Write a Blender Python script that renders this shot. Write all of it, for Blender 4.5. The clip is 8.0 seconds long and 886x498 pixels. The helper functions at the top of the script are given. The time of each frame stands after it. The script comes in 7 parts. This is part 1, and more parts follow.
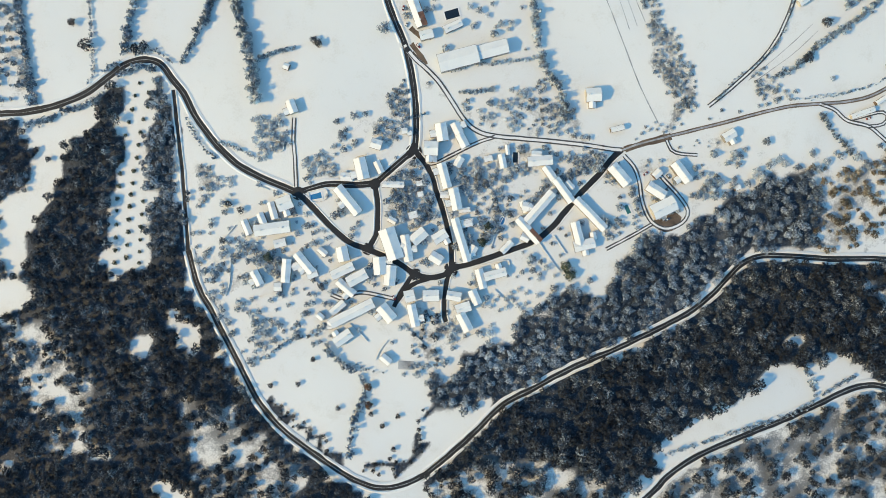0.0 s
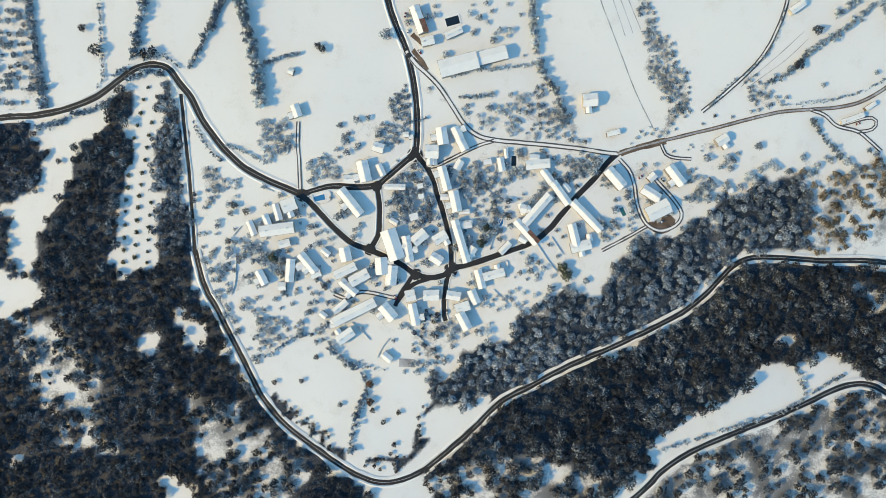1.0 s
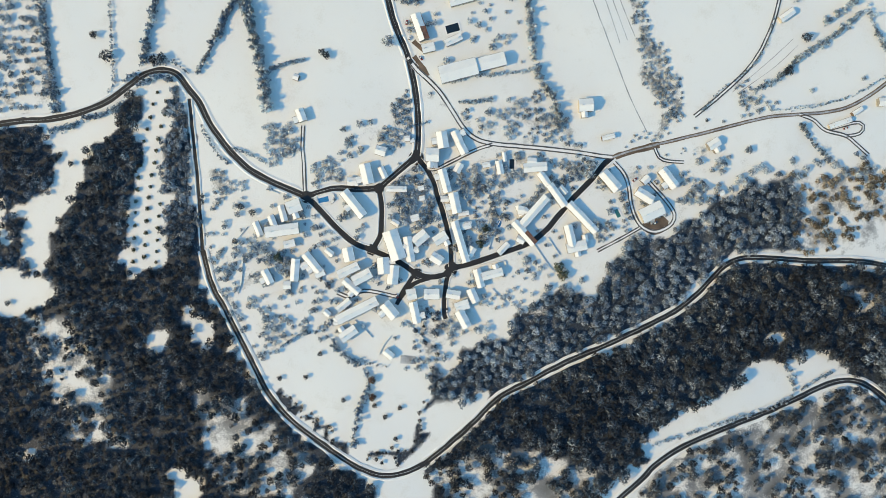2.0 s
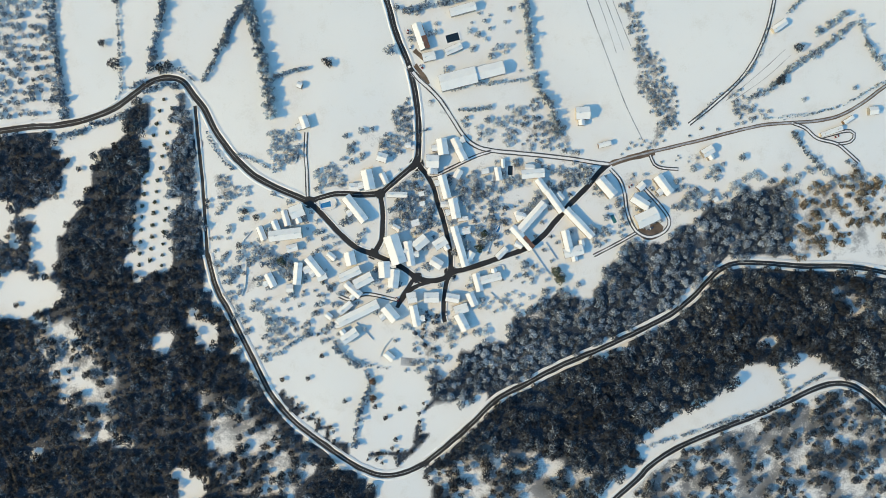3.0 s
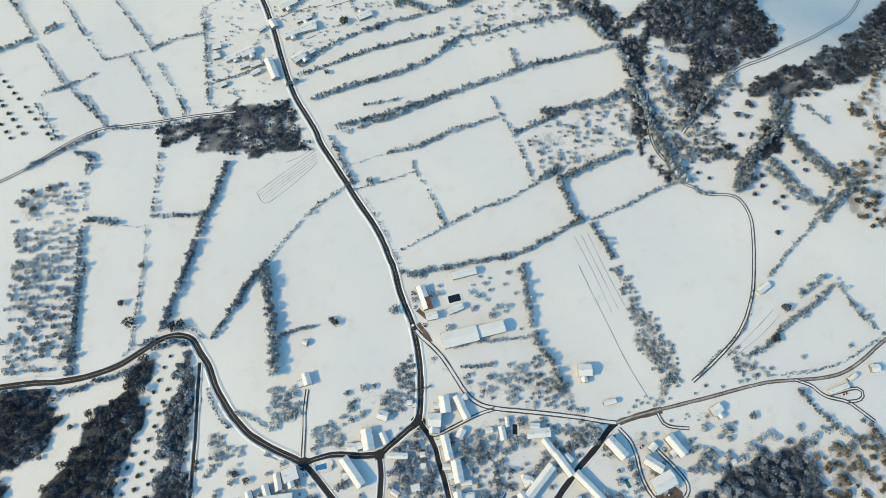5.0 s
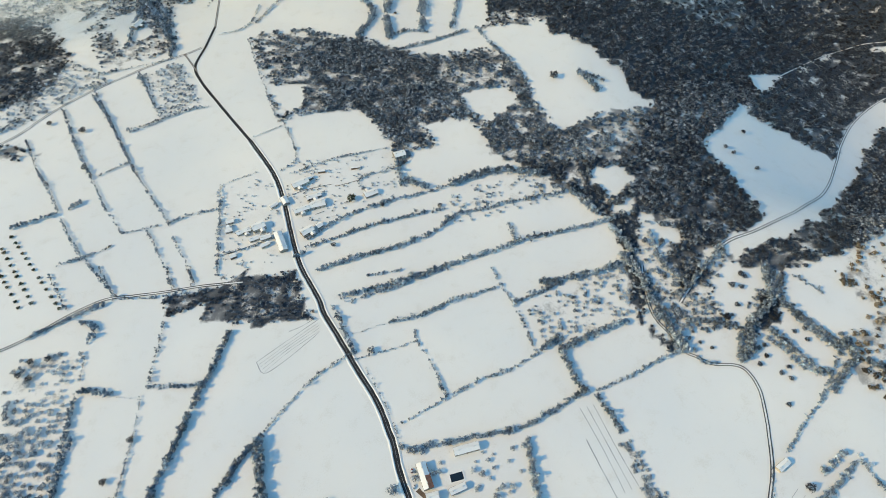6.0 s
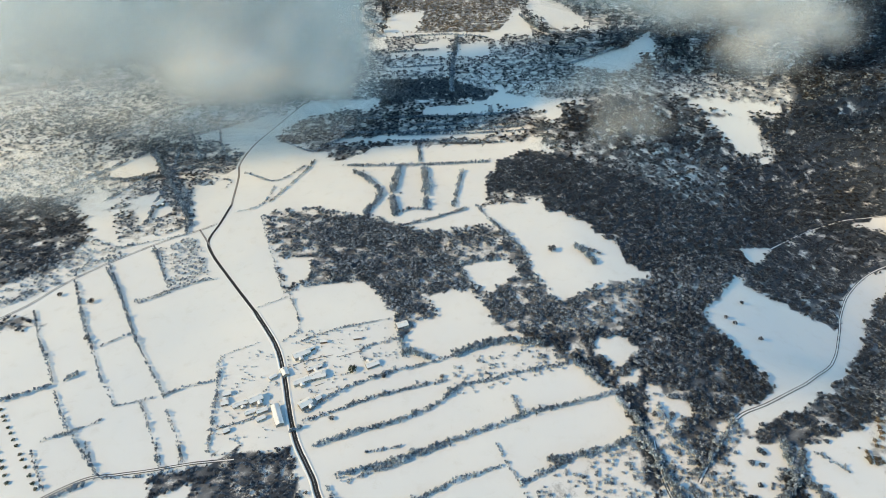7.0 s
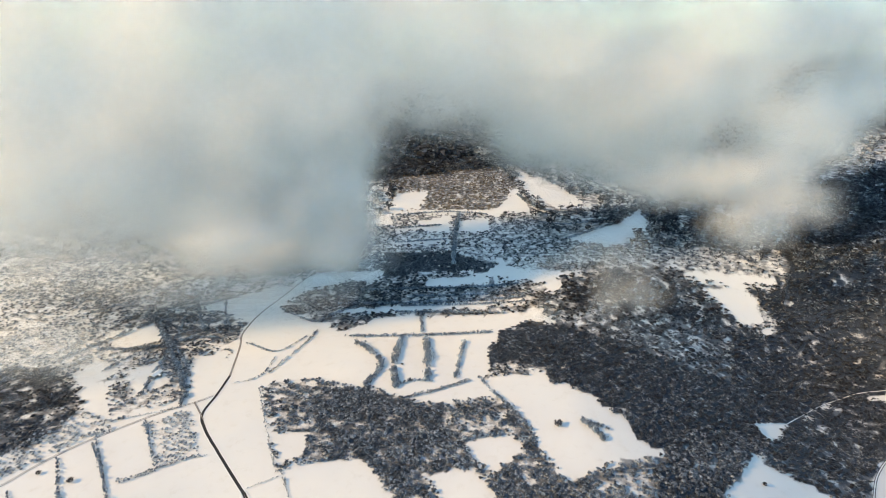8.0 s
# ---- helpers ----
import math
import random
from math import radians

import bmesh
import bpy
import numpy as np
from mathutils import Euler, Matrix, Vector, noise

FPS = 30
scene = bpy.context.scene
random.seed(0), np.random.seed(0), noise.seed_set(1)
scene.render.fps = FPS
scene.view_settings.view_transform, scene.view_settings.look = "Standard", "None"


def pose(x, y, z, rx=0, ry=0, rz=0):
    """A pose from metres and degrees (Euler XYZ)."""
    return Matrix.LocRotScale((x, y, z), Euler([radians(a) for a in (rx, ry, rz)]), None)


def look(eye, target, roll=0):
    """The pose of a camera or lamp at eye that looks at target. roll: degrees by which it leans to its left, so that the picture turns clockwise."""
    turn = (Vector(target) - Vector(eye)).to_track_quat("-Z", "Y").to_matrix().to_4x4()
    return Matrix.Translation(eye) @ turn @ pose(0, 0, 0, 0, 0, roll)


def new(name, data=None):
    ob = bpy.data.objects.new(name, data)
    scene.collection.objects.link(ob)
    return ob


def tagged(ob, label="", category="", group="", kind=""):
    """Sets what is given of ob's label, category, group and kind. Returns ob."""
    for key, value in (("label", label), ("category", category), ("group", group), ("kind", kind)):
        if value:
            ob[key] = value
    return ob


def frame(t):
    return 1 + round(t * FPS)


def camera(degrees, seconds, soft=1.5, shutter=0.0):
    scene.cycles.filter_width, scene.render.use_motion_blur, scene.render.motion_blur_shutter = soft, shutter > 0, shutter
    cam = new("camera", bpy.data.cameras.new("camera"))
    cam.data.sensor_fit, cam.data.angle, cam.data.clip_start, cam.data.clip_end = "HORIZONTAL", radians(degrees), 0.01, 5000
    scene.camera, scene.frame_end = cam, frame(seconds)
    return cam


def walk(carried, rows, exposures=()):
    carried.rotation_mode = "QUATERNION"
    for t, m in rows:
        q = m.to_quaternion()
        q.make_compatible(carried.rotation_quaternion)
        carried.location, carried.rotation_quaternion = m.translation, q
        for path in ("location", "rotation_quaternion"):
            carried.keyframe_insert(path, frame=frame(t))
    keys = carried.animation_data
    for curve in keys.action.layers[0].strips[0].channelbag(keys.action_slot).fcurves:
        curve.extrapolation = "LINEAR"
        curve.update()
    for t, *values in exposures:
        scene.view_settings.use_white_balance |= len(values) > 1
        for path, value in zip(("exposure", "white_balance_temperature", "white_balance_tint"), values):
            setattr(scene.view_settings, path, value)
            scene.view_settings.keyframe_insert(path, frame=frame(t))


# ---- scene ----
cam = camera(72.96, 8.0, soft=0.65)
# seconds, eye in metres, yaw, pitch, roll in degrees
ROWS = [
    (0.0, 0.01, 0.00, 492.96, 0.001, -89.858, -0.856),
    (0.5, -0.02, 0.35, 499.13, 0.124, -89.886, -0.868),
    (1.0, -0.01, 0.49, 506.07, 0.223, -89.838, -0.903),
    (1.5, -0.17, 0.36, 513.88, 0.296, -89.820, -0.959),
    (3.0, 0.22, 2.08, 533.28, 0.536, -89.569, -0.999),
    (3.5, 0.63, 5.05, 534.07, 0.568, -87.763, -0.948),
    (4.0, 0.86, 8.12, 534.17, 0.539, -82.283, -0.926),
    (4.5, 1.36, 11.17, 534.00, 0.482, -74.537, -0.875),
    (6.0, 0.55, 20.38, 540.11, 0.145, -51.292, -0.591),
    (6.5, 0.46, 20.78, 540.86, 0.170, -43.252, -0.585),
    (7.0, 0.51, 21.34, 541.52, 0.210, -35.218, -0.613),
    (7.5, 0.97, 22.10, 542.51, 0.251, -27.181, -0.586),
    (8.0, 1.46, 22.61, 543.90, 0.306, -19.150, -0.546),
]
walk(cam, [(t, pose(x, y, z, 90 + pitch, 0, yaw) @ pose(0, 0, 0, 0, 0, roll)) for t, x, y, z, yaw, pitch, roll in ROWS],
     exposures=[(0.0, 0.82, 7600, -6), (6.5, 0.71, 7500, -6), (7.2, 0.82, 8000, -1), (8.0, 0.94, 8600, 6)])

# ---- sky, sun ----
SUN_HEIGHT, SUN_BEARING = 30.0, 251.0   # degrees over the horizon; clockwise from +y
world = bpy.data.worlds.new("winter_sky")
scene.world = world
world.use_nodes = True
sky = world.node_tree.nodes.new("ShaderNodeTexSky")
sky.sky_type, sky.sun_disc = "NISHITA", False
sky.dust_density, sky.ozone_density = 0.3, 4.0
sky.sun_elevation, sky.sun_rotation = radians(SUN_HEIGHT), radians(SUN_BEARING)
background = world.node_tree.nodes["Background"]
background.inputs["Strength"].default_value = 0.147
clear_air = world.node_tree.nodes.new("ShaderNodeMix")
clear_air.data_type, clear_air.blend_type = "RGBA", "MULTIPLY"
clear_air.inputs["Factor"].default_value, clear_air.inputs["B"].default_value = 1.0, (0.74, 1.0, 1.07, 1)
world.node_tree.links.new(sky.outputs["Color"], clear_air.inputs["A"])
world.node_tree.links.new(clear_air.outputs["Result"], background.inputs["Color"])
sun = new("sun", bpy.data.lights.new("sun", "SUN"))
sun.data.energy, sun.data.angle, sun.data.color = 2.3, radians(3.0), (1.0, 0.65, 0.29)
toward_sun = Vector((math.sin(radians(SUN_BEARING)) * math.cos(radians(SUN_HEIGHT)), math.cos(radians(SUN_BEARING)) * math.cos(radians(SUN_HEIGHT)), math.sin(radians(SUN_HEIGHT))))
sun.matrix_world = look(toward_sun * 900, (0, 0, 0))
scene.cycles.transparent_max_bounces = 96
scene.cycles.max_bounces, scene.cycles.diffuse_bounces = 20, 14


# ---- materials ----
def material(name, rough=0.8, metal=0.0):
    mat = bpy.data.materials.new(name)
    mat.use_nodes = True
    nodes, links = mat.node_tree.nodes, mat.node_tree.links
    shader = nodes["Principled BSDF"]
    shader.inputs["Roughness"].default_value, shader.inputs["Metallic"].default_value = rough, metal
    return mat, nodes, links, shader


def place_of(nodes):
    return nodes.new("ShaderNodeNewGeometry").outputs["Position"]


def grain(nodes, links, scale, detail=4.0, rough=0.55, where=None):
    node = nodes.new("ShaderNodeTexNoise")
    node.inputs["Scale"].default_value, node.inputs["Detail"].default_value, node.inputs["Roughness"].default_value = scale, detail, rough
    links.new(where or place_of(nodes), node.inputs["Vector"])
    return node.outputs["Fac"]


def ramp(nodes, links, value, *stops):
    node = nodes.new("ShaderNodeValToRGB")
    while len(node.color_ramp.elements) < len(stops):
        node.color_ramp.elements.new(0.5)
    for element, (at, colour) in zip(node.color_ramp.elements, stops):
        element.position = at
        element.color = (*colour, 1) if len(colour) == 3 else colour
    links.new(value, node.inputs["Fac"])
    return node.outputs["Color"]


def blend(nodes, links, a, b, fac, mode="MIX"):
    node = nodes.new("ShaderNodeMix")
    node.data_type, node.blend_type = "RGBA", mode
    for value, socket in ((fac, node.inputs["Factor"]), (a, node.inputs["A"]), (b, node.inputs["B"])):
        if isinstance(value, (int, float)):
            socket.default_value = value
        elif isinstance(value, tuple):
            socket.default_value = (*value, 1)
        else:
            links.new(value, socket)
    return node.outputs["Result"]


def arith(nodes, links, op, a, b=0.0, clamp=False):
    node = nodes.new("ShaderNodeMath")
    node.operation, node.use_clamp = op, clamp
    for value, socket in ((a, node.inputs[0]), (b, node.inputs[1])):
        if isinstance(value, (int, float)):
            socket.default_value = value
        else:
            links.new(value, socket)
    return node.outputs["Value"]


def relief(nodes, links, shader, value, strength, distance):
    node = nodes.new("ShaderNodeBump")
    node.inputs["Strength"].default_value, node.inputs["Distance"].default_value = strength, distance
    links.new(value, node.inputs["Height"])
    links.new(node.outputs["Normal"], shader.inputs["Normal"])


def surface(name, dark, light, scale, fine, rough=0.85, bump=0.3, depth=0.1, metal=0.0):
    """Two scales of tone between two colours, with fine relief."""
    mat, nodes, links, shader = material(name, rough, metal)
    broad, small = grain(nodes, links, scale), grain(nodes, links, fine, 6, 0.65)
    both = arith(nodes, links, "ADD", arith(nodes, links, "MULTIPLY", broad, 0.55), arith(nodes, links, "MULTIPLY", small, 0.45))
    links.new(ramp(nodes, links, both, (0.36, dark), (0.64, light)), shader.inputs["Base Color"])
    relief(nodes, links, shader, small, bump, depth)
    return mat


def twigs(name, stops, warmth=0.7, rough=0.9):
    """Bark and twigs between bare wood and hoar frost: every tree has its own share of frost, every spray its own tone,
    and whole stands turn browner or greyer. Skylight is painted into the blue of most stops."""
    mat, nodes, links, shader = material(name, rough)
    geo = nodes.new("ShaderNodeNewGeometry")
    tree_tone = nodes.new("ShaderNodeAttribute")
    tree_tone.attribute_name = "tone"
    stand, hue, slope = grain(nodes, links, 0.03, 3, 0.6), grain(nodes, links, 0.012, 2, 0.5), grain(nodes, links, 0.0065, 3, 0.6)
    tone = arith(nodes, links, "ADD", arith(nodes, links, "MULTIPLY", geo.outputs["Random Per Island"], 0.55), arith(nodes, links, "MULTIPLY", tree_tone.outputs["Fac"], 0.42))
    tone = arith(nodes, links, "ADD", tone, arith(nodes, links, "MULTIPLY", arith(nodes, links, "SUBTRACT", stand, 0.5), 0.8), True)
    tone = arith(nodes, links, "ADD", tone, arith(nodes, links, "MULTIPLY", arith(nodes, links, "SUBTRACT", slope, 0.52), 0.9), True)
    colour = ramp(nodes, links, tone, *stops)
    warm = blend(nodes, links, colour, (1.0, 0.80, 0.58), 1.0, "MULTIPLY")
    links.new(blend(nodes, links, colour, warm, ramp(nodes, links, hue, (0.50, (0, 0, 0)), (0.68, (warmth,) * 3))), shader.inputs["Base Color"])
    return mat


def ground_material():
    """Snow, thin over stubble in places; where the point attribute says that woods stand, fallen leaves and scrub show,
    darkened by painted shade.
    """
    mat, nodes, links, shader = material("snow_ground", 0.75)
    broad, mid, fine = grain(nodes, links, 0.006, 3), grain(nodes, links, 0.05, 5, 0.6), grain(nodes, links, 0.7, 5, 0.7)
    snow = ramp(nodes, links, broad, (0.3, (0.73, 0.755, 0.775)), (0.7, (0.80, 0.80, 0.78)))
    worn = ramp(nodes, links, arith(nodes, links, "ADD", arith(nodes, links, "MULTIPLY", mid, 0.6), arith(nodes, links, "MULTIPLY", fine, 0.4)), (0.54, (0, 0, 0)), (0.72, (1, 1, 1)))
    snow = blend(nodes, links, snow, (0.50, 0.47, 0.40), arith(nodes, links, "MULTIPLY", worn, 0.36))
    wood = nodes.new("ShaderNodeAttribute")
    wood.attribute_name = "litter_shade"
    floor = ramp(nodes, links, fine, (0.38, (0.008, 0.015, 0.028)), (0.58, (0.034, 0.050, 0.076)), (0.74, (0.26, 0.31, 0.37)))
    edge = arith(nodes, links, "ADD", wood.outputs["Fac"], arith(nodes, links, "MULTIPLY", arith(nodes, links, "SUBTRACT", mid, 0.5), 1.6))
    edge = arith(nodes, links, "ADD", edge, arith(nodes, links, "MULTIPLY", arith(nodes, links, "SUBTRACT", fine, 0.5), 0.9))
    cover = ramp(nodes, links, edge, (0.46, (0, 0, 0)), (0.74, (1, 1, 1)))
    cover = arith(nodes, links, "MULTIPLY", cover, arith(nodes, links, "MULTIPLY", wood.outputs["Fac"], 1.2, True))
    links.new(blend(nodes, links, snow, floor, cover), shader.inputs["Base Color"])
    relief(nodes, links, shader, arith(nodes, links, "ADD", arith(nodes, links, "MULTIPLY", mid, 2.0), fine), 0.25, 0.5)
    return mat


SNOW = ground_material()
SNOW_PILE = surface("settled_snow", (0.72, 0.74, 0.77), (0.83, 0.83, 0.82), 0.12, 1.4, 0.7, 0.3, 0.15)
ASPHALT = surface("wet_asphalt", (0.008, 0.010, 0.015), (0.024, 0.027, 0.034), 0.06, 1.2, 0.75, 0.2, 0.02)
SLUSH = surface("grey_slush", (0.16, 0.17, 0.19), (0.50, 0.52, 0.55), 0.15, 1.1, 0.6, 0.4, 0.08)
MUD = surface("brown_mud", (0.06, 0.042, 0.03), (0.20, 0.145, 0.105), 0.12, 1.6, 0.7, 0.4, 0.08)
RUT = surface("wet_rut", (0.02, 0.023, 0.03), (0.11, 0.11, 0.12), 0.12, 1.3, 0.6, 0.3, 0.05)
PLASTER = surface("pale_lime_plaster", (0.36, 0.33, 0.28), (0.56, 0.52, 0.45), 0.4, 2.5, 0.9)
STONE = surface("grey_stone_wall", (0.16, 0.15, 0.14), (0.36, 0.34, 0.30), 0.8, 4.0, 0.9, 0.5)
TILE = surface("red_clay_tile", (0.20, 0.075, 0.045), (0.42, 0.17, 0.10), 0.5, 3.0, 0.8, 0.5)
SLATE = surface("dark_roof_edge", (0.045, 0.04, 0.04), (0.14, 0.11, 0.10), 0.5, 3.0, 0.7)
PLANK = surface("weathered_planks", (0.07, 0.05, 0.035), (0.19, 0.14, 0.10), 1.0, 5.0, 0.85)
STEEL = surface("dull_sheet_steel", (0.28, 0.30, 0.32), (0.44, 0.46, 0.48), 0.3, 2.0, 0.45, 0.1, 0.02, 0.6)
# BARE to GREY: blue skylit shade is painted into the bark and frost tones
BARE = twigs("bare_frosted_skylit_twigs", ((0.0, (0.004, 0.006, 0.010)), (0.38, (0.014, 0.020, 0.032)), (0.62, (0.052, 0.066, 0.090)), (0.84, (0.16, 0.195, 0.235)), (1.0, (0.40, 0.46, 0.52))), 0.4)
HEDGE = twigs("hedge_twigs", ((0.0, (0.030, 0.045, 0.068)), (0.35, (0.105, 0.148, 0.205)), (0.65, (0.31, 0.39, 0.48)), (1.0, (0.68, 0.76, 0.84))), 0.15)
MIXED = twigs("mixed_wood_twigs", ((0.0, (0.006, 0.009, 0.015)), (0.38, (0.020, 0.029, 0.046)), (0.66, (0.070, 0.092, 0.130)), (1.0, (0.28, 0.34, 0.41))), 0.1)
FROST = twigs("hoar_frosted_skylit_twigs", ((0.0, (0.045, 0.06, 0.08)), (0.30, (0.16, 0.20, 0.25)), (0.60, (0.38, 0.44, 0.50)), (1.0, (0.74, 0.79, 0.83))), 0.15)
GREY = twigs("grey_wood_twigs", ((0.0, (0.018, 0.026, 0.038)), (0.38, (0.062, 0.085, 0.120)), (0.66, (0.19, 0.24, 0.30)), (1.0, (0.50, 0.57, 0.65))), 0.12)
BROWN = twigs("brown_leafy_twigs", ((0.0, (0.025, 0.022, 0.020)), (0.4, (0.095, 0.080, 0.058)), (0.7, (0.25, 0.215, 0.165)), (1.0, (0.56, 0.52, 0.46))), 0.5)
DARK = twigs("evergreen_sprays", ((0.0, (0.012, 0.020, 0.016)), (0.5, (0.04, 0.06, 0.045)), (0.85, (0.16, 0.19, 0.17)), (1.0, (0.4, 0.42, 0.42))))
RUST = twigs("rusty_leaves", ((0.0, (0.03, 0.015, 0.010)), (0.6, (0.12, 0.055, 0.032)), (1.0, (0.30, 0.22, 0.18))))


def glassy(name, colour, rough):
    mat, nodes, links, shader = material(name, rough)
    links.new(ramp(nodes, links, grain(nodes, links, 1.5), (0.3, colour), (0.7, tuple(c * 1.5 for c in colour))), shader.inputs["Base Color"])
    return mat


PANE = glassy("window_glass", (0.03, 0.04, 0.05), 0.08)
WATER_DARK = glassy("dark_pool_water", (0.010, 0.018, 0.030), 0.06)
WATER_BLUE = glassy("blue_pool_water", (0.03, 0.16, 0.34), 0.08)
WATER_GREEN = glassy("green_pool_cover", (0.03, 0.13, 0.14), 0.35)


# ---- the lie of the land ----
def step(a, b, v):
    u = np.clip((v - a) / (b - a), 0, 1)
    return u * u * (3 - 2 * u)


def hump(x, y, cx, cy, ax, ay):
    return np.exp(-((x - cx) / ax) ** 2 - ((y - cy) / ay) ** 2)


def height(x, y):
    x, y = np.asarray(x, float), np.asarray(y, float)
    z = 240 * step(2500, 4200, y) + 150 * step(600, 1900, x) * step(1500, 3200, y)
    # valley depth is made up: its slope leans off the sun, imitating cloud shade
    z = z - 165 * step(190, 860, x) * step(430, 640, y) * (1 - step(1150, 1500, y)) * (1 - 0.8 * step(900, 1250, x))
    z = z + 38 * hump(x, y, 380, 1330, 230, 220) - 14 * hump(x, y, 520, -60, 260, 150) - 10 * hump(x, y, -420, -120, 160, 200)
    return z + 3.0 * (lattice(x, y, 150, 21) - 0.5) + 1.1 * (lattice(x, y, 48, 22) - 0.5)


def lattice(x, y, size, seed=0):
    """Smooth random values from 0 to 1 over the plan, with a grain of that many metres."""
    u, v = np.asarray(x, float) / size, np.asarray(y, float) / size
    i, j = np.floor(u).astype(np.int64), np.floor(v).astype(np.int64)
    a, b = u - i, v - j
    a, b = a * a * (3 - 2 * a), b * b * (3 - 2 * b)

    def corner(p, q):
        n = (p * 374761393 + q * 668265263 + seed * 974711) & 0x7FFFFFFF
        n = ((n ^ (n >> 13)) * 1274126177) & 0x7FFFFFFF
        return ((n ^ (n >> 16)) & 0xFFFF) / 65535.0

    return (corner(i, j) * (1 - a) + corner(i + 1, j) * a) * (1 - b) + (corner(i, j + 1) * (1 - a) + corner(i + 1, j + 1) * a) * b


def inside(x, y, poly):
    hit = np.zeros(x.shape, bool)
    for (x0, y0), (x1, y1) in zip(poly, poly[1:] + poly[:1]):
        if y0 != y1:
            hit ^= ((y0 > y) != (y1 > y)) & (x < (x1 - x0) * (y - y0) / (y1 - y0) + x0)
    return hit


def within(x, y, poly):
    """inside(), with a border that wanders by a few metres."""
    u = x + 11 * (lattice(x, y, 16, 31) - 0.5) + 6 * (lattice(x, y, 6, 32) - 0.5)
    v = y + 11 * (lattice(x, y, 16, 33) - 0.5) + 6 * (lattice(x, y, 6, 34) - 0.5)
    return inside(u, v, poly)


def mesh_of(name, verts, tris, mats, which=None, smooth=False):
    mesh = bpy.data.meshes.new(name)
    verts, tris = np.asarray(verts, np.float32), np.asarray(tris, np.int32)
    sides = tris.shape[1]
    mesh.vertices.add(len(verts))
    mesh.vertices.foreach_set("co", verts.ravel())
    mesh.loops.add(tris.size)
    mesh.loops.foreach_set("vertex_index", tris.ravel())
    mesh.polygons.add(len(tris))
    mesh.polygons.foreach_set("loop_start", np.arange(0, tris.size, sides, dtype=np.int32))
    mesh.polygons.foreach_set("loop_total", np.full(len(tris), sides, np.int32))
    for mat in mats:
        mesh.materials.append(mat)
    if which is not None:
        mesh.polygons.foreach_set("material_index", np.asarray(which, np.int32))
    mesh.polygons.foreach_set("use_smooth", np.full(len(tris), smooth))
    mesh.update(calc_edges=True)
    return mesh


def part(name, bm, mat, parent, label=""):
    mesh = bpy.data.meshes.new(name)
    bm.normal_update()
    bm.to_mesh(mesh)
    bm.free()
    mesh.materials.append(mat)
    ob = new(name, mesh)
    ob.parent = parent
    return tagged(ob, label) if label else ob


def solid(verts, faces):
    bm = bmesh.new()
    made = [bm.verts.new(v) for v in verts]
    for f in faces:
        bm.faces.new([made[k] for k in f])
    bmesh.ops.recalc_face_normals(bm, faces=bm.faces)
    return bm


def box(x0, x1, y0, y1, z0, z1, bevel=0.0):
    bm = solid([(x, y, z) for z in (z0, z1) for x, y in ((x0, y0), (x1, y0), (x1, y1), (x0, y1))],
               [(0, 3, 2, 1), (4, 5, 6, 7), (0, 1, 5, 4), (1, 2, 6, 5), (2, 3, 7, 6), (3, 0, 4, 7)])
    if bevel:
        bmesh.ops.bevel(bm, geom=bm.edges[:], offset=bevel, segments=1, affect="EDGES")
    return bm


def glide(points, spacing):
    """Points at even steps along a smooth line through the given ones, with the unit normal to its left."""
    p = np.array([points[0], *points, points[-1]], float)
    p[0], p[-1] = 2 * p[1] - p[2], 2 * p[-2] - p[-3]
    fine = []
    for k in range(1, len(p) - 2):
        a, b, c, d = p[k - 1:k + 3]
        for u in np.linspace(0, 1, 24, endpoint=False):
            fine.append(0.5 * (2 * b + (c - a) * u + (2 * a - 5 * b + 4 * c - d) * u * u + (3 * b - a - 3 * c + d) * u ** 3))
    fine = np.array([*fine, p[-2]])
    along = np.r_[0, np.cumsum(np.hypot(*np.diff(fine, axis=0).T))]
    at = np.linspace(0, along[-1], max(2, int(along[-1] / spacing) + 1))
    line = np.stack([np.interp(at, along, fine[:, k]) for k in (0, 1)], 1)
    way = np.gradient(line, axis=0)
    way /= np.linalg.norm(way, axis=1)[:, None] + 1e-9
    return line, np.stack([-way[:, 1], way[:, 0]], 1)


# what woods keep clear of: cells of 2 m
CELL, LOW_X, LOW_Y = 2.0, -700, -400
BLOCKED = np.zeros((1000, 1000), bool)


def block(x, y, radius):
    reach = int(radius / CELL) + 1
    i, j = int((x - LOW_X) / CELL), int((y - LOW_Y) / CELL)
    for a in range(i - reach, i + reach + 1):
        for b in range(j - reach, j + reach + 1):
            if 0 <= a < 1000 and 0 <= b < 1000 and (a - i) ** 2 + (b - j) ** 2 <= (radius / CELL) ** 2:
                BLOCKED[a, b] = True


def is_blocked(x, y):
    i, j = ((x - LOW_X) / CELL).astype(int), ((y - LOW_Y) / CELL).astype(int)
    near = (i >= 0) & (i < 1000) & (j >= 0) & (j < 1000)
    return near & BLOCKED[np.clip(i, 0, 999), np.clip(j, 0, 999)]


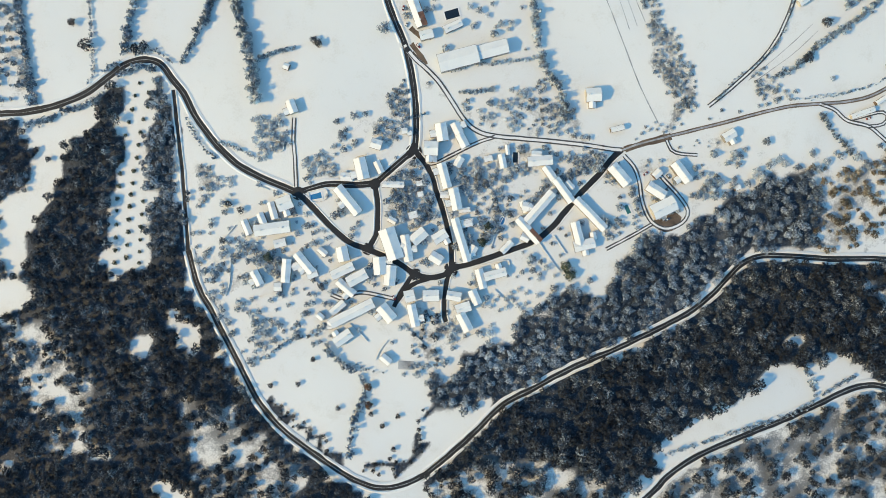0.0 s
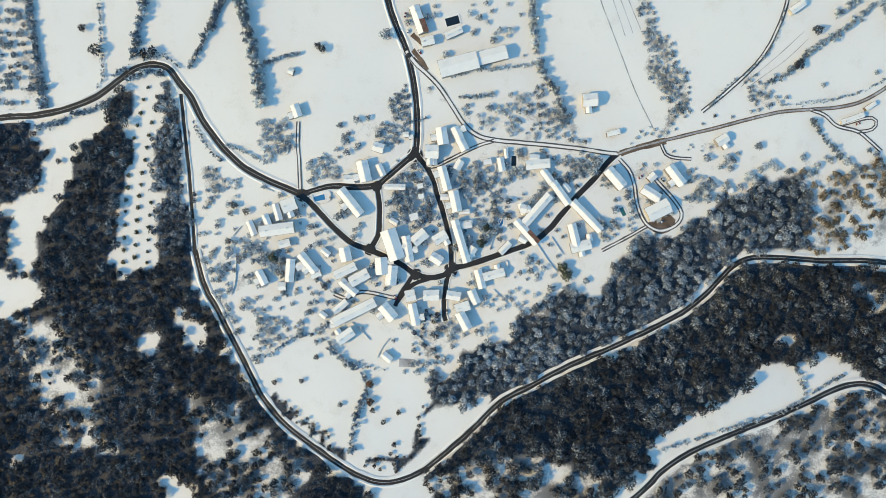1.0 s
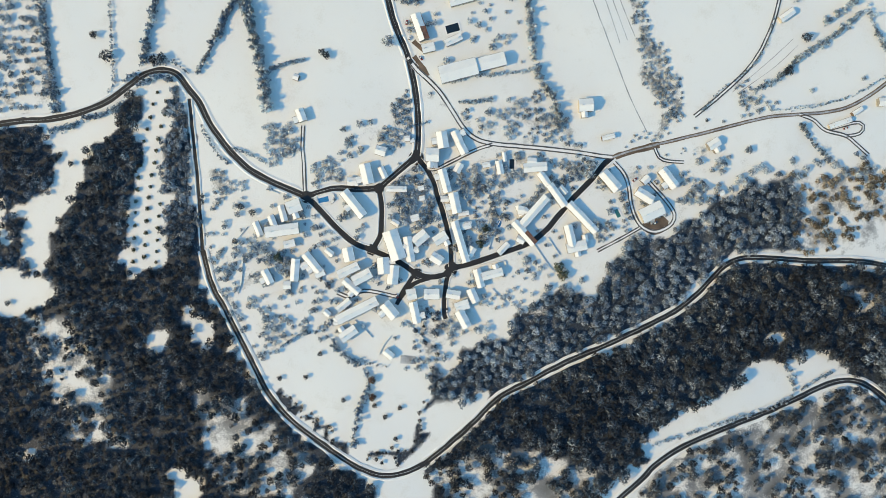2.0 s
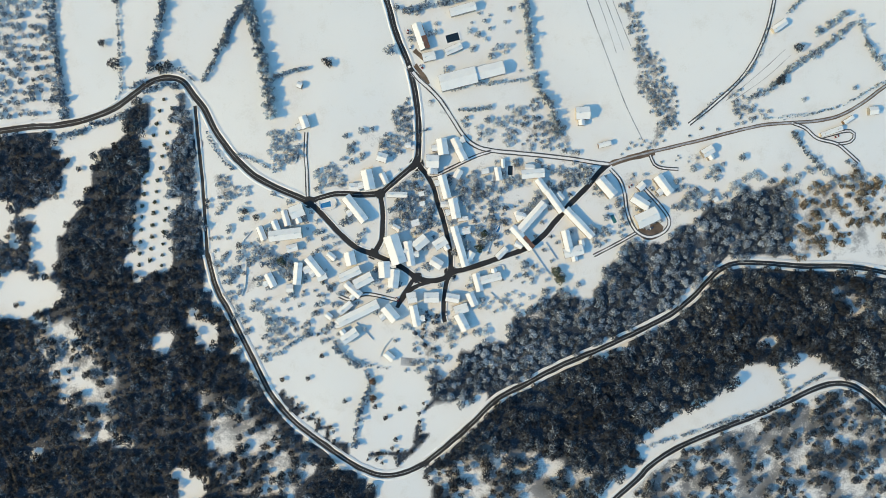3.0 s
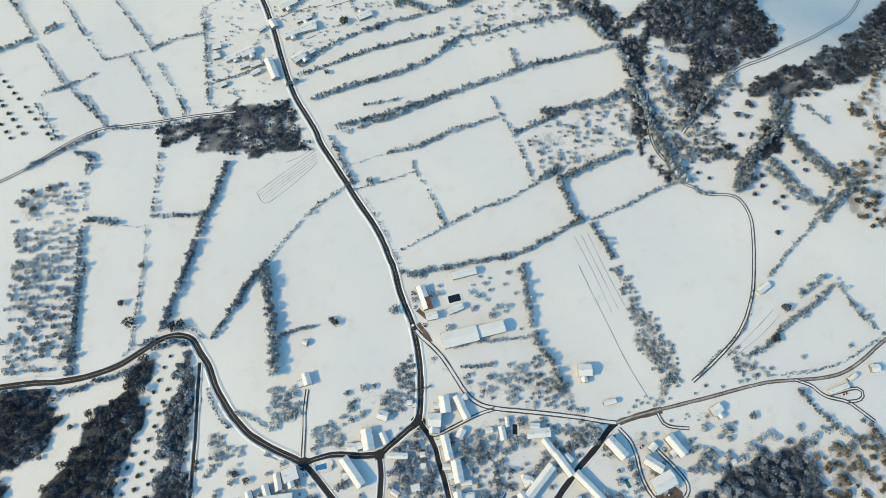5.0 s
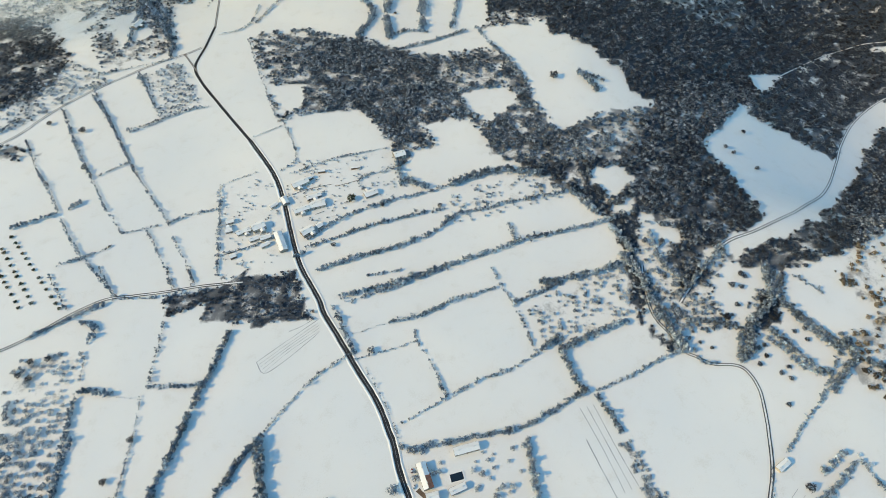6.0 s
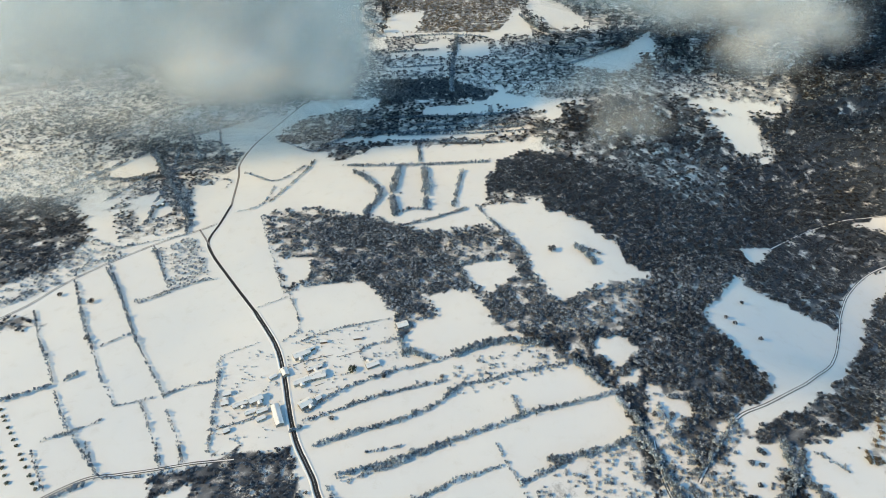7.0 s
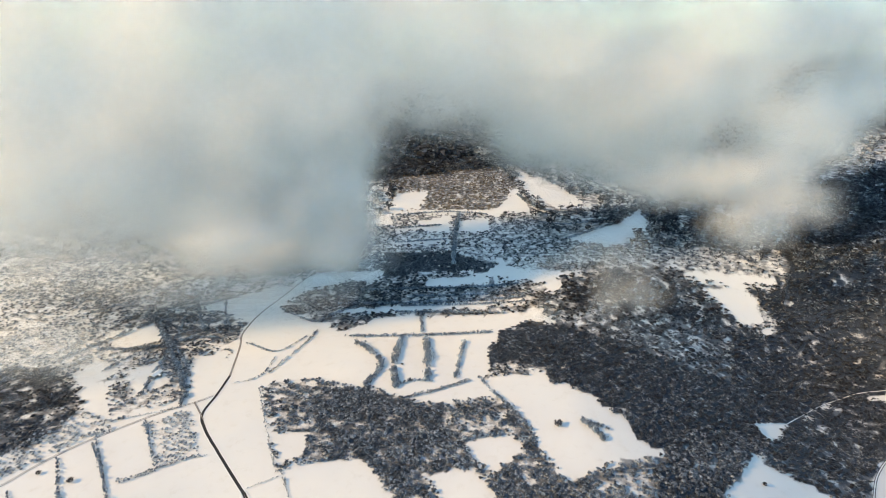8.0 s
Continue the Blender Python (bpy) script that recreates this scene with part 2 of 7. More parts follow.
# ---- roads ----
def ribbon(name, line, normal, offsets, lift, mat, parent=None, uneven=0.0, seed=0, free=None):
    """A strip with a slightly domed section; its edges wander by uneven metres."""
    rows = []
    for k, o in enumerate(offsets):
        wander = uneven * (lattice(line[:, 0], line[:, 1], 7.0, seed + k) - 0.5) * 2 if k in (0, len(offsets) - 1) else 0
        xy = line + normal * (o + wander)[:, None] if uneven and k in (0, len(offsets) - 1) else line + normal * o
        rows.append(np.c_[xy, height(xy[:, 0], xy[:, 1]) + lift[k]])
    n, m = len(line), len(offsets)
    verts = np.stack(rows, 1).reshape(-1, 3)
    a = (np.arange(n - 1)[:, None] * m + np.arange(m - 1)[None]).ravel()
    quads = np.stack([a, a + m, a + m + 1, a + 1], 1)
    if free is not None:
        quads = quads[free(verts[quads][:, :, :2].mean(1))]
        if not len(quads):
            return None
    ob = new(name, mesh_of(name, verts, quads, [mat]))
    ob.parent = parent
    return ob


ROADS = [0]


ROUTES = []


def road(kind, width, points):
    ROUTES.append((kind, width, points, glide(points, 4.0 if abs(points[0][1]) < 500 else 8.0)[0]))


def lay_road(number, kind, width, points):
    ROADS[0] += 1
    others = [(r[3], r[1] / 2) for n, r in enumerate(ROUTES) if n != number and r[0] != "line"]

    def free(xy):
        out = np.ones(len(xy), bool)
        for line, half in others:
            for k in range(0, len(xy), 400):
                d = np.min(np.hypot(xy[k:k + 400, None, 0] - line[None, :, 0], xy[k:k + 400, None, 1] - line[None, :, 1]), axis=1)
                out[k:k + 400] &= d > half + 1.6
        return out

    if kind == "line":
        line, normal = glide(points, 4.0)
        strip = ribbon("furrow", line, normal, (-width / 2, 0, width / 2), (0.09, 0.05, 0.09), SLUSH, None, width * 0.4, ROADS[0])
        tagged(strip, "thin grey furrow worn through field snow", "furrow", kind="structure")
        return
    seed, half = ROADS[0] * 11, width / 2
    line, normal = glide(points, 4.0 if abs(points[0][1]) < 500 else 8.0)
    for x, y in line[::2] if len(line) > 4 else line:
        block(x, y, half + (3.2 if kind == "main" else 2.8))
    lift = 0.10 + 0.012 * ROADS[0]
    names = {"main": ("cleared wet asphalt country road between ploughed snow banks", ASPHALT), "street": ("dark wet asphalt village street with snowy edges", ASPHALT),
             "dirt": ("slushy lane with muddy brown wheel ruts", SLUSH), "track": ("snowy farm track with two dark wheel ruts", SLUSH)}
    label, mat = names[kind]
    bed = half if kind in ("main", "street") else half * 0.72 if kind == "dirt" else half * 0.95
    if kind == "track":
        strip = ribbon("road", line, normal, (-bed, 0, bed), (lift - 0.05, lift, lift - 0.05), SNOW_PILE, None, 0.3, seed)
    else:
        strip = ribbon("road", line, normal, (-bed, 0, bed), (lift - 0.02, lift, lift - 0.02), mat, None, 0.35, seed)
    tagged(strip, label, "road", kind="structure")
    if kind in ("dirt", "track"):
        rut, wide = (0.62, 0.46) if kind == "dirt" else (0.8, 0.52)
        for side in (-0.45, 0.45):
            ribbon("wheel_rut", line, normal, (side * width * rut - wide, side * width * rut + wide), (lift + 0.02, lift + 0.02), MUD if kind == "dirt" else RUT, strip, 0.22, seed + 5)
    if kind == "main":
        ribbon("slush_line", line, normal, (-0.16, 0.16), (lift + 0.02, lift + 0.02), SLUSH, strip, 0.16, seed + 3, free)
        for side in (-1, 1):
            inner, outer = half + 0.1, half + 2.6
            off = (inner, inner + 0.8, outer) if side > 0 else (-outer, -inner - 0.8, -inner)
            rise = (0.08, 0.55, 0.06) if side > 0 else (0.06, 0.55, 0.08)
            ribbon("snow_bank", line, normal, off, tuple(lift + r for r in rise), SNOW_PILE, strip, 0.5, seed + 7, free)
    if kind == "street":
        for side in (-1, 1):
            off = (half, half + 0.5, half + 1.3) if side > 0 else (-half - 1.3, -half - 0.5, -half)
            ribbon("snow_bank", line, normal, off, (lift + 0.05, lift + 0.35, lift + 0.02), SNOW_PILE, strip, 0.3, seed + 7, free)


def junction(x, y, radius):
    """A patch of asphalt with an uneven rim where streets meet."""
    ring = [(x, y)] + [(x + radius * (0.85 + 0.3 * float(lattice(k * 3.1 + x, y, 1.0, 4))) * math.cos(k * math.pi / 9), y + radius * (0.85 + 0.3 * float(lattice(k * 3.1 + x, y, 1.0, 4))) * math.sin(k * math.pi / 9)) for k in range(18)]
    verts = [(px, py, float(height(px, py)) + 0.55 if k == 0 else float(height(px, py)) + 0.42) for k, (px, py) in enumerate(ring)]
    patch = new("junction", mesh_of("junction", verts, [(0, k, k % 18 + 1) for k in range(1, 19)], [ASPHALT]))
    tagged(patch, "dark wet asphalt where village streets meet", "road", kind="structure")


# ---- trees ----
def twig_tree(seed, limbs, sprays, broad=1.0, low=0.25, leafy=1.0):
    """A bare crown, one metre in radius and about two high: trunk, tapered limbs that fork, and slim sprays of twigs."""
    rng = np.random.default_rng(seed)
    verts, tris = [], []

    def rod(a, b, r0, r1, sides=3):
        a, b = np.array(a, float), np.array(b, float)
        way = (b - a) / (np.linalg.norm(b - a) + 1e-9)
        u = np.cross(way, (0.3, 0.5, 0.8)); u /= np.linalg.norm(u) + 1e-9
        v, base = np.cross(way, u), len(verts)
        for end, r in ((a, r0), (b, r1)):
            for k in range(sides):
                w = 2 * math.pi * k / sides
                verts.append(end + r * (math.cos(w) * u + math.sin(w) * v))
        for k in range(sides):
            l = (k + 1) % sides
            tris.extend([(base + k, base + l, base + sides + l), (base + k, base + sides + l, base + sides + k)])

    rod((0, 0, -0.25), (0.03, 0.02, 0.75), 0.10, 0.055, 5)
    tips = []
    for k in range(limbs):
        turn, lean = 2 * math.pi * (k + rng.uniform(-0.3, 0.3)) / limbs, rng.uniform(low, 1.15)
        reach = rng.uniform(0.7, 1.0) * broad
        start = np.array((0, 0, rng.uniform(0.3, 0.75)))
        tip = start + reach * np.array((math.cos(turn) * math.cos(lean), math.sin(turn) * math.cos(lean), math.sin(lean) * 0.95))
        rod(start, tip, 0.035, 0.012)
        tips.append((start, tip))
    lobes = rng.uniform(0, 6.28, 3)
    for k in range(sprays):
        turn, lean = rng.uniform(0, 6.283), math.asin(rng.uniform(max(low - 0.25, -0.2), 1.0))
        out = np.array((math.cos(turn) * math.cos(lean), math.sin(turn) * math.cos(lean), math.sin(lean)))
        far = (0.80 + 0.13 * math.sin(3 * turn + lobes[0]) + 0.09 * math.sin(5 * turn + lobes[1])) * rng.uniform(0.62, 1.0) * broad
        at = out * far * (1, 1, 0.85) + (0, 0, 0.62)
        normal = out + rng.normal(size=3) * 0.45
        way = np.array((math.cos(turn), math.sin(turn), -0.25)) + rng.normal(size=3) * 0.45
        side = np.cross(normal, way); side /= np.linalg.norm(side) + 1e-9
        way = np.cross(side, normal); way /= np.linalg.norm(way) + 1e-9
        size, base = rng.uniform(0.26, 0.5), len(verts)
        thin = rng.uniform(0.13, 0.24) * size * leafy
        verts.extend([at - side * thin - way * size * 0.4, at + side * thin - way * size * 0.3, at + way * size * 0.65])
        tris.append((base, base + 1, base + 2))
    return np.array(verts), np.array(tris)


def clump_tree(seed, sprays):
    """A plainer crown for woods far off: a trunk and leaf-like sprays through an uneven dome."""
    rng = np.random.default_rng(seed)
    verts, tris = [np.array(v, float) for v in ((-0.08, -0.05, -0.3), (0.08, -0.05, -0.3), (0, 0.09, -0.3), (0, 0, 1.0))], [(0, 1, 3), (1, 2, 3), (2, 0, 3)]
    for k in range(sprays):
        way = rng.normal(size=3); way[2] = abs(way[2]) * 0.9 + 0.05
        way /= np.linalg.norm(way)
        at = way * rng.uniform(0.45, 0.8) * (0.8 + 0.35 * math.sin(3 * math.atan2(way[1], way[0]) + seed)) + (0, 0, 0.55)
        normal = way + rng.normal(size=3) * 0.4
        u = np.cross(normal, rng.normal(size=3)); u /= np.linalg.norm(u) + 1e-9
        v = np.cross(normal, u); v /= np.linalg.norm(v) + 1e-9
        size, base = rng.uniform(0.34, 0.66), len(verts)
        verts.extend([at - 0.3 * size * u - 0.4 * size * v, at + 0.34 * size * u - 0.3 * size * v, at + 0.7 * size * v + 0.1 * size * u])
        tris.append((base, base + 1, base + 2))
    return np.array(verts), np.array(tris)


FULL = [twig_tree(s, 5, 140, 1.0, 0.25, 1.25) for s in range(7)]
MIDDLE = [clump_tree(20 + s, 44) for s in range(6)]
FARAWAY = [clump_tree(40 + s, 20) for s in range(5)]
DENSE = [twig_tree(60 + s, 10, 260, 0.95, -0.05) for s in range(4)]
SHRUB = [twig_tree(100 + s, 4, 110, 1.0, 0.1, 1.7) for s in range(5)]
BUSH = [clump_tree(80 + s, 32) for s in range(6)]


def toned(mesh, tone):
    layer = mesh.attributes.new("tone", "FLOAT", "POINT")
    layer.data.foreach_set("value", np.asarray(tone, np.float32))
    return mesh


def planted(shapes, x, y, size, rng, tall=1.0, sink=0.0):
    """One mesh's worth of the shapes at those places, turned and scaled at random."""
    pick = rng.integers(0, len(shapes), len(x))
    turn = rng.uniform(0, 2 * math.pi, len(x))
    z = height(x, y) - sink
    verts, tris, tones, base = [], [], [], 0
    tone = rng.uniform(0, 1, len(x))
    for k, (sv, st) in enumerate(shapes):
        of = np.nonzero(pick == k)[0]
        if not len(of):
            continue
        c, s, r = np.cos(turn[of])[:, None], np.sin(turn[of])[:, None], size[of][:, None]
        up = r * tall * rng.uniform(0.85, 1.15, (len(of), 1))
        v = np.stack([x[of][:, None] + r * (sv[:, 0] * c - sv[:, 1] * s), y[of][:, None] + r * (sv[:, 0] * s + sv[:, 1] * c), z[of][:, None] + up * (sv[:, 2] + 0.2)], -1)
        t = st[None] + (np.arange(len(of)) * len(sv))[:, None, None] + base
        verts.append(v.reshape(-1, 3)); tris.append(t.reshape(-1, 3))
        tones.append(np.repeat(tone[of], len(sv)))
        base += len(of) * len(sv)
    return np.concatenate(verts), np.concatenate(tris), np.concatenate(tones)


WOODS, CLEARINGS, THINNED = [], [], []
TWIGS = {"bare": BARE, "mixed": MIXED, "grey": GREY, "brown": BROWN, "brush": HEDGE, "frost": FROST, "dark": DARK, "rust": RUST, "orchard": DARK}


def is_cleared(x, y):
    out = np.zeros(x.shape, bool)
    for poly in CLEARINGS:
        out |= within(x, y, poly)
    return out


def thinning(x, y):
    out = np.zeros(x.shape)
    for poly in THINNED:
        out[within(x, y, poly)] = 0.30
    return out


def openness(x, y):
    return 0.16 * lattice(x, y, 41, 3) + 0.34 * lattice(x, y, 15, 4) + 0.50 * lattice(x, y, 7, 5)


_spread = np.random.default_rng(5).uniform(-3000, 3000, (2, 20000))
SHARE = np.sort(openness(_spread[0], _spread[1]))


def bar_for(share):
    """The openness below which that share of the plan lies."""
    return np.interp(share, np.linspace(0, 1, len(SHARE)), SHARE)


def cover_of(x, y, bar):
    """How closely trees stand, 0 to 1, where that share of the ground lies open."""
    return np.where(bar <= 0.02, 1.0, np.clip(0.5 + (openness(x, y) - bar_for(bar)) * 4.5, 0.08, 1))


def plant_wood(kind, gap, patch, size, poly, seed):
    rng = np.random.default_rng(100 + seed)
    p = np.array(poly, float)
    if np.median(p[:, 1]) < 240 and kind in ("bare", "mixed", "grey"):
        gap = gap * 1.18
    xs, ys = np.arange(p[:, 0].min(), p[:, 0].max(), gap), np.arange(p[:, 1].min(), p[:, 1].max(), gap)
    x, y = [a.ravel() for a in np.meshgrid(xs, ys)]
    x, y = x + rng.uniform(-0.5, 0.5, len(x)) * gap, y + rng.uniform(-0.5, 0.5, len(y)) * gap
    if kind == "frost" and np.median(p[:, 1]) < 240:
        size = size * 1.1
    keep = within(x, y, poly) & ~is_blocked(x, y) & ~is_cleared(x, y)
    bar = np.maximum(patch, thinning(x, y))
    stand = cover_of(x, y, bar)
    keep &= rng.random(len(x)) < stand
    x, y, stand = x[keep], y[keep], stand[keep]
    if not len(x):
        return
    r = gap * 0.62 * size * rng.uniform(0.7, 1.35, len(x)) * (0.55 + 0.45 * stand)
    mid = np.median(y)
    shapes = FULL if mid < 240 else MIDDLE if mid < 1450 else FARAWAY
    if kind == "frost" and mid < 240:
        shapes = SHRUB
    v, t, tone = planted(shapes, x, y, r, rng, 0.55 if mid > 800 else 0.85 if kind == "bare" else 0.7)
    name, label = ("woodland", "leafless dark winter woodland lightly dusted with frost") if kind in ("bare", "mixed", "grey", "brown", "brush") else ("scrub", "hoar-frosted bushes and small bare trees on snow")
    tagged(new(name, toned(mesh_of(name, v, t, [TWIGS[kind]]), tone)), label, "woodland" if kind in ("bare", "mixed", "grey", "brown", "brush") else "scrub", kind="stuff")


def hedge(width, tall, points, density, pale):
    rng = np.random.default_rng(int(abs(points[0][0] * 7 + points[0][1] * 13)) % 99991)
    line, normal = glide(points, 1.0)
    far = np.median(line[:, 1]) > 700
    count = int(len(line) * width * (0.17 if far else 0.30 if np.median(line[:, 1]) < 260 else 0.19) * density) + 4
    at = rng.integers(0, len(line), count)
    gappy = lattice(line[at, 0], line[at, 1], 16, 9) > 0.08
    at = at[gappy] if gappy.sum() > 3 else at
    xy = line[at] + normal[at] * (rng.normal(0, 0.22, len(at)) * width)[:, None]
    r = np.minimum(width * 0.36, 1.6 + 0.14 * width) * rng.uniform(0.5, 1.2, len(at))
    big = rng.random(len(at)) < 0.07
    r[big] = np.minimum(r[big] * 1.7, 4.4)
    v, t, tone = planted(FARAWAY if far else BUSH, xy[:, 0], xy[:, 1], r, rng, tall / (2.2 * max(1.2, np.minimum(width * 0.42, 2.4))) + 0.35)
    base = new("hedgerow")
    base.location = (*line[0], float(height(*line[0])))
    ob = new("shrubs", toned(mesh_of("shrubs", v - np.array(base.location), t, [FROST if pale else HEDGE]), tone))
    ob.parent = base
    tagged(ob, kind="stuff")
    tagged(base, "frost-white leafless hedgerow between snowy fields" if pale else "dark leafless hedgerow dusted with frost between snowy fields", "hedge", "field hedgerows")


def tree(x, y, radius, kind):
    rng = np.random.default_rng(int(abs(x * 31 + y * 17)) % 99991)
    base = new("tree" if radius > 3 else "bush")
    base.location = (x, y, float(height(x, y)))
    sv, st = (DENSE if kind in ("dark", "orchard", "rust") else FULL)[int(rng.integers(0, 4))]
    size = radius * (1.0 if radius > 3 else 1.15)
    sv = sv * (1, 1, 0.62 if kind == "orchard" else 0.85)
    stem = 10
    trunk = part("trunk", solid([tuple(size * (q * (1, 1, 1))) for q in sv[:stem]], [(0, 1, 6, 5), (1, 2, 7, 6), (2, 3, 8, 7), (3, 4, 9, 8), (4, 0, 5, 9), (9, 8, 7, 6, 5)]), PLANK, base)
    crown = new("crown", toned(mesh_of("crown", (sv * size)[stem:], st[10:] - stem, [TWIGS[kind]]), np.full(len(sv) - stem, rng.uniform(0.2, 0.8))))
    crown.parent = base
    base.rotation_euler = (0, 0, float(rng.uniform(0, 6.28)))
    text = {"bare": "bare winter tree with a rounded frosted crown in a snowy field", "frost": "tree white with hoar frost standing in snow", "dark": "dark evergreen tree dusted with snow",
            "rust": "tree still holding rusty brown leaves above snow", "orchard": "small round dark orchard bush standing in open snow"}[kind]
    if radius <= 3 and kind != "orchard":
        text = "small dark leafless bush on open snow"
    tagged(base, text, "tree" if radius > 3 else "bush", "orchard rows" if kind == "orchard" else "")


# ---- buildings ----
def gable_body(l, w, e, rise):
    a, b = l / 2, w / 2
    return solid([(-a, -b, -0.4), (a, -b, -0.4), (a, b, -0.4), (-a, b, -0.4), (-a, -b, e), (a, -b, e), (a, b, e), (-a, b, e), (-a, 0, e + rise), (a, 0, e + rise)],
                 [(0, 3, 2, 1), (0, 1, 5, 4), (2, 3, 7, 6), (1, 2, 6, 9, 5), (3, 0, 4, 8, 7), (4, 5, 9, 8), (6, 7, 8, 9)])


def slope_slab(l, w, e, rise, side, lift, thick, over, ragged=0.0, rng=None, shift=0.0):
    """One pitch of a roof, overhanging by over, lying lift above the rafters; ragged: how far its lower edge wanders."""
    b, k = w / 2 + over, rise / (w / 2)
    n, top, low = 7, [], []
    for i in range(n):
        x = shift - l / 2 - over + (l + 2 * over) * i / (n - 1)
        back = ragged * float(rng.uniform(0, 1)) if rng is not None else 0.0
        top.append((x, 0.0 + side * 0.02, e + rise + lift))
        low.append((x, side * (b - back), e + rise - k * (b - back) + lift))
    verts = top + low + [(x, y, z + thick) for x, y, z in top] + [(x, y, z + thick * (0.7 if ragged else 1)) for x, y, z in low]
    faces = []
    for i in range(n - 1):
        faces += [(i, i + 1, n + i + 1, n + i), (2 * n + i, 3 * n + i, 3 * n + i + 1, 2 * n + i + 1), (n + i, n + i + 1, 3 * n + i + 1, 3 * n + i), (i + 1, i, 2 * n + i, 2 * n + i + 1)]
    faces += [(0, n, 3 * n, 2 * n), (n - 1, 2 * n + n - 1, 3 * n + n - 1, 2 * n - 1)]
    return solid(verts, faces)


def house(x, y, angle, length, width, eave, bare=0, slope=0.36, barn_like=False):
    rng = np.random.default_rng(int(abs(x * 53 + y * 29)) % 99991)
    base = new("barn" if barn_like else "house" if length * width > 45 else "shed")
    base.matrix_world = pose(x, y, float(height(x, y)), 0, 0, angle)
    block(x, y, max(width, 4) / 2 + 1)
    for k in np.linspace(-0.5, 0.5, max(2, int(length / 4))):
        block(x + math.cos(radians(angle)) * k * length, y + math.sin(radians(angle)) * k * length, width / 2 + 1)
    rise, wall_mat = width / 2 * slope, STEEL if barn_like else (PLASTER if rng.random() < 0.55 else STONE) if length * width > 45 else PLANK
    walls = part("wall", gable_body(length, width, eave, rise), wall_mat, base)
    over = 0.55 if length * width > 45 else 0.35
    for n, side in enumerate((-1, 1)):
        pitch = part("roof", slope_slab(length, width, eave, rise, side, 0.06, 0.18, over), TILE if bare and side > 0 else SLATE, base)
        if bare and side > 0:
            part("snow_cover", slope_slab(length * 0.5, width - 0.1, eave, rise, side, 0.25, 0.24, over - 0.12, 0.8, rng, -0.25 * length), SNOW_PILE, pitch, "snow left on half of the pitch")
        else:
            part("snow_cover", slope_slab(length - 0.1, width - 0.1, eave, rise, side, 0.25, 0.24, over - 0.05, 0.22, rng), SNOW_PILE, pitch, "thick settled snow with a ragged lower edge")
    if length > 9 and width > 6 and not barn_like and not bare and rng.random() < 0.5:
        # a lower wing set square to the main range
        side, at = (1 if rng.random() < 0.5 else -1), float(rng.uniform(-0.25, 0.25)) * length
        turn = pose(at, side * (width / 2 + 1.2), 0, 0, 0, 90)
        wl, ww, we = width * 0.55 + 2.4, min(width * 0.8, 5.5), eave - 0.9
        wr = ww / 2 * slope
        pieces = [("wall", gable_body(wl, ww, we, wr), wall_mat, base, "")]
        for pitch_side in (-1, 1):
            pieces.append(("roof", slope_slab(wl, ww, we, wr, pitch_side, 0.06, 0.18, 0.4), SLATE, base, ""))
            pieces.append(("snow_cover", slope_slab(wl - 0.1, ww - 0.1, we, wr, pitch_side, 0.25, 0.24, 0.3, 0.3, rng), SNOW_PILE, None, "thick settled snow with a ragged lower edge"))
        last = None
        for name, bm, mat, parent, text in pieces:
            bmesh.ops.transform(bm, matrix=turn, verts=bm.verts[:])
            last_made = part(name, bm, mat, parent or last, text)
            last = last_made if name == "roof" else last
    if length * width > 55 and not barn_like:
        for k in range(1 if length < 14 else 2):
            cx = (-0.32 if k == 0 else 0.3) * length
            stack = part("chimney", box(cx - 0.45, cx + 0.45, -0.75, 0.25, eave + rise * 0.5, eave + rise + 1.1, 0.04), STONE, base)
            part("chimney_cap", box(cx - 0.55, cx + 0.55, -0.85, 0.35, eave + rise + 1.104, eave + rise + 1.25, 0.03), SNOW_PILE, stack)
    if length * width > 45:
        many = max(2, int(length / 4))
        for side in (-1, 1):
            for k in range(many):
                wx = (k + 0.5) / many * length - length / 2
                for storey in ((1.0,) if eave < 4.4 else (1.0, 3.2)):
                    yy = side * (width / 2 + 0.02)
                    if k == many // 2 and storey == 1.0 and side < 0:
                        part("door", box(wx - 0.5, wx + 0.5, yy - 0.05, yy + 0.05, 0, 2.1, 0.02), PLANK, base)
                    else:
                        pane = part("window", box(wx - 0.55, wx + 0.55, yy - 0.04, yy + 0.04, storey, min(storey + 1.25, eave - 0.2)), PANE, base)
    big = length * width > 45
    text = ("long low barn with a broad snow-covered sheet roof" if barn_like else "farmhouse with red roof tiles showing where snow slid off" if bare else
            "village house with a thick snow-covered gable roof" if big else "small wooden shed under a snow-covered roof")
    tagged(base, text, "barn" if barn_like else "house" if big else "shed", "village buildings")


def barn(x, y, angle, length, width, eave, slope=0.3):
    house(x, y, angle, length, width, eave, 0, slope, True)



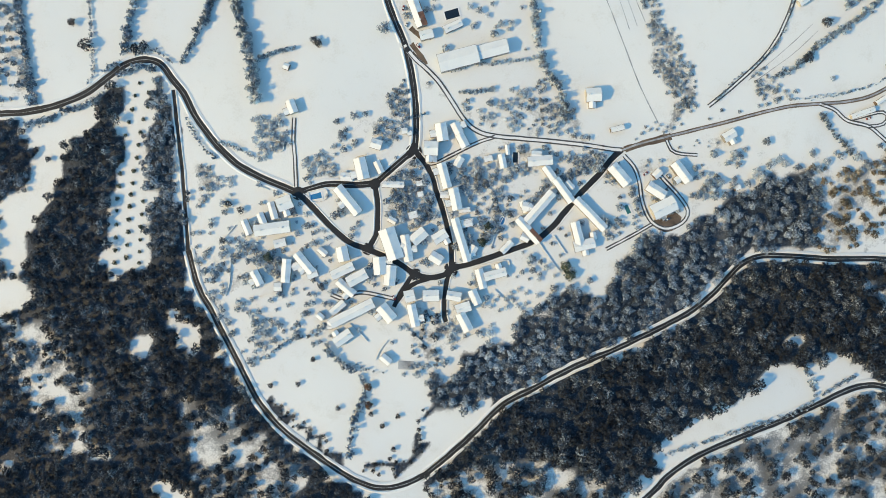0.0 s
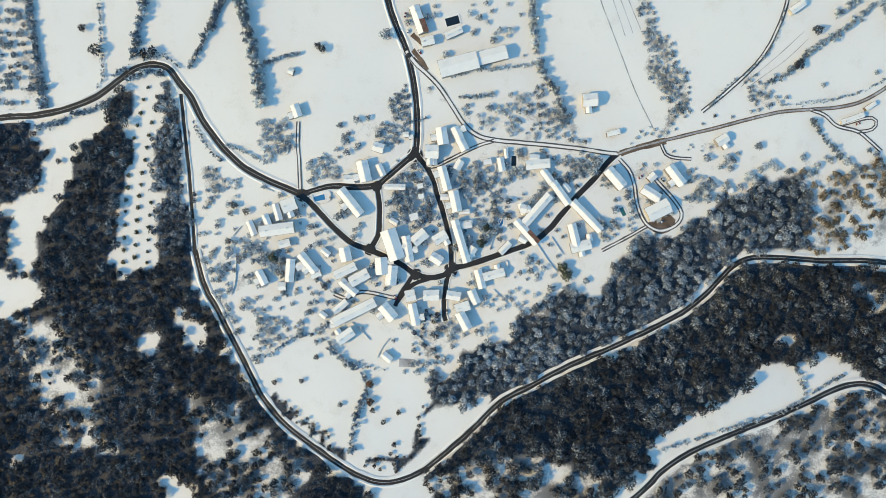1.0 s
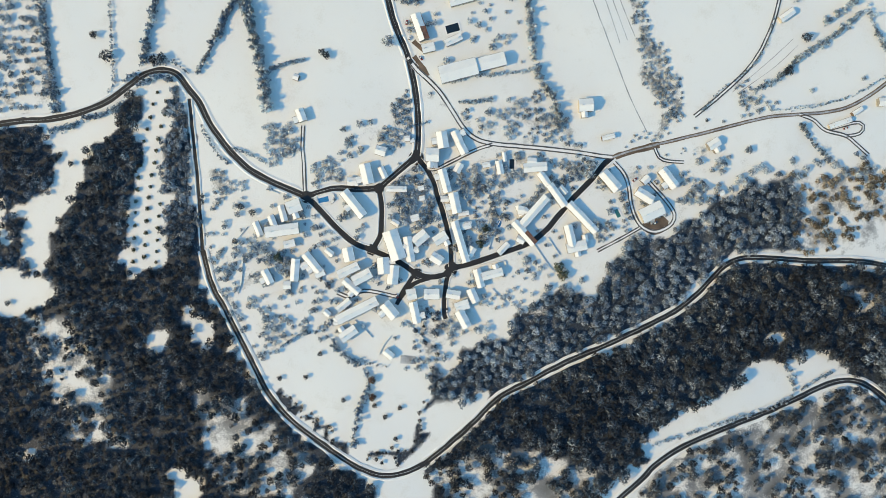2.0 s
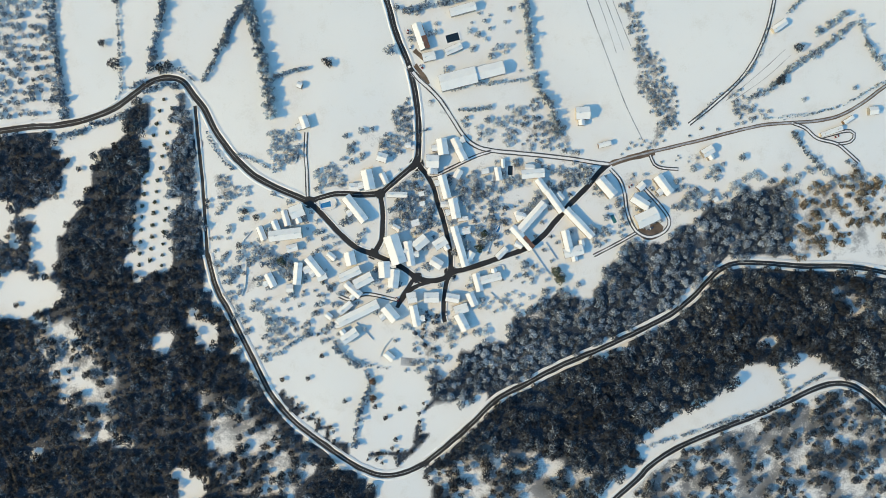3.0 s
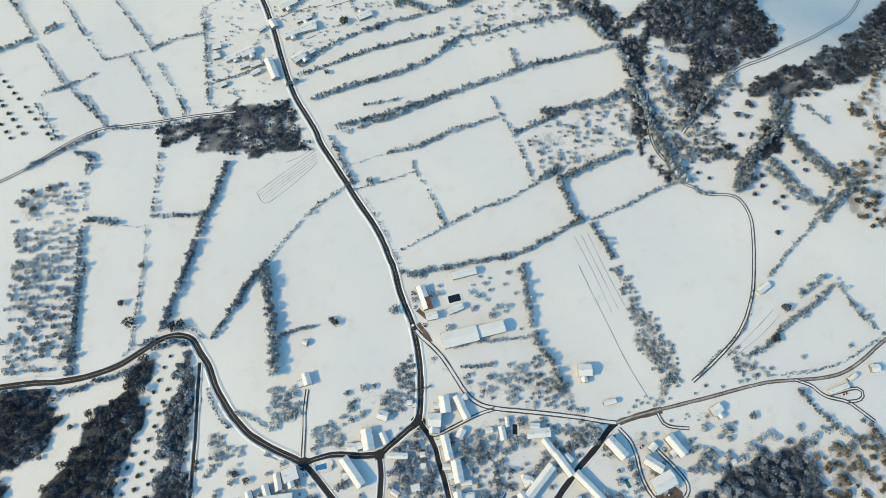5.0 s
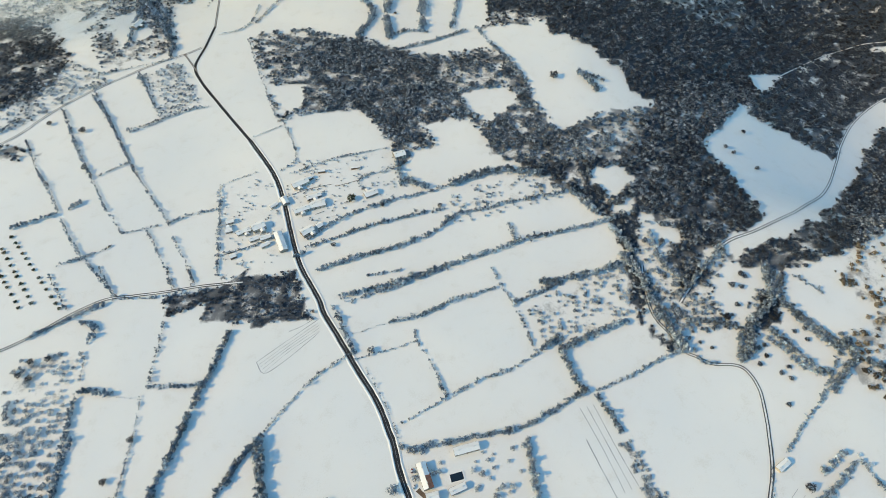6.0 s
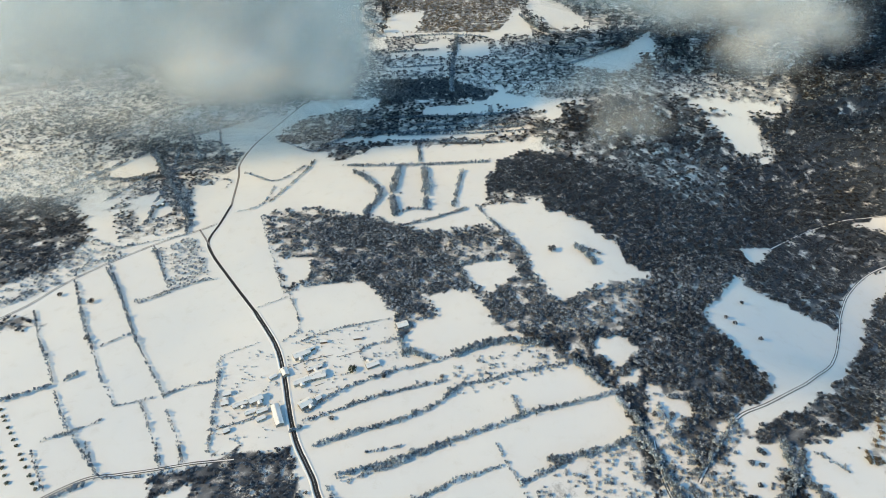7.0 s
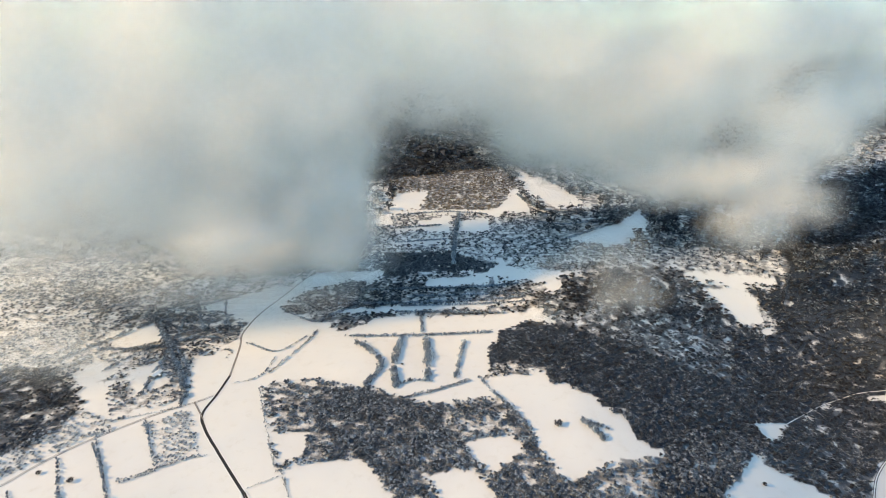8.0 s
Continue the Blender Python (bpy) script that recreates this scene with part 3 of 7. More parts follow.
# ---- walls, pools, yards, cars ----
def garden_wall(points):
    line, normal = glide(points, 1.5) if len(points) > 2 else (np.array(points, float), None)
    if normal is None:
        way = (line[1] - line[0]) / np.linalg.norm(line[1] - line[0])
        line = line[0] + (line[1] - line[0]) * np.linspace(0, 1, 8)[:, None]
        normal = np.tile((-way[1], way[0]), (8, 1))
    base = new("garden_wall")
    base.location = (*line[0], float(height(*line[0])))
    for name, half, low, top, mat in (("wall", 0.22, -0.4, 0.95, STONE), ("snow_cap", 0.27, 0.954, 1.1, SNOW_PILE)):
        ring = []
        for side, lift in ((-half, low), (-half, top), (half, top), (half, low)):
            xy = line + normal * side
            ring.append(np.c_[xy - line[0], height(xy[:, 0], xy[:, 1]) - float(height(*line[0])) + lift])
        verts, n = np.stack(ring, 1).reshape(-1, 3), len(line)
        k = np.arange(n - 1) * 4
        quads = np.concatenate([np.stack([k + s, k + (s + 1) % 4, k + 4 + (s + 1) % 4, k + 4 + s], 1) for s in range(4)] + [np.array([[3, 2, 1, 0], [4 * n - 4, 4 * n - 3, 4 * n - 2, 4 * n - 1]])])
        ob = new(name, mesh_of(name, verts, quads, [mat]))
        ob.parent = base
    tagged(base, "low grey stone garden wall capped with snow", "wall", "garden walls")


def pool(x, y, angle, length, width, kind):
    base = new("swimming_pool")
    base.matrix_world = pose(x, y, float(height(x, y)), 0, 0, angle)
    block(x, y, length * 0.7)
    sides = 28
    def outline(l, w):
        if kind == "oval":
            return [(l / 2 * math.cos(2 * math.pi * k / sides), w / 2 * math.sin(2 * math.pi * k / sides)) for k in range(sides)]
        return [(-l / 2, -w / 2), (l / 2, -w / 2), (l / 2, w / 2), (-l / 2, w / 2)]
    water = {"dark": WATER_DARK, "oval": WATER_BLUE, "green": WATER_GREEN, "blue": WATER_BLUE}[kind]
    ring_out, ring_in = outline(length + 2.2, width + 2.2), outline(length, width)
    n = len(ring_in)
    part("rim", solid([(*p, 0.05) for p in ring_out] + [(*p, 0.28) for p in ring_out] + [(*p, 0.28) for p in ring_in] + [(*p, 0.02) for p in ring_in],
         [(k + r * n, (k + 1) % n + r * n, (k + 1) % n + (r + 1) * n, k + (r + 1) * n) for r in range(3) for k in range(n)]), SNOW_PILE, base, "snowed-over paved rim")
    part("water", solid([(*p, 0.17) for p in ring_in], [tuple(range(n))]), water, base)
    tagged(base, {"dark": "rectangular swimming pool with dark unfrozen water and snowy rim", "oval": "small oval blue swimming pool with snowy rim", "green": "narrow pool under a green cover beside snow", "blue": "walled garden basin with blue water and snow"}[kind], "pool")


def slab(x, y, angle, length, width):
    base = new("concrete_slab", mesh_of("concrete_slab", [(a * length / 2, b * width / 2, c) for c in (-0.2, 0.35) for a, b in ((-1, -1), (1, -1), (1, 1), (-1, 1))],
               [(3, 2, 1, 0), (4, 5, 6, 7), (0, 1, 5, 4), (1, 2, 6, 5), (2, 3, 7, 6), (3, 0, 4, 7)], [SLUSH]))
    base.matrix_world = pose(x, y, float(height(x, y)), 0, 0, angle)
    tagged(base, "flat grey concrete slab swept half clear of snow", "slab")


def yard(points, half):
    line, normal = glide(points, 2.0)
    rows = np.linspace(-half, half, 5)
    strip = ribbon("yard", line, normal, tuple(rows), (0.05, 0.07, 0.08, 0.07, 0.05), MUD, None, half * 0.35, int(half * 10))
    tagged(strip, "churned brown mud of a farmyard in the snow", "yard", kind="structure")


PAINT = [surface("car_paint_" + n, c, tuple(v * 1.15 for v in c), 0.5, 2.0, 0.3, 0.05, 0.01) for n, c in (("white", (0.62, 0.63, 0.64)), ("grey", (0.10, 0.11, 0.12)), ("blue", (0.03, 0.06, 0.14)), ("red", (0.22, 0.03, 0.03)))]
RUBBER = surface("black_rubber", (0.012, 0.012, 0.012), (0.03, 0.03, 0.03), 2.0, 8.0)


def car(x, y, angle, paint):
    base = new("car")
    base.matrix_world = pose(x, y, float(height(x, y)) + 0.25, 0, 0, angle)
    side = [(-2.1, 0.35), (2.05, 0.35), (2.12, 0.62), (1.95, 0.85), (1.05, 0.95), (-1.95, 1.0), (-2.12, 0.75)]
    def shell(profile, half, top=1.0):
        n = len(profile)
        verts = [(px, -half * (top if pz > 1.0 else 1), pz) for px, pz in profile] + [(px, half * (top if pz > 1.0 else 1), pz) for px, pz in profile]
        bm = solid(verts, [tuple(range(n)), tuple(range(2 * n - 1, n - 1, -1))] + [(k, (k + 1) % n, n + (k + 1) % n, n + k) for k in range(n)])
        bmesh.ops.bevel(bm, geom=bm.edges[:], offset=0.06, segments=1, affect="EDGES")
        return bm
    body = part("body", shell(side, 0.88), PAINT[paint], base)
    part("cabin", shell([(0.95, 0.98), (0.35, 1.38), (-1.25, 1.40), (-1.85, 1.02)], 0.78, 0.84), PANE, base, "dark glass cabin")
    part("snow_cap", shell([(0.30, 1.42), (0.15, 1.52), (-1.15, 1.54), (-1.22, 1.43)], 0.62), SNOW_PILE, base, "snow lying on the roof")
    for wx in (-1.3, 1.3):
        for wy in (-0.80, 0.80):
            bm = bmesh.new()
            bmesh.ops.create_cone(bm, cap_ends=True, segments=12, radius1=0.32, radius2=0.32, depth=0.2, matrix=pose(wx, wy, 0.32, 90))
            part("wheel", bm, RUBBER, base)
    tagged(base, ("white", "grey", "dark blue", "red")[paint] + " hatchback parked beside snowy ground", "car", "parked cars")


# roads
road("main", 5.6, [(-426.2, 111.3), (-395.7, 115.1), (-370.2, 118.4), (-344.7, 119.6), (-319.2, 124.4), (-293.6, 133.7), (-273.2, 147.6), (-257.9, 158.0), (-242.7, 160.9), (-230.1, 156.8), (-220.1, 143.5), (-211.1, 131.8), (-202.6, 114.1), (-192.6, 99.9), (-182.6, 87.2), (-167.5, 72.9), (-147.4, 61.7), (-127.3, 52.9), (-118.8, 49.3)])
road("main", 5.0, [(-118.8, 49.3), (-104.6, 53.8), (-92.0, 56.2), (-71.9, 55.0), (-55.8, 56.4), (-45.7, 63.9), (-31.5, 75.8), (-22.9, 83.3), (-20.7, 97.4), (-20.6, 115.1), (-21.5, 130.2), (-23.9, 147.9), (-29.2, 170.7), (-36.2, 188.4), (-41.6, 203.6), (-45.5, 218.8), (-48.5, 229.0), (-50.3, 232.8), (-64.6, 265.4), (-87.8, 302.1), (-108.9, 336.9), (-127.4, 366.2), (-136.9, 387.4), (-162.6, 432.4), (-181.1, 482.0), (-196, 528), (-217, 578), (-261, 645)])
road("street", 4.2, [(-261, 645), (-320, 722), (-361, 779), (-379, 818), (-376, 867), (-374, 928)])
road("dirt", 4.2, [(-374, 928), (-389, 1028), (-402, 1089), (-395, 1180), (-370, 1269), (-325, 1427), (-274, 1553)])
road("street", 4.8, [(-118.8, 49.3), (-104.8, 35.1), (-92.3, 21.4), (-77.3, 8.2), (-62.2, 2.1), (-47.2, -4.6), (-34.7, -11.2), (-24.7, -18.4), (-12.1, -22.0), (0.5, -20.1), (8.1, -14.6), (23.2, -11.2), (48.4, -2.9), (73.7, 6.0), (88.9, 17.0), (101.6, 31.0), (114.4, 46.0), (129.7, 61.0), (139.9, 73.5), (148.5, 80.5)])
road("street", 4.4, [(-55.8, 56.4), (-53.4, 42.3), (-53.5, 27.2), (-54.6, 14.6), (-61.2, 2.6)])
road("street", 4.2, [(-22.9, 83.3), (-13.9, 72.2), (-7.4, 59.5), (-5.0, 49.4), (-0.6, 36.8), (4.3, 16.6), (6.7, 1.5), (7.1, -13.6)])
road("street", 4.0, [(6.6, -14.6), (3.0, -23.6), (0.8, -38.7), (0.2, -52.7), (1.7, -58.8)])
road("street", 3.6, [(-9.6, -22.0), (-24.7, -27.4), (-33.3, -34.4), (-39.9, -43.4)])
road("track", 3.6, [(-39.9, -39.3), (-62.5, -34.1), (-72.5, -34.0), (-82.6, -38.5), (-92.7, -34.9)])
road("street", 3.6, [(-24.7, -18.4), (-29.7, -25.8), (-36.4, -35.8), (-41.0, -45.9)])
road("track", 4.4, [(-29.3, 169.2), (-20.8, 158.0), (-10.8, 148.8), (-0.8, 137.6), (9.2, 122.4), (19.1, 107.2), (29.1, 98.0), (44.2, 93.4), (69.4, 90.7), (94.6, 88.0), (119.8, 84.8), (137.4, 81.6), (148.5, 80.5)])
road("track", 3.2, [(44.2, 92.9), (29.0, 88.0), (8.8, 78.5), (-6.3, 71.6), (-12.9, 72.7)])
road("dirt", 4.2, [(148.5, 80.5), (160.2, 84.5), (185.5, 90.9), (210.8, 96.7), (236.2, 102.6), (261.6, 109.0), (287.0, 114.4), (312.4, 116.3), (337.9, 118.2), (358.2, 123.6), (378.4, 135.0), (397.6, 149.0), (423.9, 164.9)])
road("track", 3.4, [(312.4, 116.3), (325.2, 111.2), (335.5, 102.6), (353.4, 97.5), (363.8, 89.9), (374.3, 80.7)])
road("track", 3.0, [(340.6, 103.6), (363.5, 109.0), (369.7, 104.9), (365.2, 98.9), (353.4, 97.5)])
road("track", 3.6, [(150.0, 76.0), (158.5, 65.8), (162.5, 53.2), (163.9, 40.6), (167.9, 28.0), (173.9, 19.3), (185.1, 15.2), (197.8, 20.2), (202.4, 29.2), (196.4, 40.4), (185.3, 53.1), (177.7, 61.7)])
road("track", 3.0, [(172.4, 19.3), (154.6, 9.4), (134.2, -1.0)])
road("track", 3.0, [(185.5, 88.3), (189.5, 79.7), (198.1, 76.7), (210.8, 75.6)])
road("track", 3.4, [(-119.8, 52.9), (-120.6, 78.1), (-121.5, 93.2), (-120.4, 110.8)])
road("street", 3.0, [(-219.6, 135.5), (-217.8, 110.7), (-214.5, 75.4), (-212.3, 40.1), (-210.1, 3.3)])
road("main", 4.6, [(-210.1, 3.3), (-202.2, -27.0), (-192.1, -46.2), (-181.1, -68.4), (-168.6, -93.6), (-153.7, -122.8), (-133.7, -146.5), (-108.6, -165.7), (-83.6, -183.4), (-63.6, -193.0), (-48.6, -194.7), (-33.5, -191.8), (-18.4, -184.9)])
road("main", 4.6, [(-18.4, -184.9), (1.8, -169.1), (22.0, -151.7), (47.3, -127.9), (72.6, -114.6), (108.0, -96.4), (138.5, -84.2), (169.1, -70.4), (199.8, -55.6), (220.4, -40.7), (235.9, -25.7), (246.3, -15.6), (261.8, -8.7), (287.6, -8.9), (324.1, -11.8), (366.0, -12.6), (401.9, -18.6), (440.0, -27.7)])
road("main", 5.0, [(136.7, -230.3), (152.0, -215.5), (172.4, -198.3), (182.6, -187.9), (208.2, -172.3), (244.1, -157.8), (280.3, -144.9), (311.6, -132.4), (332.8, -123.2), (348.6, -118.4), (364.3, -118.7), (379.6, -126.5), (398.5, -144.3), (423.4, -174.6)])
road("track", 3.4, [(-473.9, 314.8), (-443.4, 332.2), (-418.4, 351.3), (-393.2, 371.9), (-366.7, 387.6), (-338.2, 392.0), (-303.9, 397.1), (-263.9, 404.8), (-223.3, 409.2)])
road("track", 3.4, [(220.5, 115.5), (240.3, 131.1), (263.7, 152.3), (276.3, 168.4), (284.8, 184.9), (291.4, 201.6), (297.3, 224.3), (303.1, 253.5), (304.9, 277.4), (299.2, 295.8), (288.9, 302.0), (266.8, 303.5), (253.8, 311.7), (243.4, 318.0), (234.2, 337.1), (222.4, 359.8), (220.0, 392.9), (223.4, 426.9)])
road("track", 4.2, [(-605, 632), (-581, 661), (-559, 699), (-522, 746), (-472, 796), (-430, 830), (-400, 850), (-381, 867)])
road("dirt", 3.2, [(-404, 849), (-388, 826), (-372, 802)])
junction(-117.8, 48.3, 5.5)
junction(-55.3, 55.4, 4.5)
junction(-22.4, 81.8, 6.5)
junction(-62.2, 2.1, 5)
junction(7.0, -15.1, 6)
junction(-23.2, -19.4, 5)
junction(-26.8, 165.6, 2.2)

# woods and scrub
WOODS.append(("mixed", 5.8, 0.0, 1.0, [(-422, 118), (-351, 116), (-345, 96), (-338, 82), (-343, 73), (-349, 56), (-368, 49), (-424, 46)]))
WOODS.append(("bare", 5.6, 0.0, 1.0, [(-270, 141), (-260, 140), (-262, 113), (-268, 71), (-275, 25), (-281, -13), (-248, -13), (-242, 0), (-216, -1), (-210, -19), (-203, -37), (-187, -66), (-176, -89), (-162, -113), (-144, -139), (-121, -160), (-98, -179), (-79, -190), (-61, -202), (-47, -239), (-439, -237), (-438, -49), (-365, -50), (-347, -43), (-349, -24), (-356, -17), (-348, -3), (-341, 16), (-330, 44), (-315, 67), (-310, 81), (-302, 97), (-290, 102), (-290, 113), (-277, 134)]))
WOODS.append(("grey", 4.6, 0.0, 1.05, [(-238, 133), (-237, 149), (-225, 145), (-220, 117), (-218, 84), (-216, 56), (-213, 24), (-210, -4), (-244, -3), (-244, 24), (-243, 57), (-244, 85), (-240, 112)]))
WOODS.append(("mixed", 5.6, 0.0, 1.0, [(-445, 62), (-385, 59), (-371, 30), (-369, 1), (-359, -17), (-374, -23), (-429, -31)]))
WOODS.append(("grey", 5.4, 0.03, 1.0, [(-17.9, -118.8), (-12.7, -98.8), (7.3, -101.5), (22.6, -84.1), (32.7, -74.1), (60.4, -71.8), (63.1, -54.3), (83.4, -36.9), (101.1, -30.5), (134.1, -19.7), (159.5, -4.8), (174.9, 10.2), (205.4, 14.1), (231.0, 30.0), (241.2, 45.1), (271.9, 52.5), (312.9, 59.9), (313.6, -3.5), (272.1, -0.6), (256.6, -6.6), (245.3, -14.6), (234.9, -24.6), (219.4, -39.7), (198.8, -54.6), (168.1, -69.4), (137.5, -83.2), (108.1, -95.4), (72.6, -113.6), (48.4, -125.4), (27.2, -131.7), (7.1, -135.1)]))
WOODS.append(("brown", 6.0, 0.42, 1.0, [(307.8, 59.9), (348.8, 69.8), (399.2, 72.0), (436.2, 74.3), (439.7, -12.3), (366.0, -6.5), (308.4, -3.5)]))
WOODS.append(("bare", 5.8, 0.0, 1.15, [(-15.9, -185.9), (2.8, -171.1), (23.0, -153.7), (48.3, -129.4), (73.6, -116.1), (109.0, -97.9), (139.5, -85.7), (170.1, -72.0), (200.8, -57.2), (221.4, -42.2), (237.0, -27.2), (248.3, -17.2), (261.8, -10.2), (287.6, -10.4), (324.1, -13.3), (366.1, -14.2), (402.0, -20.2), (440.0, -29.3), (434.5, -164.8), (398.9, -136.8), (364.5, -112.6), (339.0, -93.0), (323.3, -92.7), (307.5, -97.5), (297.1, -97.4), (265.9, -102.0), (260.5, -112.0), (208.7, -146.3), (167.8, -163.3), (172.7, -175.8), (177.6, -183.4), (157.2, -200.6), (131.8, -220.3), (106.3, -254.9), (-14.0, -253.9), (-11.0, -194.0)]))
WOODS.append(("bare", 5.6, 0.28, 1.0, [(173.3, -199.8), (183.6, -189.9), (209.1, -174.3), (245.0, -159.8), (281.2, -146.9), (312.6, -134.4), (333.7, -125.2), (348.5, -120.4), (364.2, -120.7), (378.5, -128.0), (398.3, -146.8), (423.3, -177.1), (428.7, -258.5), (131.4, -255.2)]))
CLEARINGS.append([(-410.2, -20.6), (-378.9, -9.6), (-361.1, -21.0), (-358.9, -36.3), (-374.7, -43.9), (-395.5, -46.3)])
CLEARINGS.append([(-417.7, 55.7), (-384.6, 54.4), (-387.4, 14.9), (-419.2, 15.1)])
CLEARINGS.append([(-257.7, -62.1), (-242.2, -59.6), (-239.8, -77.3), (-250.2, -88.4), (-257.8, -77.2)])
CLEARINGS.append([(-234.6, -59.6), (-221.7, -52.1), (-211.5, -57.2), (-214.2, -67.3), (-201.5, -72.4), (-209.1, -77.4), (-221.9, -72.3)])
CLEARINGS.append([(-240.3, -214.0), (-235.2, -195.5), (-222.4, -190.4), (-214.8, -197.9), (-214.8, -222.9), (-235.2, -223.0)])
CLEARINGS.append([(-13.0, -136.4), (32.3, -126.8), (43.3, -127.4), (6.9, -160.1), (-19.3, -171.4), (-18.1, -143.9)])
CLEARINGS.append([(108.7, -29.5), (139.1, -19.7), (139.1, -27.3), (123.8, -37.2)])
CLEARINGS.append([(279.3, -79.4), (297.5, -77.1), (302.6, -84.8), (286.9, -88.1)])
CLEARINGS.append([(-372.9, -168.8), (-359.9, -164.7), (-362.4, -173.8), (-374.4, -177.9)])
CLEARINGS.append([(393.2, -116.6), (406.5, -114.3), (405.5, -131.9), (396.2, -129.3)])
THINNED[:] = [
    [(-369.6, -51.6), (-322.6, -51.7), (-296.8, -82.3), (-289.3, -122.8), (-299.8, -150.7), (-339.1, -145.9), (-359.9, -97.6)],
    [(-219.6, -117.6), (-184.0, -122.7), (-143.8, -153.0), (-113.8, -188.2), (-134.1, -223.1), (-194.5, -207.9), (-209.6, -162.8)],
    [(-8.4, -189.0), (31.9, -169.3), (82.1, -174.8), (132.2, -190.3), (147.0, -215.4), (131.4, -255.2), (-3.9, -254.0)],
    [(-344.3, -153.5), (-271.2, -158.0), (-276.3, -173.2), (-323.2, -168.5)],
    [(339.9, -26.7), (402.1, -32.5), (401.6, -78.6), (366.1, -57.7)],
]
WOODS.append(("frost", 4.4, 0.0, 0.8, [(-152.1, 114.7), (-126.9, 116.5), (-122.0, 94.2), (-123.1, 83.1), (-141.2, 81.3), (-143.3, 73.2), (-153.4, 72.3)]))
WOODS.append(("frost", 4.5, 0.03, 0.8, [(-116.1, 78.0), (-91.8, 85.4), (-81.9, 62.6), (-112.2, 56.8), (-118.2, 62.9)]))
WOODS.append(("frost", 4.2, 0.0, 0.75, [(-41.1, 137.9), (-23.4, 141.8), (-21.2, 107.5), (-24.8, 91.4), (-41.5, 82.5), (-61.5, 105.3), (-45.3, 115.3)]))
WOODS.append(("frost", 7, 0.33, 0.7, [(-86.6, 118.1), (-61.4, 117.9), (-46.4, 102.7), (-46.5, 82.5), (-71.7, 77.7), (-91.9, 82.9)]))
WOODS.append(("frost", 5.5, 0.23, 0.7, [(-16.9, 140.3), (-10.8, 141.7), (9.2, 119.9), (24.1, 99.6), (59.3, 94.3), (99.6, 91.5), (124.8, 85.2), (109.8, 106.5), (99.9, 126.8), (87.5, 144.5), (59.6, 127.1), (24.3, 124.8), (4.2, 132.5)]))
WOODS.append(("frost", 5.4, 0.24, 0.75, [(29.0, 81.9), (139.9, 76.0), (109.4, 51.1), (89.1, 41.1), (58.7, 26.3), (33.4, 6.3), (23.5, 26.5), (16.2, 56.8)]))
WOODS.append(("frost", 5.5, 0.18, 0.8, [(-46.6, 72.4), (-18.9, 77.2), (-9.0, 57.0), (-4.2, 26.8), (-21.9, 16.8), (-47.0, 27.1)]))
WOODS.append(("mixed", 5, 0.35, 0.75, [(-22.3, -43.5), (7.8, -46.3), (7.6, -73.9), (-12.7, -93.8), (-27.6, -73.6)]))
WOODS.append(("frost", 5.5, 0.3, 0.9, [(-152.8, 7.8), (-132.7, 5.2), (-130.2, -4.9), (-148.0, -22.4), (-173.3, -27.2), (-173.1, 3.0)]))
WOODS.append(("frost", 4.5, 0.05, 0.65, [(-200.4, 73.7), (-167.6, 63.4), (-170.2, 55.8), (-187.9, 53.5), (-200.7, 35.9), (-207.2, 38.5), (-203.0, 56.1)]))
WOODS.append(("frost", 6, 0.28, 0.7, [(-205.7, 33.5), (-198.3, 8.2), (-183.2, 3.0), (-173.3, -32.3), (-178.6, -72.5), (-171.2, -92.6), (-183.7, -72.5), (-196.2, -44.7), (-207.6, -6.8)]))
WOODS.append(("frost", 6, 0.33, 0.7, [(-173.4, -52.4), (-113.0, -57.8), (-105.5, -70.5), (-128.2, -72.8), (-143.4, -92.8), (-158.5, -92.7)]))
WOODS.append(("bare", 4.5, 0.05, 0.6, [(-146.1, -115.4), (-133.5, -128.0), (-113.5, -143.1), (-93.5, -160.8), (-73.5, -176.0), (-33.4, -176.3), (-23.4, -173.9), (-20.4, -118.8), (-12.9, -123.9), (-15.8, -173.9), (-43.5, -187.7), (-73.6, -183.5), (-113.6, -158.2), (-143.6, -132.9)]))
WOODS.append(("frost", 5, 0.18, 0.7, [(134.4, 25.7), (159.7, 15.4), (149.5, 5.4), (124.1, 0.6)]))
WOODS.append(("frost", 4.2, 0.15, 0.6, [(155.2, 95.1), (178.0, 101.0), (190.6, 100.9), (226.1, 111.8), (231.2, 105.7), (185.5, 94.9), (155.1, 86.0)]))
WOODS.append(("frost", 4.5, 0.25, 0.65, [(190.5, 83.3), (231.1, 94.6), (238.7, 88.0), (210.7, 73.1), (193.0, 75.7)]))
WOODS.append(("frost", 4.8, 0.22, 0.7, [(29.1, 96.0), (59.3, 89.2), (109.6, 82.3), (137.4, 77.6), (109.5, 61.1), (84.4, 76.4), (39.0, 76.8)]))
WOODS.append(("frost", 8, 0.43, 0.7, [(200.6, 75.6), (231.1, 80.5), (312.8, 75.0), (322.8, 92.6), (348.5, 84.9), (399.0, 79.6), (399.5, 64.5), (312.9, 59.9), (241.2, 45.1), (205.4, 15.1)]))
WOODS.append(("frost", 4, 0.05, 0.7, [(260.7, 148.3), (271.9, 150.8), (279.4, 123.0), (264.2, 120.6), (255.6, 130.7)]))
WOODS.append(("frost", 4.2, 0.04, 0.75, [(171.5, 227.2), (186.2, 186.7), (203.6, 151.2), (211.0, 126.0), (206.9, 111.9), (193.2, 105.9), (185.8, 131.2), (176.0, 166.6), (166.2, 196.9), (157.4, 227.3)]))
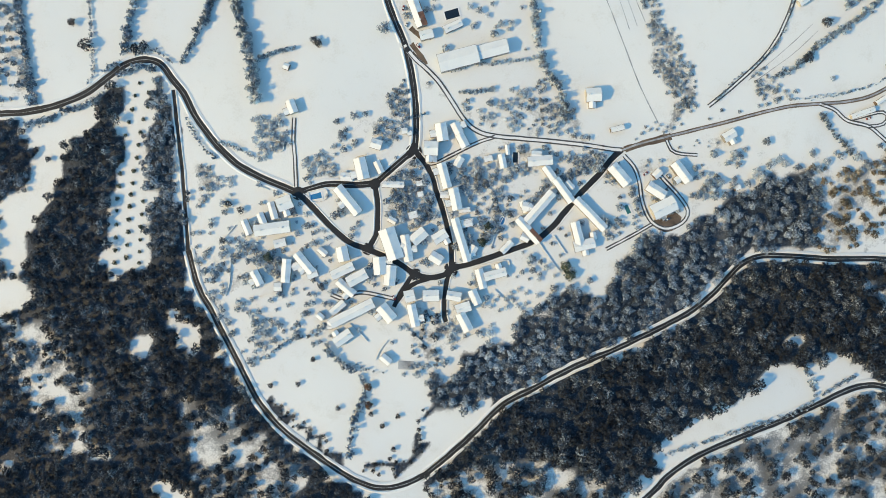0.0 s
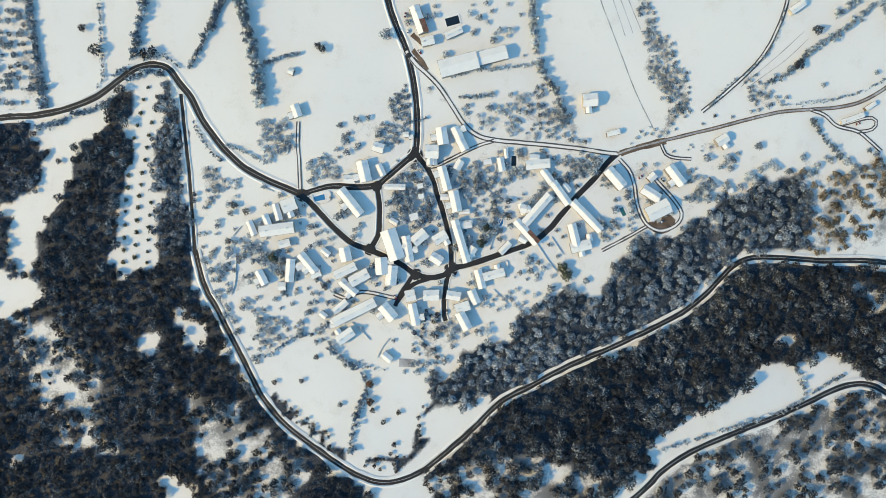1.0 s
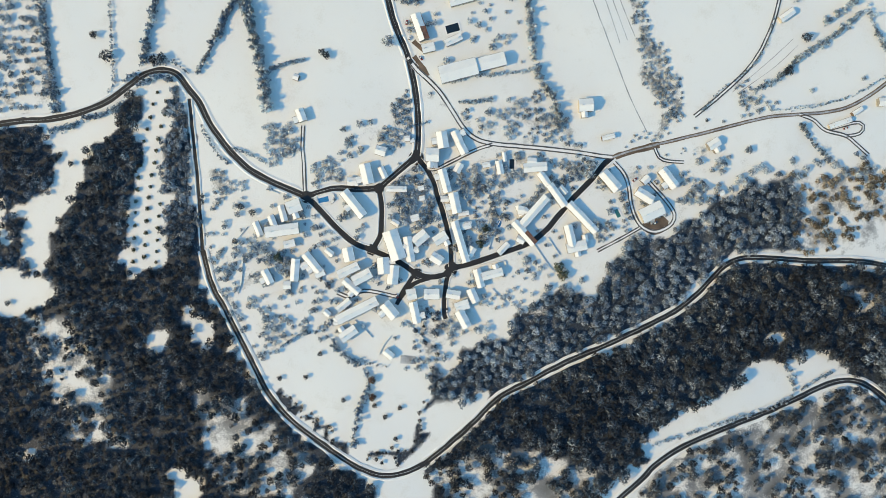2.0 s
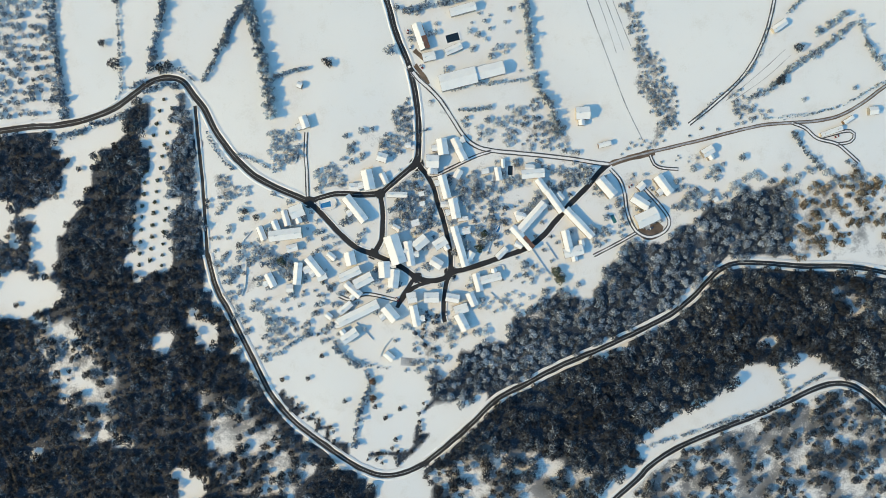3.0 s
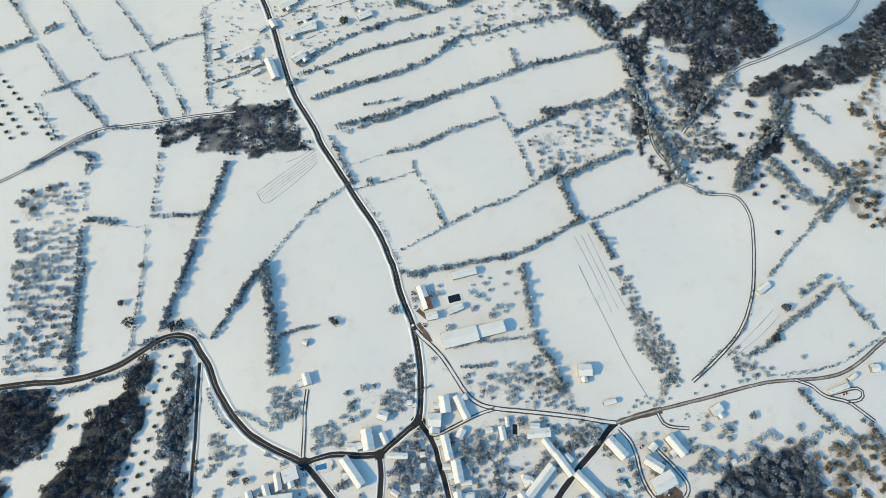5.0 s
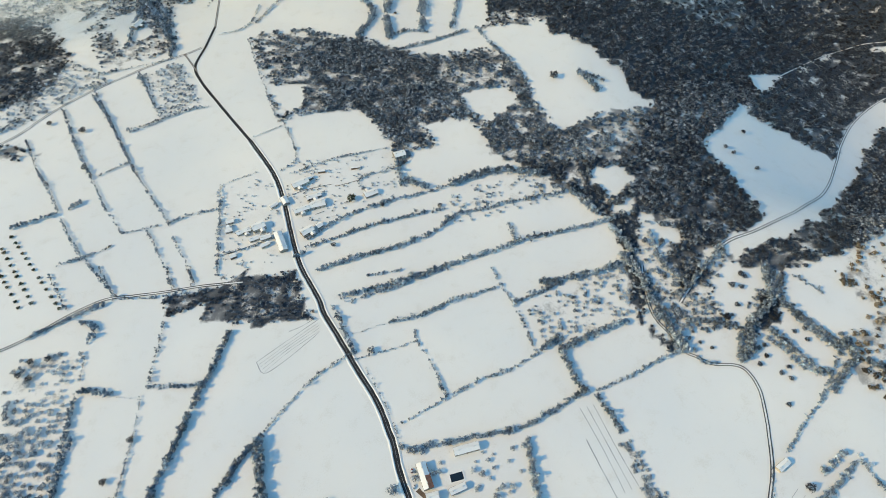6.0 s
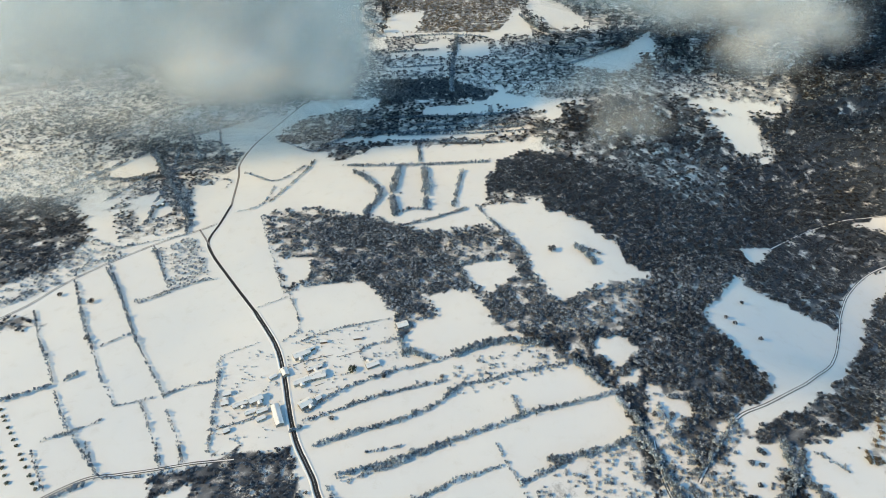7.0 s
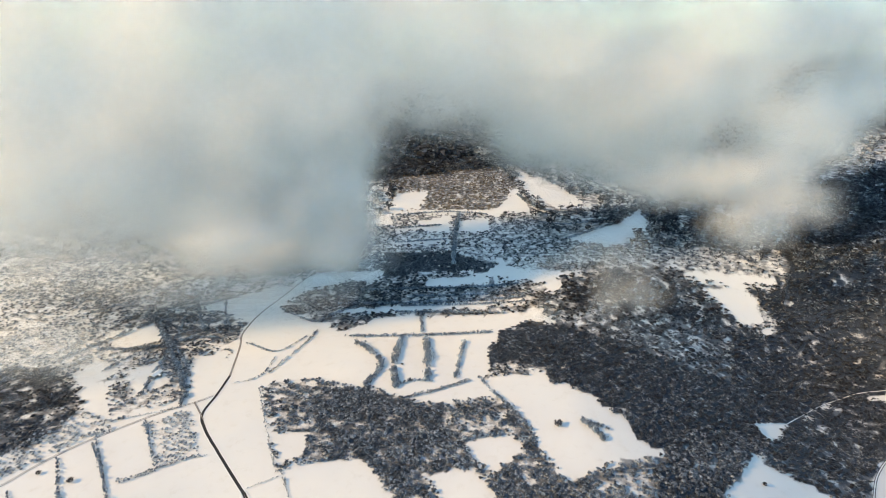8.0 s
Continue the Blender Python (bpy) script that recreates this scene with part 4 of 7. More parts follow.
WOODS.append(("frost", 8, 0.23, 0.6, [(-434.4, 314.5), (-368.7, 326.5), (-336.3, 122.3), (-399.8, 122.8)]))
WOODS.append(("mixed", 5, 0.12, 0.85, [(-305.9, 389.7), (-254.9, 402.7), (-224.0, 417.4), (-165.5, 422.3), (-151.8, 389.6), (-135.8, 363.0), (-184.1, 355.6), (-218.3, 354.0), (-253.2, 358.9), (-260.9, 377.3), (-299.4, 361.2)]))
WOODS.append(("frost", 6.5, 0.28, 0.75, [(85.4, 367.6), (127.2, 393.8), (163.8, 417.2), (217.6, 427.0), (216.9, 373.0), (181.8, 353.7), (140.6, 334.7), (100.6, 328.7)]))
WOODS.append(("frost", 6, 0.28, 0.75, [(220.4, 455.0), (225.0, 413.2), (225.9, 366.3), (249.3, 321.1), (259.5, 359.5), (261.7, 426.6), (269.9, 469.1)]))
WOODS.append(("frost", 6, 0.38, 0.8, [(256.9, 385.9), (321.4, 412.3), (346.4, 385.1), (319.5, 358.9), (261.6, 353.0)]))
WOODS.append(("bare", 6, 0.2, 1.0, [(265.6, 385.8), (305.8, 426.1), (290, 484), (250.2, 454.8)]))
WOODS.append(("bare", 5, 0.1, 1.0, [(321.9, 355.7), (356.2, 391.7), (361.6, 371.7), (336.0, 336.2), (303.6, 327.0)]))

# village gardens and the slopes beyond
WOODS.append(("frost", 5.6, 0.6, 0.85, [(-203.0, 58.6), (-157.5, 63.3), (-122.3, 51.9), (-61.8, 54.9), (-21.4, 82.3), (59.2, 81.7), (139.8, 71.0), (210.7, 60.5), (231.0, 45.2), (159.6, 0.3), (98.6, -24.4), (58.0, -54.2), (27.7, -74.1), (-22.8, -103.7), (-72.9, -83.3), (-123.1, -72.8), (-183.7, -72.5), (-203.6, -11.9)]))
WOODS.append(("frost", 6, 0.4, 0.6, [(155.0, 70.9), (210.8, 75.6), (225.9, 55.3), (205.4, 15.1), (169.8, 5.2), (149.7, 35.7)]))
WOODS.append(("frost", 9, 0.55, 0.5, [(-40.4, 223.9), (-10.1, 226.1), (80.7, 225.4), (82.6, 162.2), (4.5, 165.4), (-30.8, 168.2)]))
WOODS.append(("frost", 6, 0.4, 0.6, [(256.6, 130.7), (312.4, 130.4), (312.4, 117.8), (231.1, 103.2), (226.1, 113.3)]))
WOODS.append(("frost", 7, 0.4, 0.7, [(10, 545), (83, 574), (146, 553), (151, 538), (92, 515), (22.6, 493.1), (2.4, 497.8)]))
WOODS.append(("bare", 5.5, 0.1, 0.9, [(162, 563), (227.7, 533.3), (234.5, 491.4), (217.7, 436.6), (230.6, 413.3), (210.1, 357.0), (238.1, 324.9), (226.3, 313.0), (201.8, 370.5), (213.3, 444.6)]))
WOODS.append(("brown", 8, 0.45, 1.0, [(472.4, 450.6), (612.5, 481.3), (461.6, 250.9), (406.2, 272.1), (403.7, 305.7), (458.2, 368.2), (427.4, 411.4)]))
CLEARINGS.append([(185, 573), (233.4, 591.5), (249.3, 565.3), (206, 533.1)])
CLEARINGS.append([(209, 514), (246.8, 539.4), (220.9, 504.8)])
WOODS.append(("bare", 54, 0.15, 1.5, [(-2600, 2750), (2900, 2750), (3300, 4700), (-3000, 4700)]))
WOODS.append(("bare", 34, 0.35, 1.2, [(-2200, 1500), (-420, 1560), (-150, 2000), (-200, 2800), (-2600, 2800)]))
WOODS.append(("bare", 30, 0.3, 1.25, [(300, 1650), (900, 1500), (1500, 1300), (2700, 1500), (2800, 2750), (250, 2750)]))
WOODS.append(("bare", 15, 0, 1.6, [(901, 1548), (1344, 2165), (1691, 2298), (2282, 2404), (1505, 1512), (1072, 1531), (897, 1429.2)]))
WOODS.append(("bare", 19, 0.1, 1.9, [(-625, 3642), (667, 3400), (546, 2725), (156, 2646), (-323, 2460), (-575, 2669)]))
WOODS.append(("grey", 6, 0.1, 0.95, [(-226, 887), (-136, 891), (-73, 856), (-8, 832), (0, 774), (23, 748), (29, 717), (43, 688), (-20, 677), (-36, 661), (-27, 637), (-66, 631), (-96, 679), (-128, 712), (-195, 776)]))
WOODS.append(("grey", 6, 0.29, 0.8, [(-313, 896), (-226, 887), (-195, 776), (-197, 707), (-231, 692), (-265, 778)]))
WOODS.append(("grey", 6, 0.22, 0.8, [(-208, 777), (-128, 712), (-151, 703), (-188, 700), (-206, 734)]))
WOODS.append(("grey", 6.5, 0.29, 0.8, [(-4, 827), (70, 859), (91, 831), (113, 779), (82, 758), (17, 756)]))
WOODS.append(("grey", 6, 0.25, 0.9, [(-63, 660), (-28, 677), (-20, 643), (-38, 620), (-48, 581), (-64, 597)]))
WOODS.append(("grey", 6, 0.15, 0.95, [(87, 831), (108, 818), (125, 765), (139, 705), (161, 660), (203.1, 674.2), (162, 616), (129, 594), (89, 595), (64, 623), (47, 659), (43, 684), (66, 675), (99, 709), (110, 743), (100, 772)]))
WOODS.append(("grey", 6.5, 0.29, 0.85, [(161, 657), (220.9, 699.7), (288.1, 719.8), (270.6, 647.1), (221.9, 606.6), (168, 605), (131, 605)]))
WOODS.append(("mixed", 6.2, 0.1, 1, [(85, 593), (129, 594), (221.9, 606.6), (270.6, 647.1), (297.5, 722.4), (378.8, 812.1), (527, 898), (530, 850), (449.4, 759.5), (375.7, 685.5), (366.2, 658.5), (381, 627.3), (393.1, 578.7), (399.6, 514.2), (361.9, 479.8), (327.5, 460.9), (308.8, 443.7), (274, 478.3), (241.5, 505), (217.9, 523.8), (188, 514), (153, 553)]))
WOODS.append(("bare", 6.6, 0.14, 0.95, [(617.6, 941.4), (837.3, 1113.2), (923.4, 1077.9), (948.5, 980.1), (886, 943.7), (791.9, 911.9), (730.9, 862.8), (620.8, 714.3), (556.1, 743.3), (475.3, 766.3), (530, 850)]))
WOODS.append(("mixed", 6.5, 0.12, 1, [(907.7, 906.9), (830.6, 890.8), (731.4, 803.6), (649.3, 698), (544.7, 581.6), (407.1, 474.6), (356.8, 451.6), (324.7, 443.6), (338, 419), (359, 427), (372, 411), (409, 426), (454.3, 441.3), (531.1, 487.9), (812.7, 656.1)]))
WOODS.append(("frost", 6, 0.32, 0.8, [(552.2, 574.1), (739.2, 748.5), (795, 718), (554.9, 489.8), (472.7, 451)]))
WOODS.append(("mixed", 7.5, 0.03, 1.05, [(104, 1083), (173, 1127), (245.1, 1093), (326.7, 1055.2), (448.3, 1036), (567, 1058), (630.8, 1054.8), (700.2, 1036.8), (975.9, 1192.1), (1040, 1171.2), (991.3, 1067.3), (945.2, 1121.4), (762, 1061.2), (617.6, 941.4), (525.7, 893.6), (378, 808.7), (310.8, 739.3), (272.3, 761.9), (274.1, 802.9), (236.4, 857.8), (204.1, 891.3), (174, 891), (168, 939), (117, 979), (75, 948), (73, 996)]))
WOODS.append(("mixed", 7.5, 0.24, 0.9, [(75, 948), (117, 979), (168, 939), (166, 925), (59, 914)]))
WOODS.append(("bare", 8.5, 0.22, 0.95, [(206.1, 1222.3), (309.8, 1285.9), (395.6, 1349.5), (564.1, 1322), (639.3, 1278.4), (635.3, 1205.7), (567, 1058), (448.3, 1036), (326.7, 1055.2), (245.1, 1093), (196, 1135.1)]))
WOODS.append(("mixed", 8.5, 0.29, 0.95, [(522.7, 1320.9), (617.7, 1363.6), (660.6, 1316.9), (693.2, 1279.9), (769, 1268.9), (656.5, 1229.6), (548.5, 1194.4), (487.2, 1192.8)]))
WOODS.append(("bare", 8.5, 0.1, 1.05, [(651.3, 1269), (769, 1268.9), (781.7, 1305.5), (729.6, 1390.1), (843.4, 1420.6), (1023.8, 1382.2), (1152, 1313.9), (1040, 1171.2), (975.9, 1192.1), (700.2, 1036.8), (630.8, 1054.8), (567, 1058), (635.3, 1205.7)]))
WOODS.append(("mixed", 7, 0.12, 1, [(-839, 956), (-723, 963), (-612, 895), (-574, 831), (-594, 738), (-683, 687)]))
WOODS.append(("frost", 6.5, 0.22, 0.9, [(-611, 738), (-575, 831), (-521, 808), (-495, 777), (-551, 717), (-602, 656), (-643, 644), (-683, 687)]))
WOODS.append(("grey", 7, 0.28, 0.85, [(-590, 927), (-546, 1000), (-468, 948), (-425, 859), (-486, 811), (-511, 795)]))
WOODS.append(("mixed", 7, 0.42, 0.8, [(-522, 1034), (-458, 1066), (-396, 1006), (-381, 911), (-398, 862), (-449, 903)]))
WOODS.append(("frost", 6, 0.24, 0.8, [(-458, 794), (-400, 822), (-343, 721), (-392, 688)]))
WOODS.append(("grey", 11, 0.3, 0.9, [(-1054, 1288), (-851, 1225), (-699, 1171), (-610, 1145), (-559, 1194), (-464, 1276), (-354, 1332), (-298, 1461), (-846, 1625), (-1238, 1598)]))
WOODS.append(("grey", 7, 0.2, 0.85, [(-654, 1012), (-564, 1021), (-494, 968), (-487, 1073), (-405, 1048), (-407, 1142), (-559, 1194), (-689, 1147)]))
WOODS.append(("mixed", 8, 0.2, 0.9, [(-365, 1206), (-265, 1134), (-199, 1094), (-107, 1181), (-103, 1324), (-232, 1360), (-323, 1302)]))
WOODS.append(("mixed", 7, 0.18, 0.9, [(-648, 627), (-564, 643), (-542, 614), (-630, 594)]))
WOODS.append(("bare", 9, 0.29, 0.95, [(-140, 1422), (16, 1414), (221, 1288.7), (232.6, 1169.2), (95, 1150), (-224, 1164), (-192, 1281)]))
WOODS.append(("bare", 10, 0.08, 1, [(-166, 1554), (18, 1566), (130, 1435), (99, 1393), (-41, 1426), (-149, 1374)]))
WOODS.append(("mixed", 11, 0.3, 0.95, [(-184, 1942), (153, 1937), (184, 1687), (130, 1435), (18, 1566), (-151, 1553)]))
WOODS.append(("bare", 11, 0.32, 1, [(159, 2005), (284, 1931), (341, 1646), (468, 1580), (554.7, 1430.6), (420.3, 1357.6), (278.3, 1324.2), (156, 1406), (138, 1532), (184, 1687)]))
WOODS.append(("brown", 12, 0.24, 1, [(-238, 2565), (288, 2715), (283, 2335), (177, 1991), (-187, 1978)]))
WOODS.append(("bare", 10, 0.2, 1.05, [(257.1, 1311.4), (420.3, 1357.6), (554.7, 1430.6), (632.7, 1367.5), (678.9, 1302.8), (749.6, 1276.3), (589.8, 1213.4), (488.4, 1227.4), (379.4, 1251.7), (249.9, 1168.9)]))
WOODS.append(("mixed", 12, 0.29, 1, [(468, 1580), (681, 1790), (773, 1677), (874.1, 1438.3), (886.8, 1373.8), (809.1, 1320.5), (720.8, 1378.6), (632.7, 1367.5), (554.7, 1430.6)]))
WOODS.append(("bare", 14, 0.1, 1.4, [(945, 1572), (1397, 1855), (1620, 1842), (1198.6, 1309), (1031.4, 1299.7), (887.9, 1346.6), (857.4, 1403.2)]))
WOODS.append(("bare", 12, 0.25, 1, [(500, 1980), (774, 2055), (912, 1838), (945, 1572), (874.1, 1438.3), (773, 1677), (681, 1790), (493, 1613)]))
CLEARINGS.append([(23, 748), (81, 755), (108, 736), (99, 709), (69, 693), (66, 675), (43, 693)])
CLEARINGS.append([(80, 863), (204.1, 886.3), (235.4, 853), (270.5, 794.1), (263.4, 755.6), (301.7, 736.3), (283.8, 719.2), (246.8, 725.5), (223.8, 703.5), (162, 663), (140, 709), (126, 772), (108, 821)])
CLEARINGS.append([(54, 913), (166, 927), (167, 896), (80, 870)])
CLEARINGS.append([(372.5, 676.1), (472.9, 762.8), (556.1, 743.3), (601.3, 694.1), (567.5, 644.3), (407.4, 509.3), (397.7, 540.3), (385, 615.6)])
CLEARINGS.append([(935.2, 956.3), (841.2, 925.1), (786.7, 903.1), (723.3, 839.8), (643, 722), (562.4, 623.3), (451.6, 522.6), (453.3, 507.6), (582.7, 624.4), (666.7, 729), (720.8, 801.1), (821.9, 889.7), (922.5, 932)])
CLEARINGS.append([(617.7, 1366.6), (729.6, 1390.1), (757.7, 1304.8), (692.9, 1282.5), (660.6, 1316.9)])
CLEARINGS.append([(307, 2542), (401, 2449), (434, 2310), (507, 2008), (392, 2012), (309, 2195)])
CLEARINGS.append([(341, 1646), (466, 1763), (553, 1825), (651, 1974), (630, 1792), (501, 1613), (416, 1623)])
CLEARINGS.append([(586.3, 1418.4), (766.2, 1421), (847.6, 1411.5), (813.9, 1398.3), (655.4, 1392), (585, 1391.6)])
CLEARINGS.append([(-154, 1787), (12, 1831), (12, 1795), (-150, 1741)])
CLEARINGS.append([(-144, 1658), (11, 1694), (11, 1652), (-141, 1617)])
CLEARINGS.append([(48, 1855), (140, 1882), (126, 1746), (45, 1735)])
CLEARINGS.append([(-46, 1362), (84, 1373), (134, 1325), (-38, 1316)])
CLEARINGS.append([(-230, 1198), (-36, 1214), (173, 1215), (171, 1200), (-35, 1189), (-226, 1175)])
road("track", 4.0, [(254, 377), (289, 419), (327.6, 459.2), (368.9, 479.6), (419, 509.8), (458.9, 539.5), (554.8, 627.2), (620.8, 714.3), (656.4, 767.7), (722, 848), (809.6, 923.7), (902.3, 970.6)])
road("track", 4.0, [(1004.6, 1094.6), (945.2, 1121.4), (862.3, 1113.4), (762, 1061.2), (682.8, 1000), (607.3, 933.4)])
WOODS.append(("grey", 7, 0.26, 0.95, [(-314, 901), (-216, 917), (-136, 887), (-78, 862), (-13, 839), (70, 859), (108, 818), (139, 702), (161, 657), (224.8, 700.5), (297.5, 722.4), (378.8, 812.1), (527, 898), (529.1, 833.9), (373.3, 678.7), (388.5, 604.1), (399.6, 514.2), (327.5, 460.9), (308.8, 443.7), (241.5, 505), (188, 514), (151, 543), (89, 595), (64, 618), (47, 659), (24, 689), (-28, 677), (-12, 631), (-65, 620), (-74, 648), (-119, 712), (-184, 700), (-231, 692), (-265, 778)]))
WOODS.append(("grey", 6, 0.42, 0.85, [(314.8, 443.7), (353.6, 442.6), (378, 411), (348, 369), (315, 343), (295, 307), (280, 310), (245, 319), (235, 344), (221, 399), (207, 445), (228, 453), (235, 428), (268, 395), (286, 413)]))
WOODS.append(("mixed", 8, 0.3, 0.95, [(524.2, 1330.1), (729.6, 1390.1), (792.6, 1365.7), (889.4, 1392.4), (1016.7, 1355.4), (1000.2, 1281.1), (792, 1283.2), (694.7, 1277.8), (659.7, 1310.2)]))
CLEARINGS.append([(318, 434), (355, 412), (336, 383), (300, 366), (289, 384)])
CLEARINGS.append([(261, 344), (305, 340), (297, 310), (268, 307), (253, 319)])
CLEARINGS.append([(-254, 766), (-207, 769), (-198, 714), (-229, 701)])
CLEARINGS.append([(198, 581.1), (232.4, 587.6), (234.3, 564.5), (196, 552)])
WOODS.append(("grey", 8, 0.36, 0.9, [(-1112, 1299), (-915, 1364), (-636, 1290), (-440, 1168), (-393, 978), (-434, 869), (-625, 982), (-660, 905), (-875, 986)]))
WOODS.append(("mixed", 11, 0.25, 1.0, [(-540, 1391), (-140, 1422), (-173, 1811), (-404, 1819), (-550, 1655)]))
road("line", 0.7, [(130.1, 227.5), (140.9, 197.1), (153.2, 164.2), (165.6, 131.3), (179.0, 102.0)])
road("line", 0.6, [(-189.0, 309.2), (-178.5, 296.7), (-158.4, 313.3), (-130.2, 343.5)])
road("line", 0.5, [(-189.0, 309.2), (-165.2, 331.1), (-132.8, 359.7)])
road("line", 0.6, [(-161.6, 345.1), (-149.5, 351.4), (-135.7, 361.7)])
road("line", 0.35, [(-186.5, 306.1), (-160.1, 331.0), (-132.5, 355.2)])
road("line", 0.35, [(-184.1, 303.6), (-159.4, 327.8), (-131.8, 351.9)])
road("line", 0.35, [(-181.7, 301.1), (-158.6, 324.7), (-131.0, 348.7)])
road("line", 0.35, [(-179.2, 298.0), (-157.8, 321.5), (-129.7, 345.5)])
road("line", 0.5, [(128.8, 257.8), (143.5, 219.7), (156.5, 180.2)])
road("line", 0.5, [(135.5, 259.6), (149.9, 219.7), (163.0, 182.9)])
road("line", 0.5, [(142.1, 261.3), (156.4, 219.6), (169.6, 185.7)])
road("line", 0.5, [(253.9, 136.3), (286.0, 162.9), (307.1, 182.0)])
road("line", 0.5, [(261.8, 137.3), (290.5, 157.5), (311.6, 176.4)])
road("line", 0.4, [(249.3, 141.6), (275.2, 160.3)])
for number, route in enumerate(ROUTES):
    lay_road(number, *route[:3])

# garden walls
garden_wall([(-174.6, 0.5), (-175.8, -22.2), (-179.4, -34.7)])
garden_wall([(-174.9, -44.8), (-158.2, -38.4), (-132.9, -31.1)])
garden_wall([(-112.7, -15.1), (-105.2, -22.7), (-97.7, -30.3)])
garden_wall([(46.6, 79.3), (42.9, 56.6)])
garden_wall([(32.8, 54.2), (42.8, 45.5), (36.6, 29.0)])
garden_wall([(78.7, 6.0), (88.7, -9.2), (96.2, -19.4)])
garden_wall([(42.1, -33.0), (48.1, -39.1), (54.1, -45.2)])
garden_wall([(112.3, 32.9), (129.3, 15.6)])
garden_wall([(-77.8, -59.1), (-70.3, -65.7), (-62.8, -74.3)])
garden_wall([(-110.2, 49.8), (-96.1, 52.2), (-95.1, 44.1), (-106.7, 41.2), (-110.2, 49.8)])
garden_wall([(-32.5, -61.0), (-25.1, -68.6), (-16.6, -76.7)])
garden_wall([(-46.7, -73.4), (-52.8, -80.9), (-56.9, -89.4)])
garden_wall([(5.5, -78.9), (22.7, -70.0), (36.8, -64.1)])
garden_wall([(51.2, 28.8), (43.5, 13.8), (39.4, 1.2)])
garden_wall([(31.2, -12.8), (43.3, -9.9), (53.4, -8.9), (54.4, -15.0)])
garden_wall([(109.0, 5.7), (108.6, 19.8)])
garden_wall([(91.4, 10.9), (101.3, -4.3)])
garden_wall([(-1.1, 92.2), (9.0, 96.2)])
garden_wall([(-31.6, 54.7), (-29.7, 46.1), (-24.3, 25.9)])
garden_wall([(-24.3, 26.9), (-20.8, 20.9)])
garden_wall([(-139.7, 90.8), (-131.1, 92.3), (-130.1, 84.2), (-138.2, 83.3), (-139.7, 90.8)])
garden_wall([(-71.7, 77.7), (-61.7, 80.1)])
garden_wall([(16.2, 54.3), (32.8, 51.6)])
garden_wall([(49.1, 81.8), (61.8, 84.2), (65.3, 80.6)])
garden_wall([(-92.4, 7.3), (-105.0, -0.1)])
garden_wall([(-101.0, 1.4), (-92.5, -3.7)])
garden_wall([(-57.5, 95.2), (-46.4, 96.6)])
garden_wall([(-170.4, 23.1), (-177.0, 15.6)])
garden_wall([(-142.4, 52.1), (-152.5, 55.7)])
garden_wall([(-247.3, 480.1), (-237.0, 484.4), (-227.9, 488.7)])
garden_wall([(-256.3, 446.8), (-243.6, 452.3), (-223.2, 462.0), (-206.9, 468.6)])
garden_wall([(-197, 537), (-191, 541)])
garden_wall([(-155, 509), (-145, 514)])
garden_wall([(-188, 542), (-170, 551), (-141, 559)])
garden_wall([(-133, 556), (-106, 566)])
WOODS.append(("frost", 6, 0.68, 0.55, [(-288, 558), (-223, 573), (-198, 518), (-181.6, 432.5), (-247.3, 417.8)]))
WOODS.append(("frost", 5.5, 0.6, 0.6, [(-202, 599), (-73, 620), (-47, 555), (-102, 527), (-151.0, 481.7), (-168.1, 464.8), (-188, 537)]))
WOODS.append(("mixed", 5, 0.1, 0.7, [(-253.6, 417.8), (-167.5, 424.7), (-157.4, 402.0), (-242.4, 399.2)]))
CLEARINGS.append([(-465, 979), (-406, 1016), (-367, 889), (-411, 869)])
CLEARINGS.append([(-674, 1093), (-595, 1143), (-554, 1063), (-619, 1019)])
CLEARINGS.append([(-559, 941), (-522, 980), (-468, 904), (-509, 870)])
CLEARINGS.append([(-186, 2214), (-60, 2254), (-93, 1996), (-187, 1977)])
CLEARINGS.append([(-86, 1842), (22, 1936), (11, 1738), (-48, 1740)])
CLEARINGS.append([(138, 1989), (220, 2038), (169, 1898)])

# hedgerows
hedge(5, 3.5, [(-345.9, 231.6), (-345.1, 208.8), (-343.8, 181.1), (-339.1, 155.8), (-338.5, 125.6)], 1.0, 0)
hedge(4, 3.1, [(-289.3, 231.1), (-287.5, 190.6), (-286.7, 165.4), (-285.3, 150.2), (-291.0, 142.7)], 1.0, 0)
hedge(4.5, 3.3, [(-247.3, 230.7), (-253.5, 205.5), (-257.7, 185.3), (-261.9, 165.1)], 1.0, 0)
hedge(6, 3.9, [(-176.7, 225.0), (-189.4, 204.9), (-199.6, 179.7), (-212.4, 157.1)], 1.0, 0)
hedge(10, 5.4, [(-171.6, 230.0), (-166.7, 204.7), (-159.3, 179.3), (-154.4, 154.0), (-151.1, 123.7)], 1.0, 1)
hedge(5, 3.5, [(-149.3, 159.0), (-131.6, 165.0), (-119.0, 167.9)], 1.0, 0)
hedge(7, 4.3, [(75.6, 228.0), (77.9, 202.7), (80.2, 177.4), (84.0, 152.1), (97.5, 131.8), (102.3, 106.6)], 1.0, 1)
hedge(4, 3.1, [(6.9, 147.7), (34.6, 152.5), (59.9, 154.8), (80.0, 157.2)], 1.0, 1)
hedge(5, 3.5, [(14.3, 128.9), (29.4, 129.8), (44.5, 132.2)], 1.0, 1)
hedge(3, 2.7, [(226.1, 118.3), (241.4, 135.9), (261.7, 150.8), (277.0, 165.8), (284.7, 180.9), (289.9, 201.1)], 1.0, 0)
hedge(6, 3.9, [(276.9, 138.1), (297.2, 150.6), (312.4, 165.6), (332.7, 178.1), (353.0, 193.0), (373.3, 210.5)], 1.0, 0)
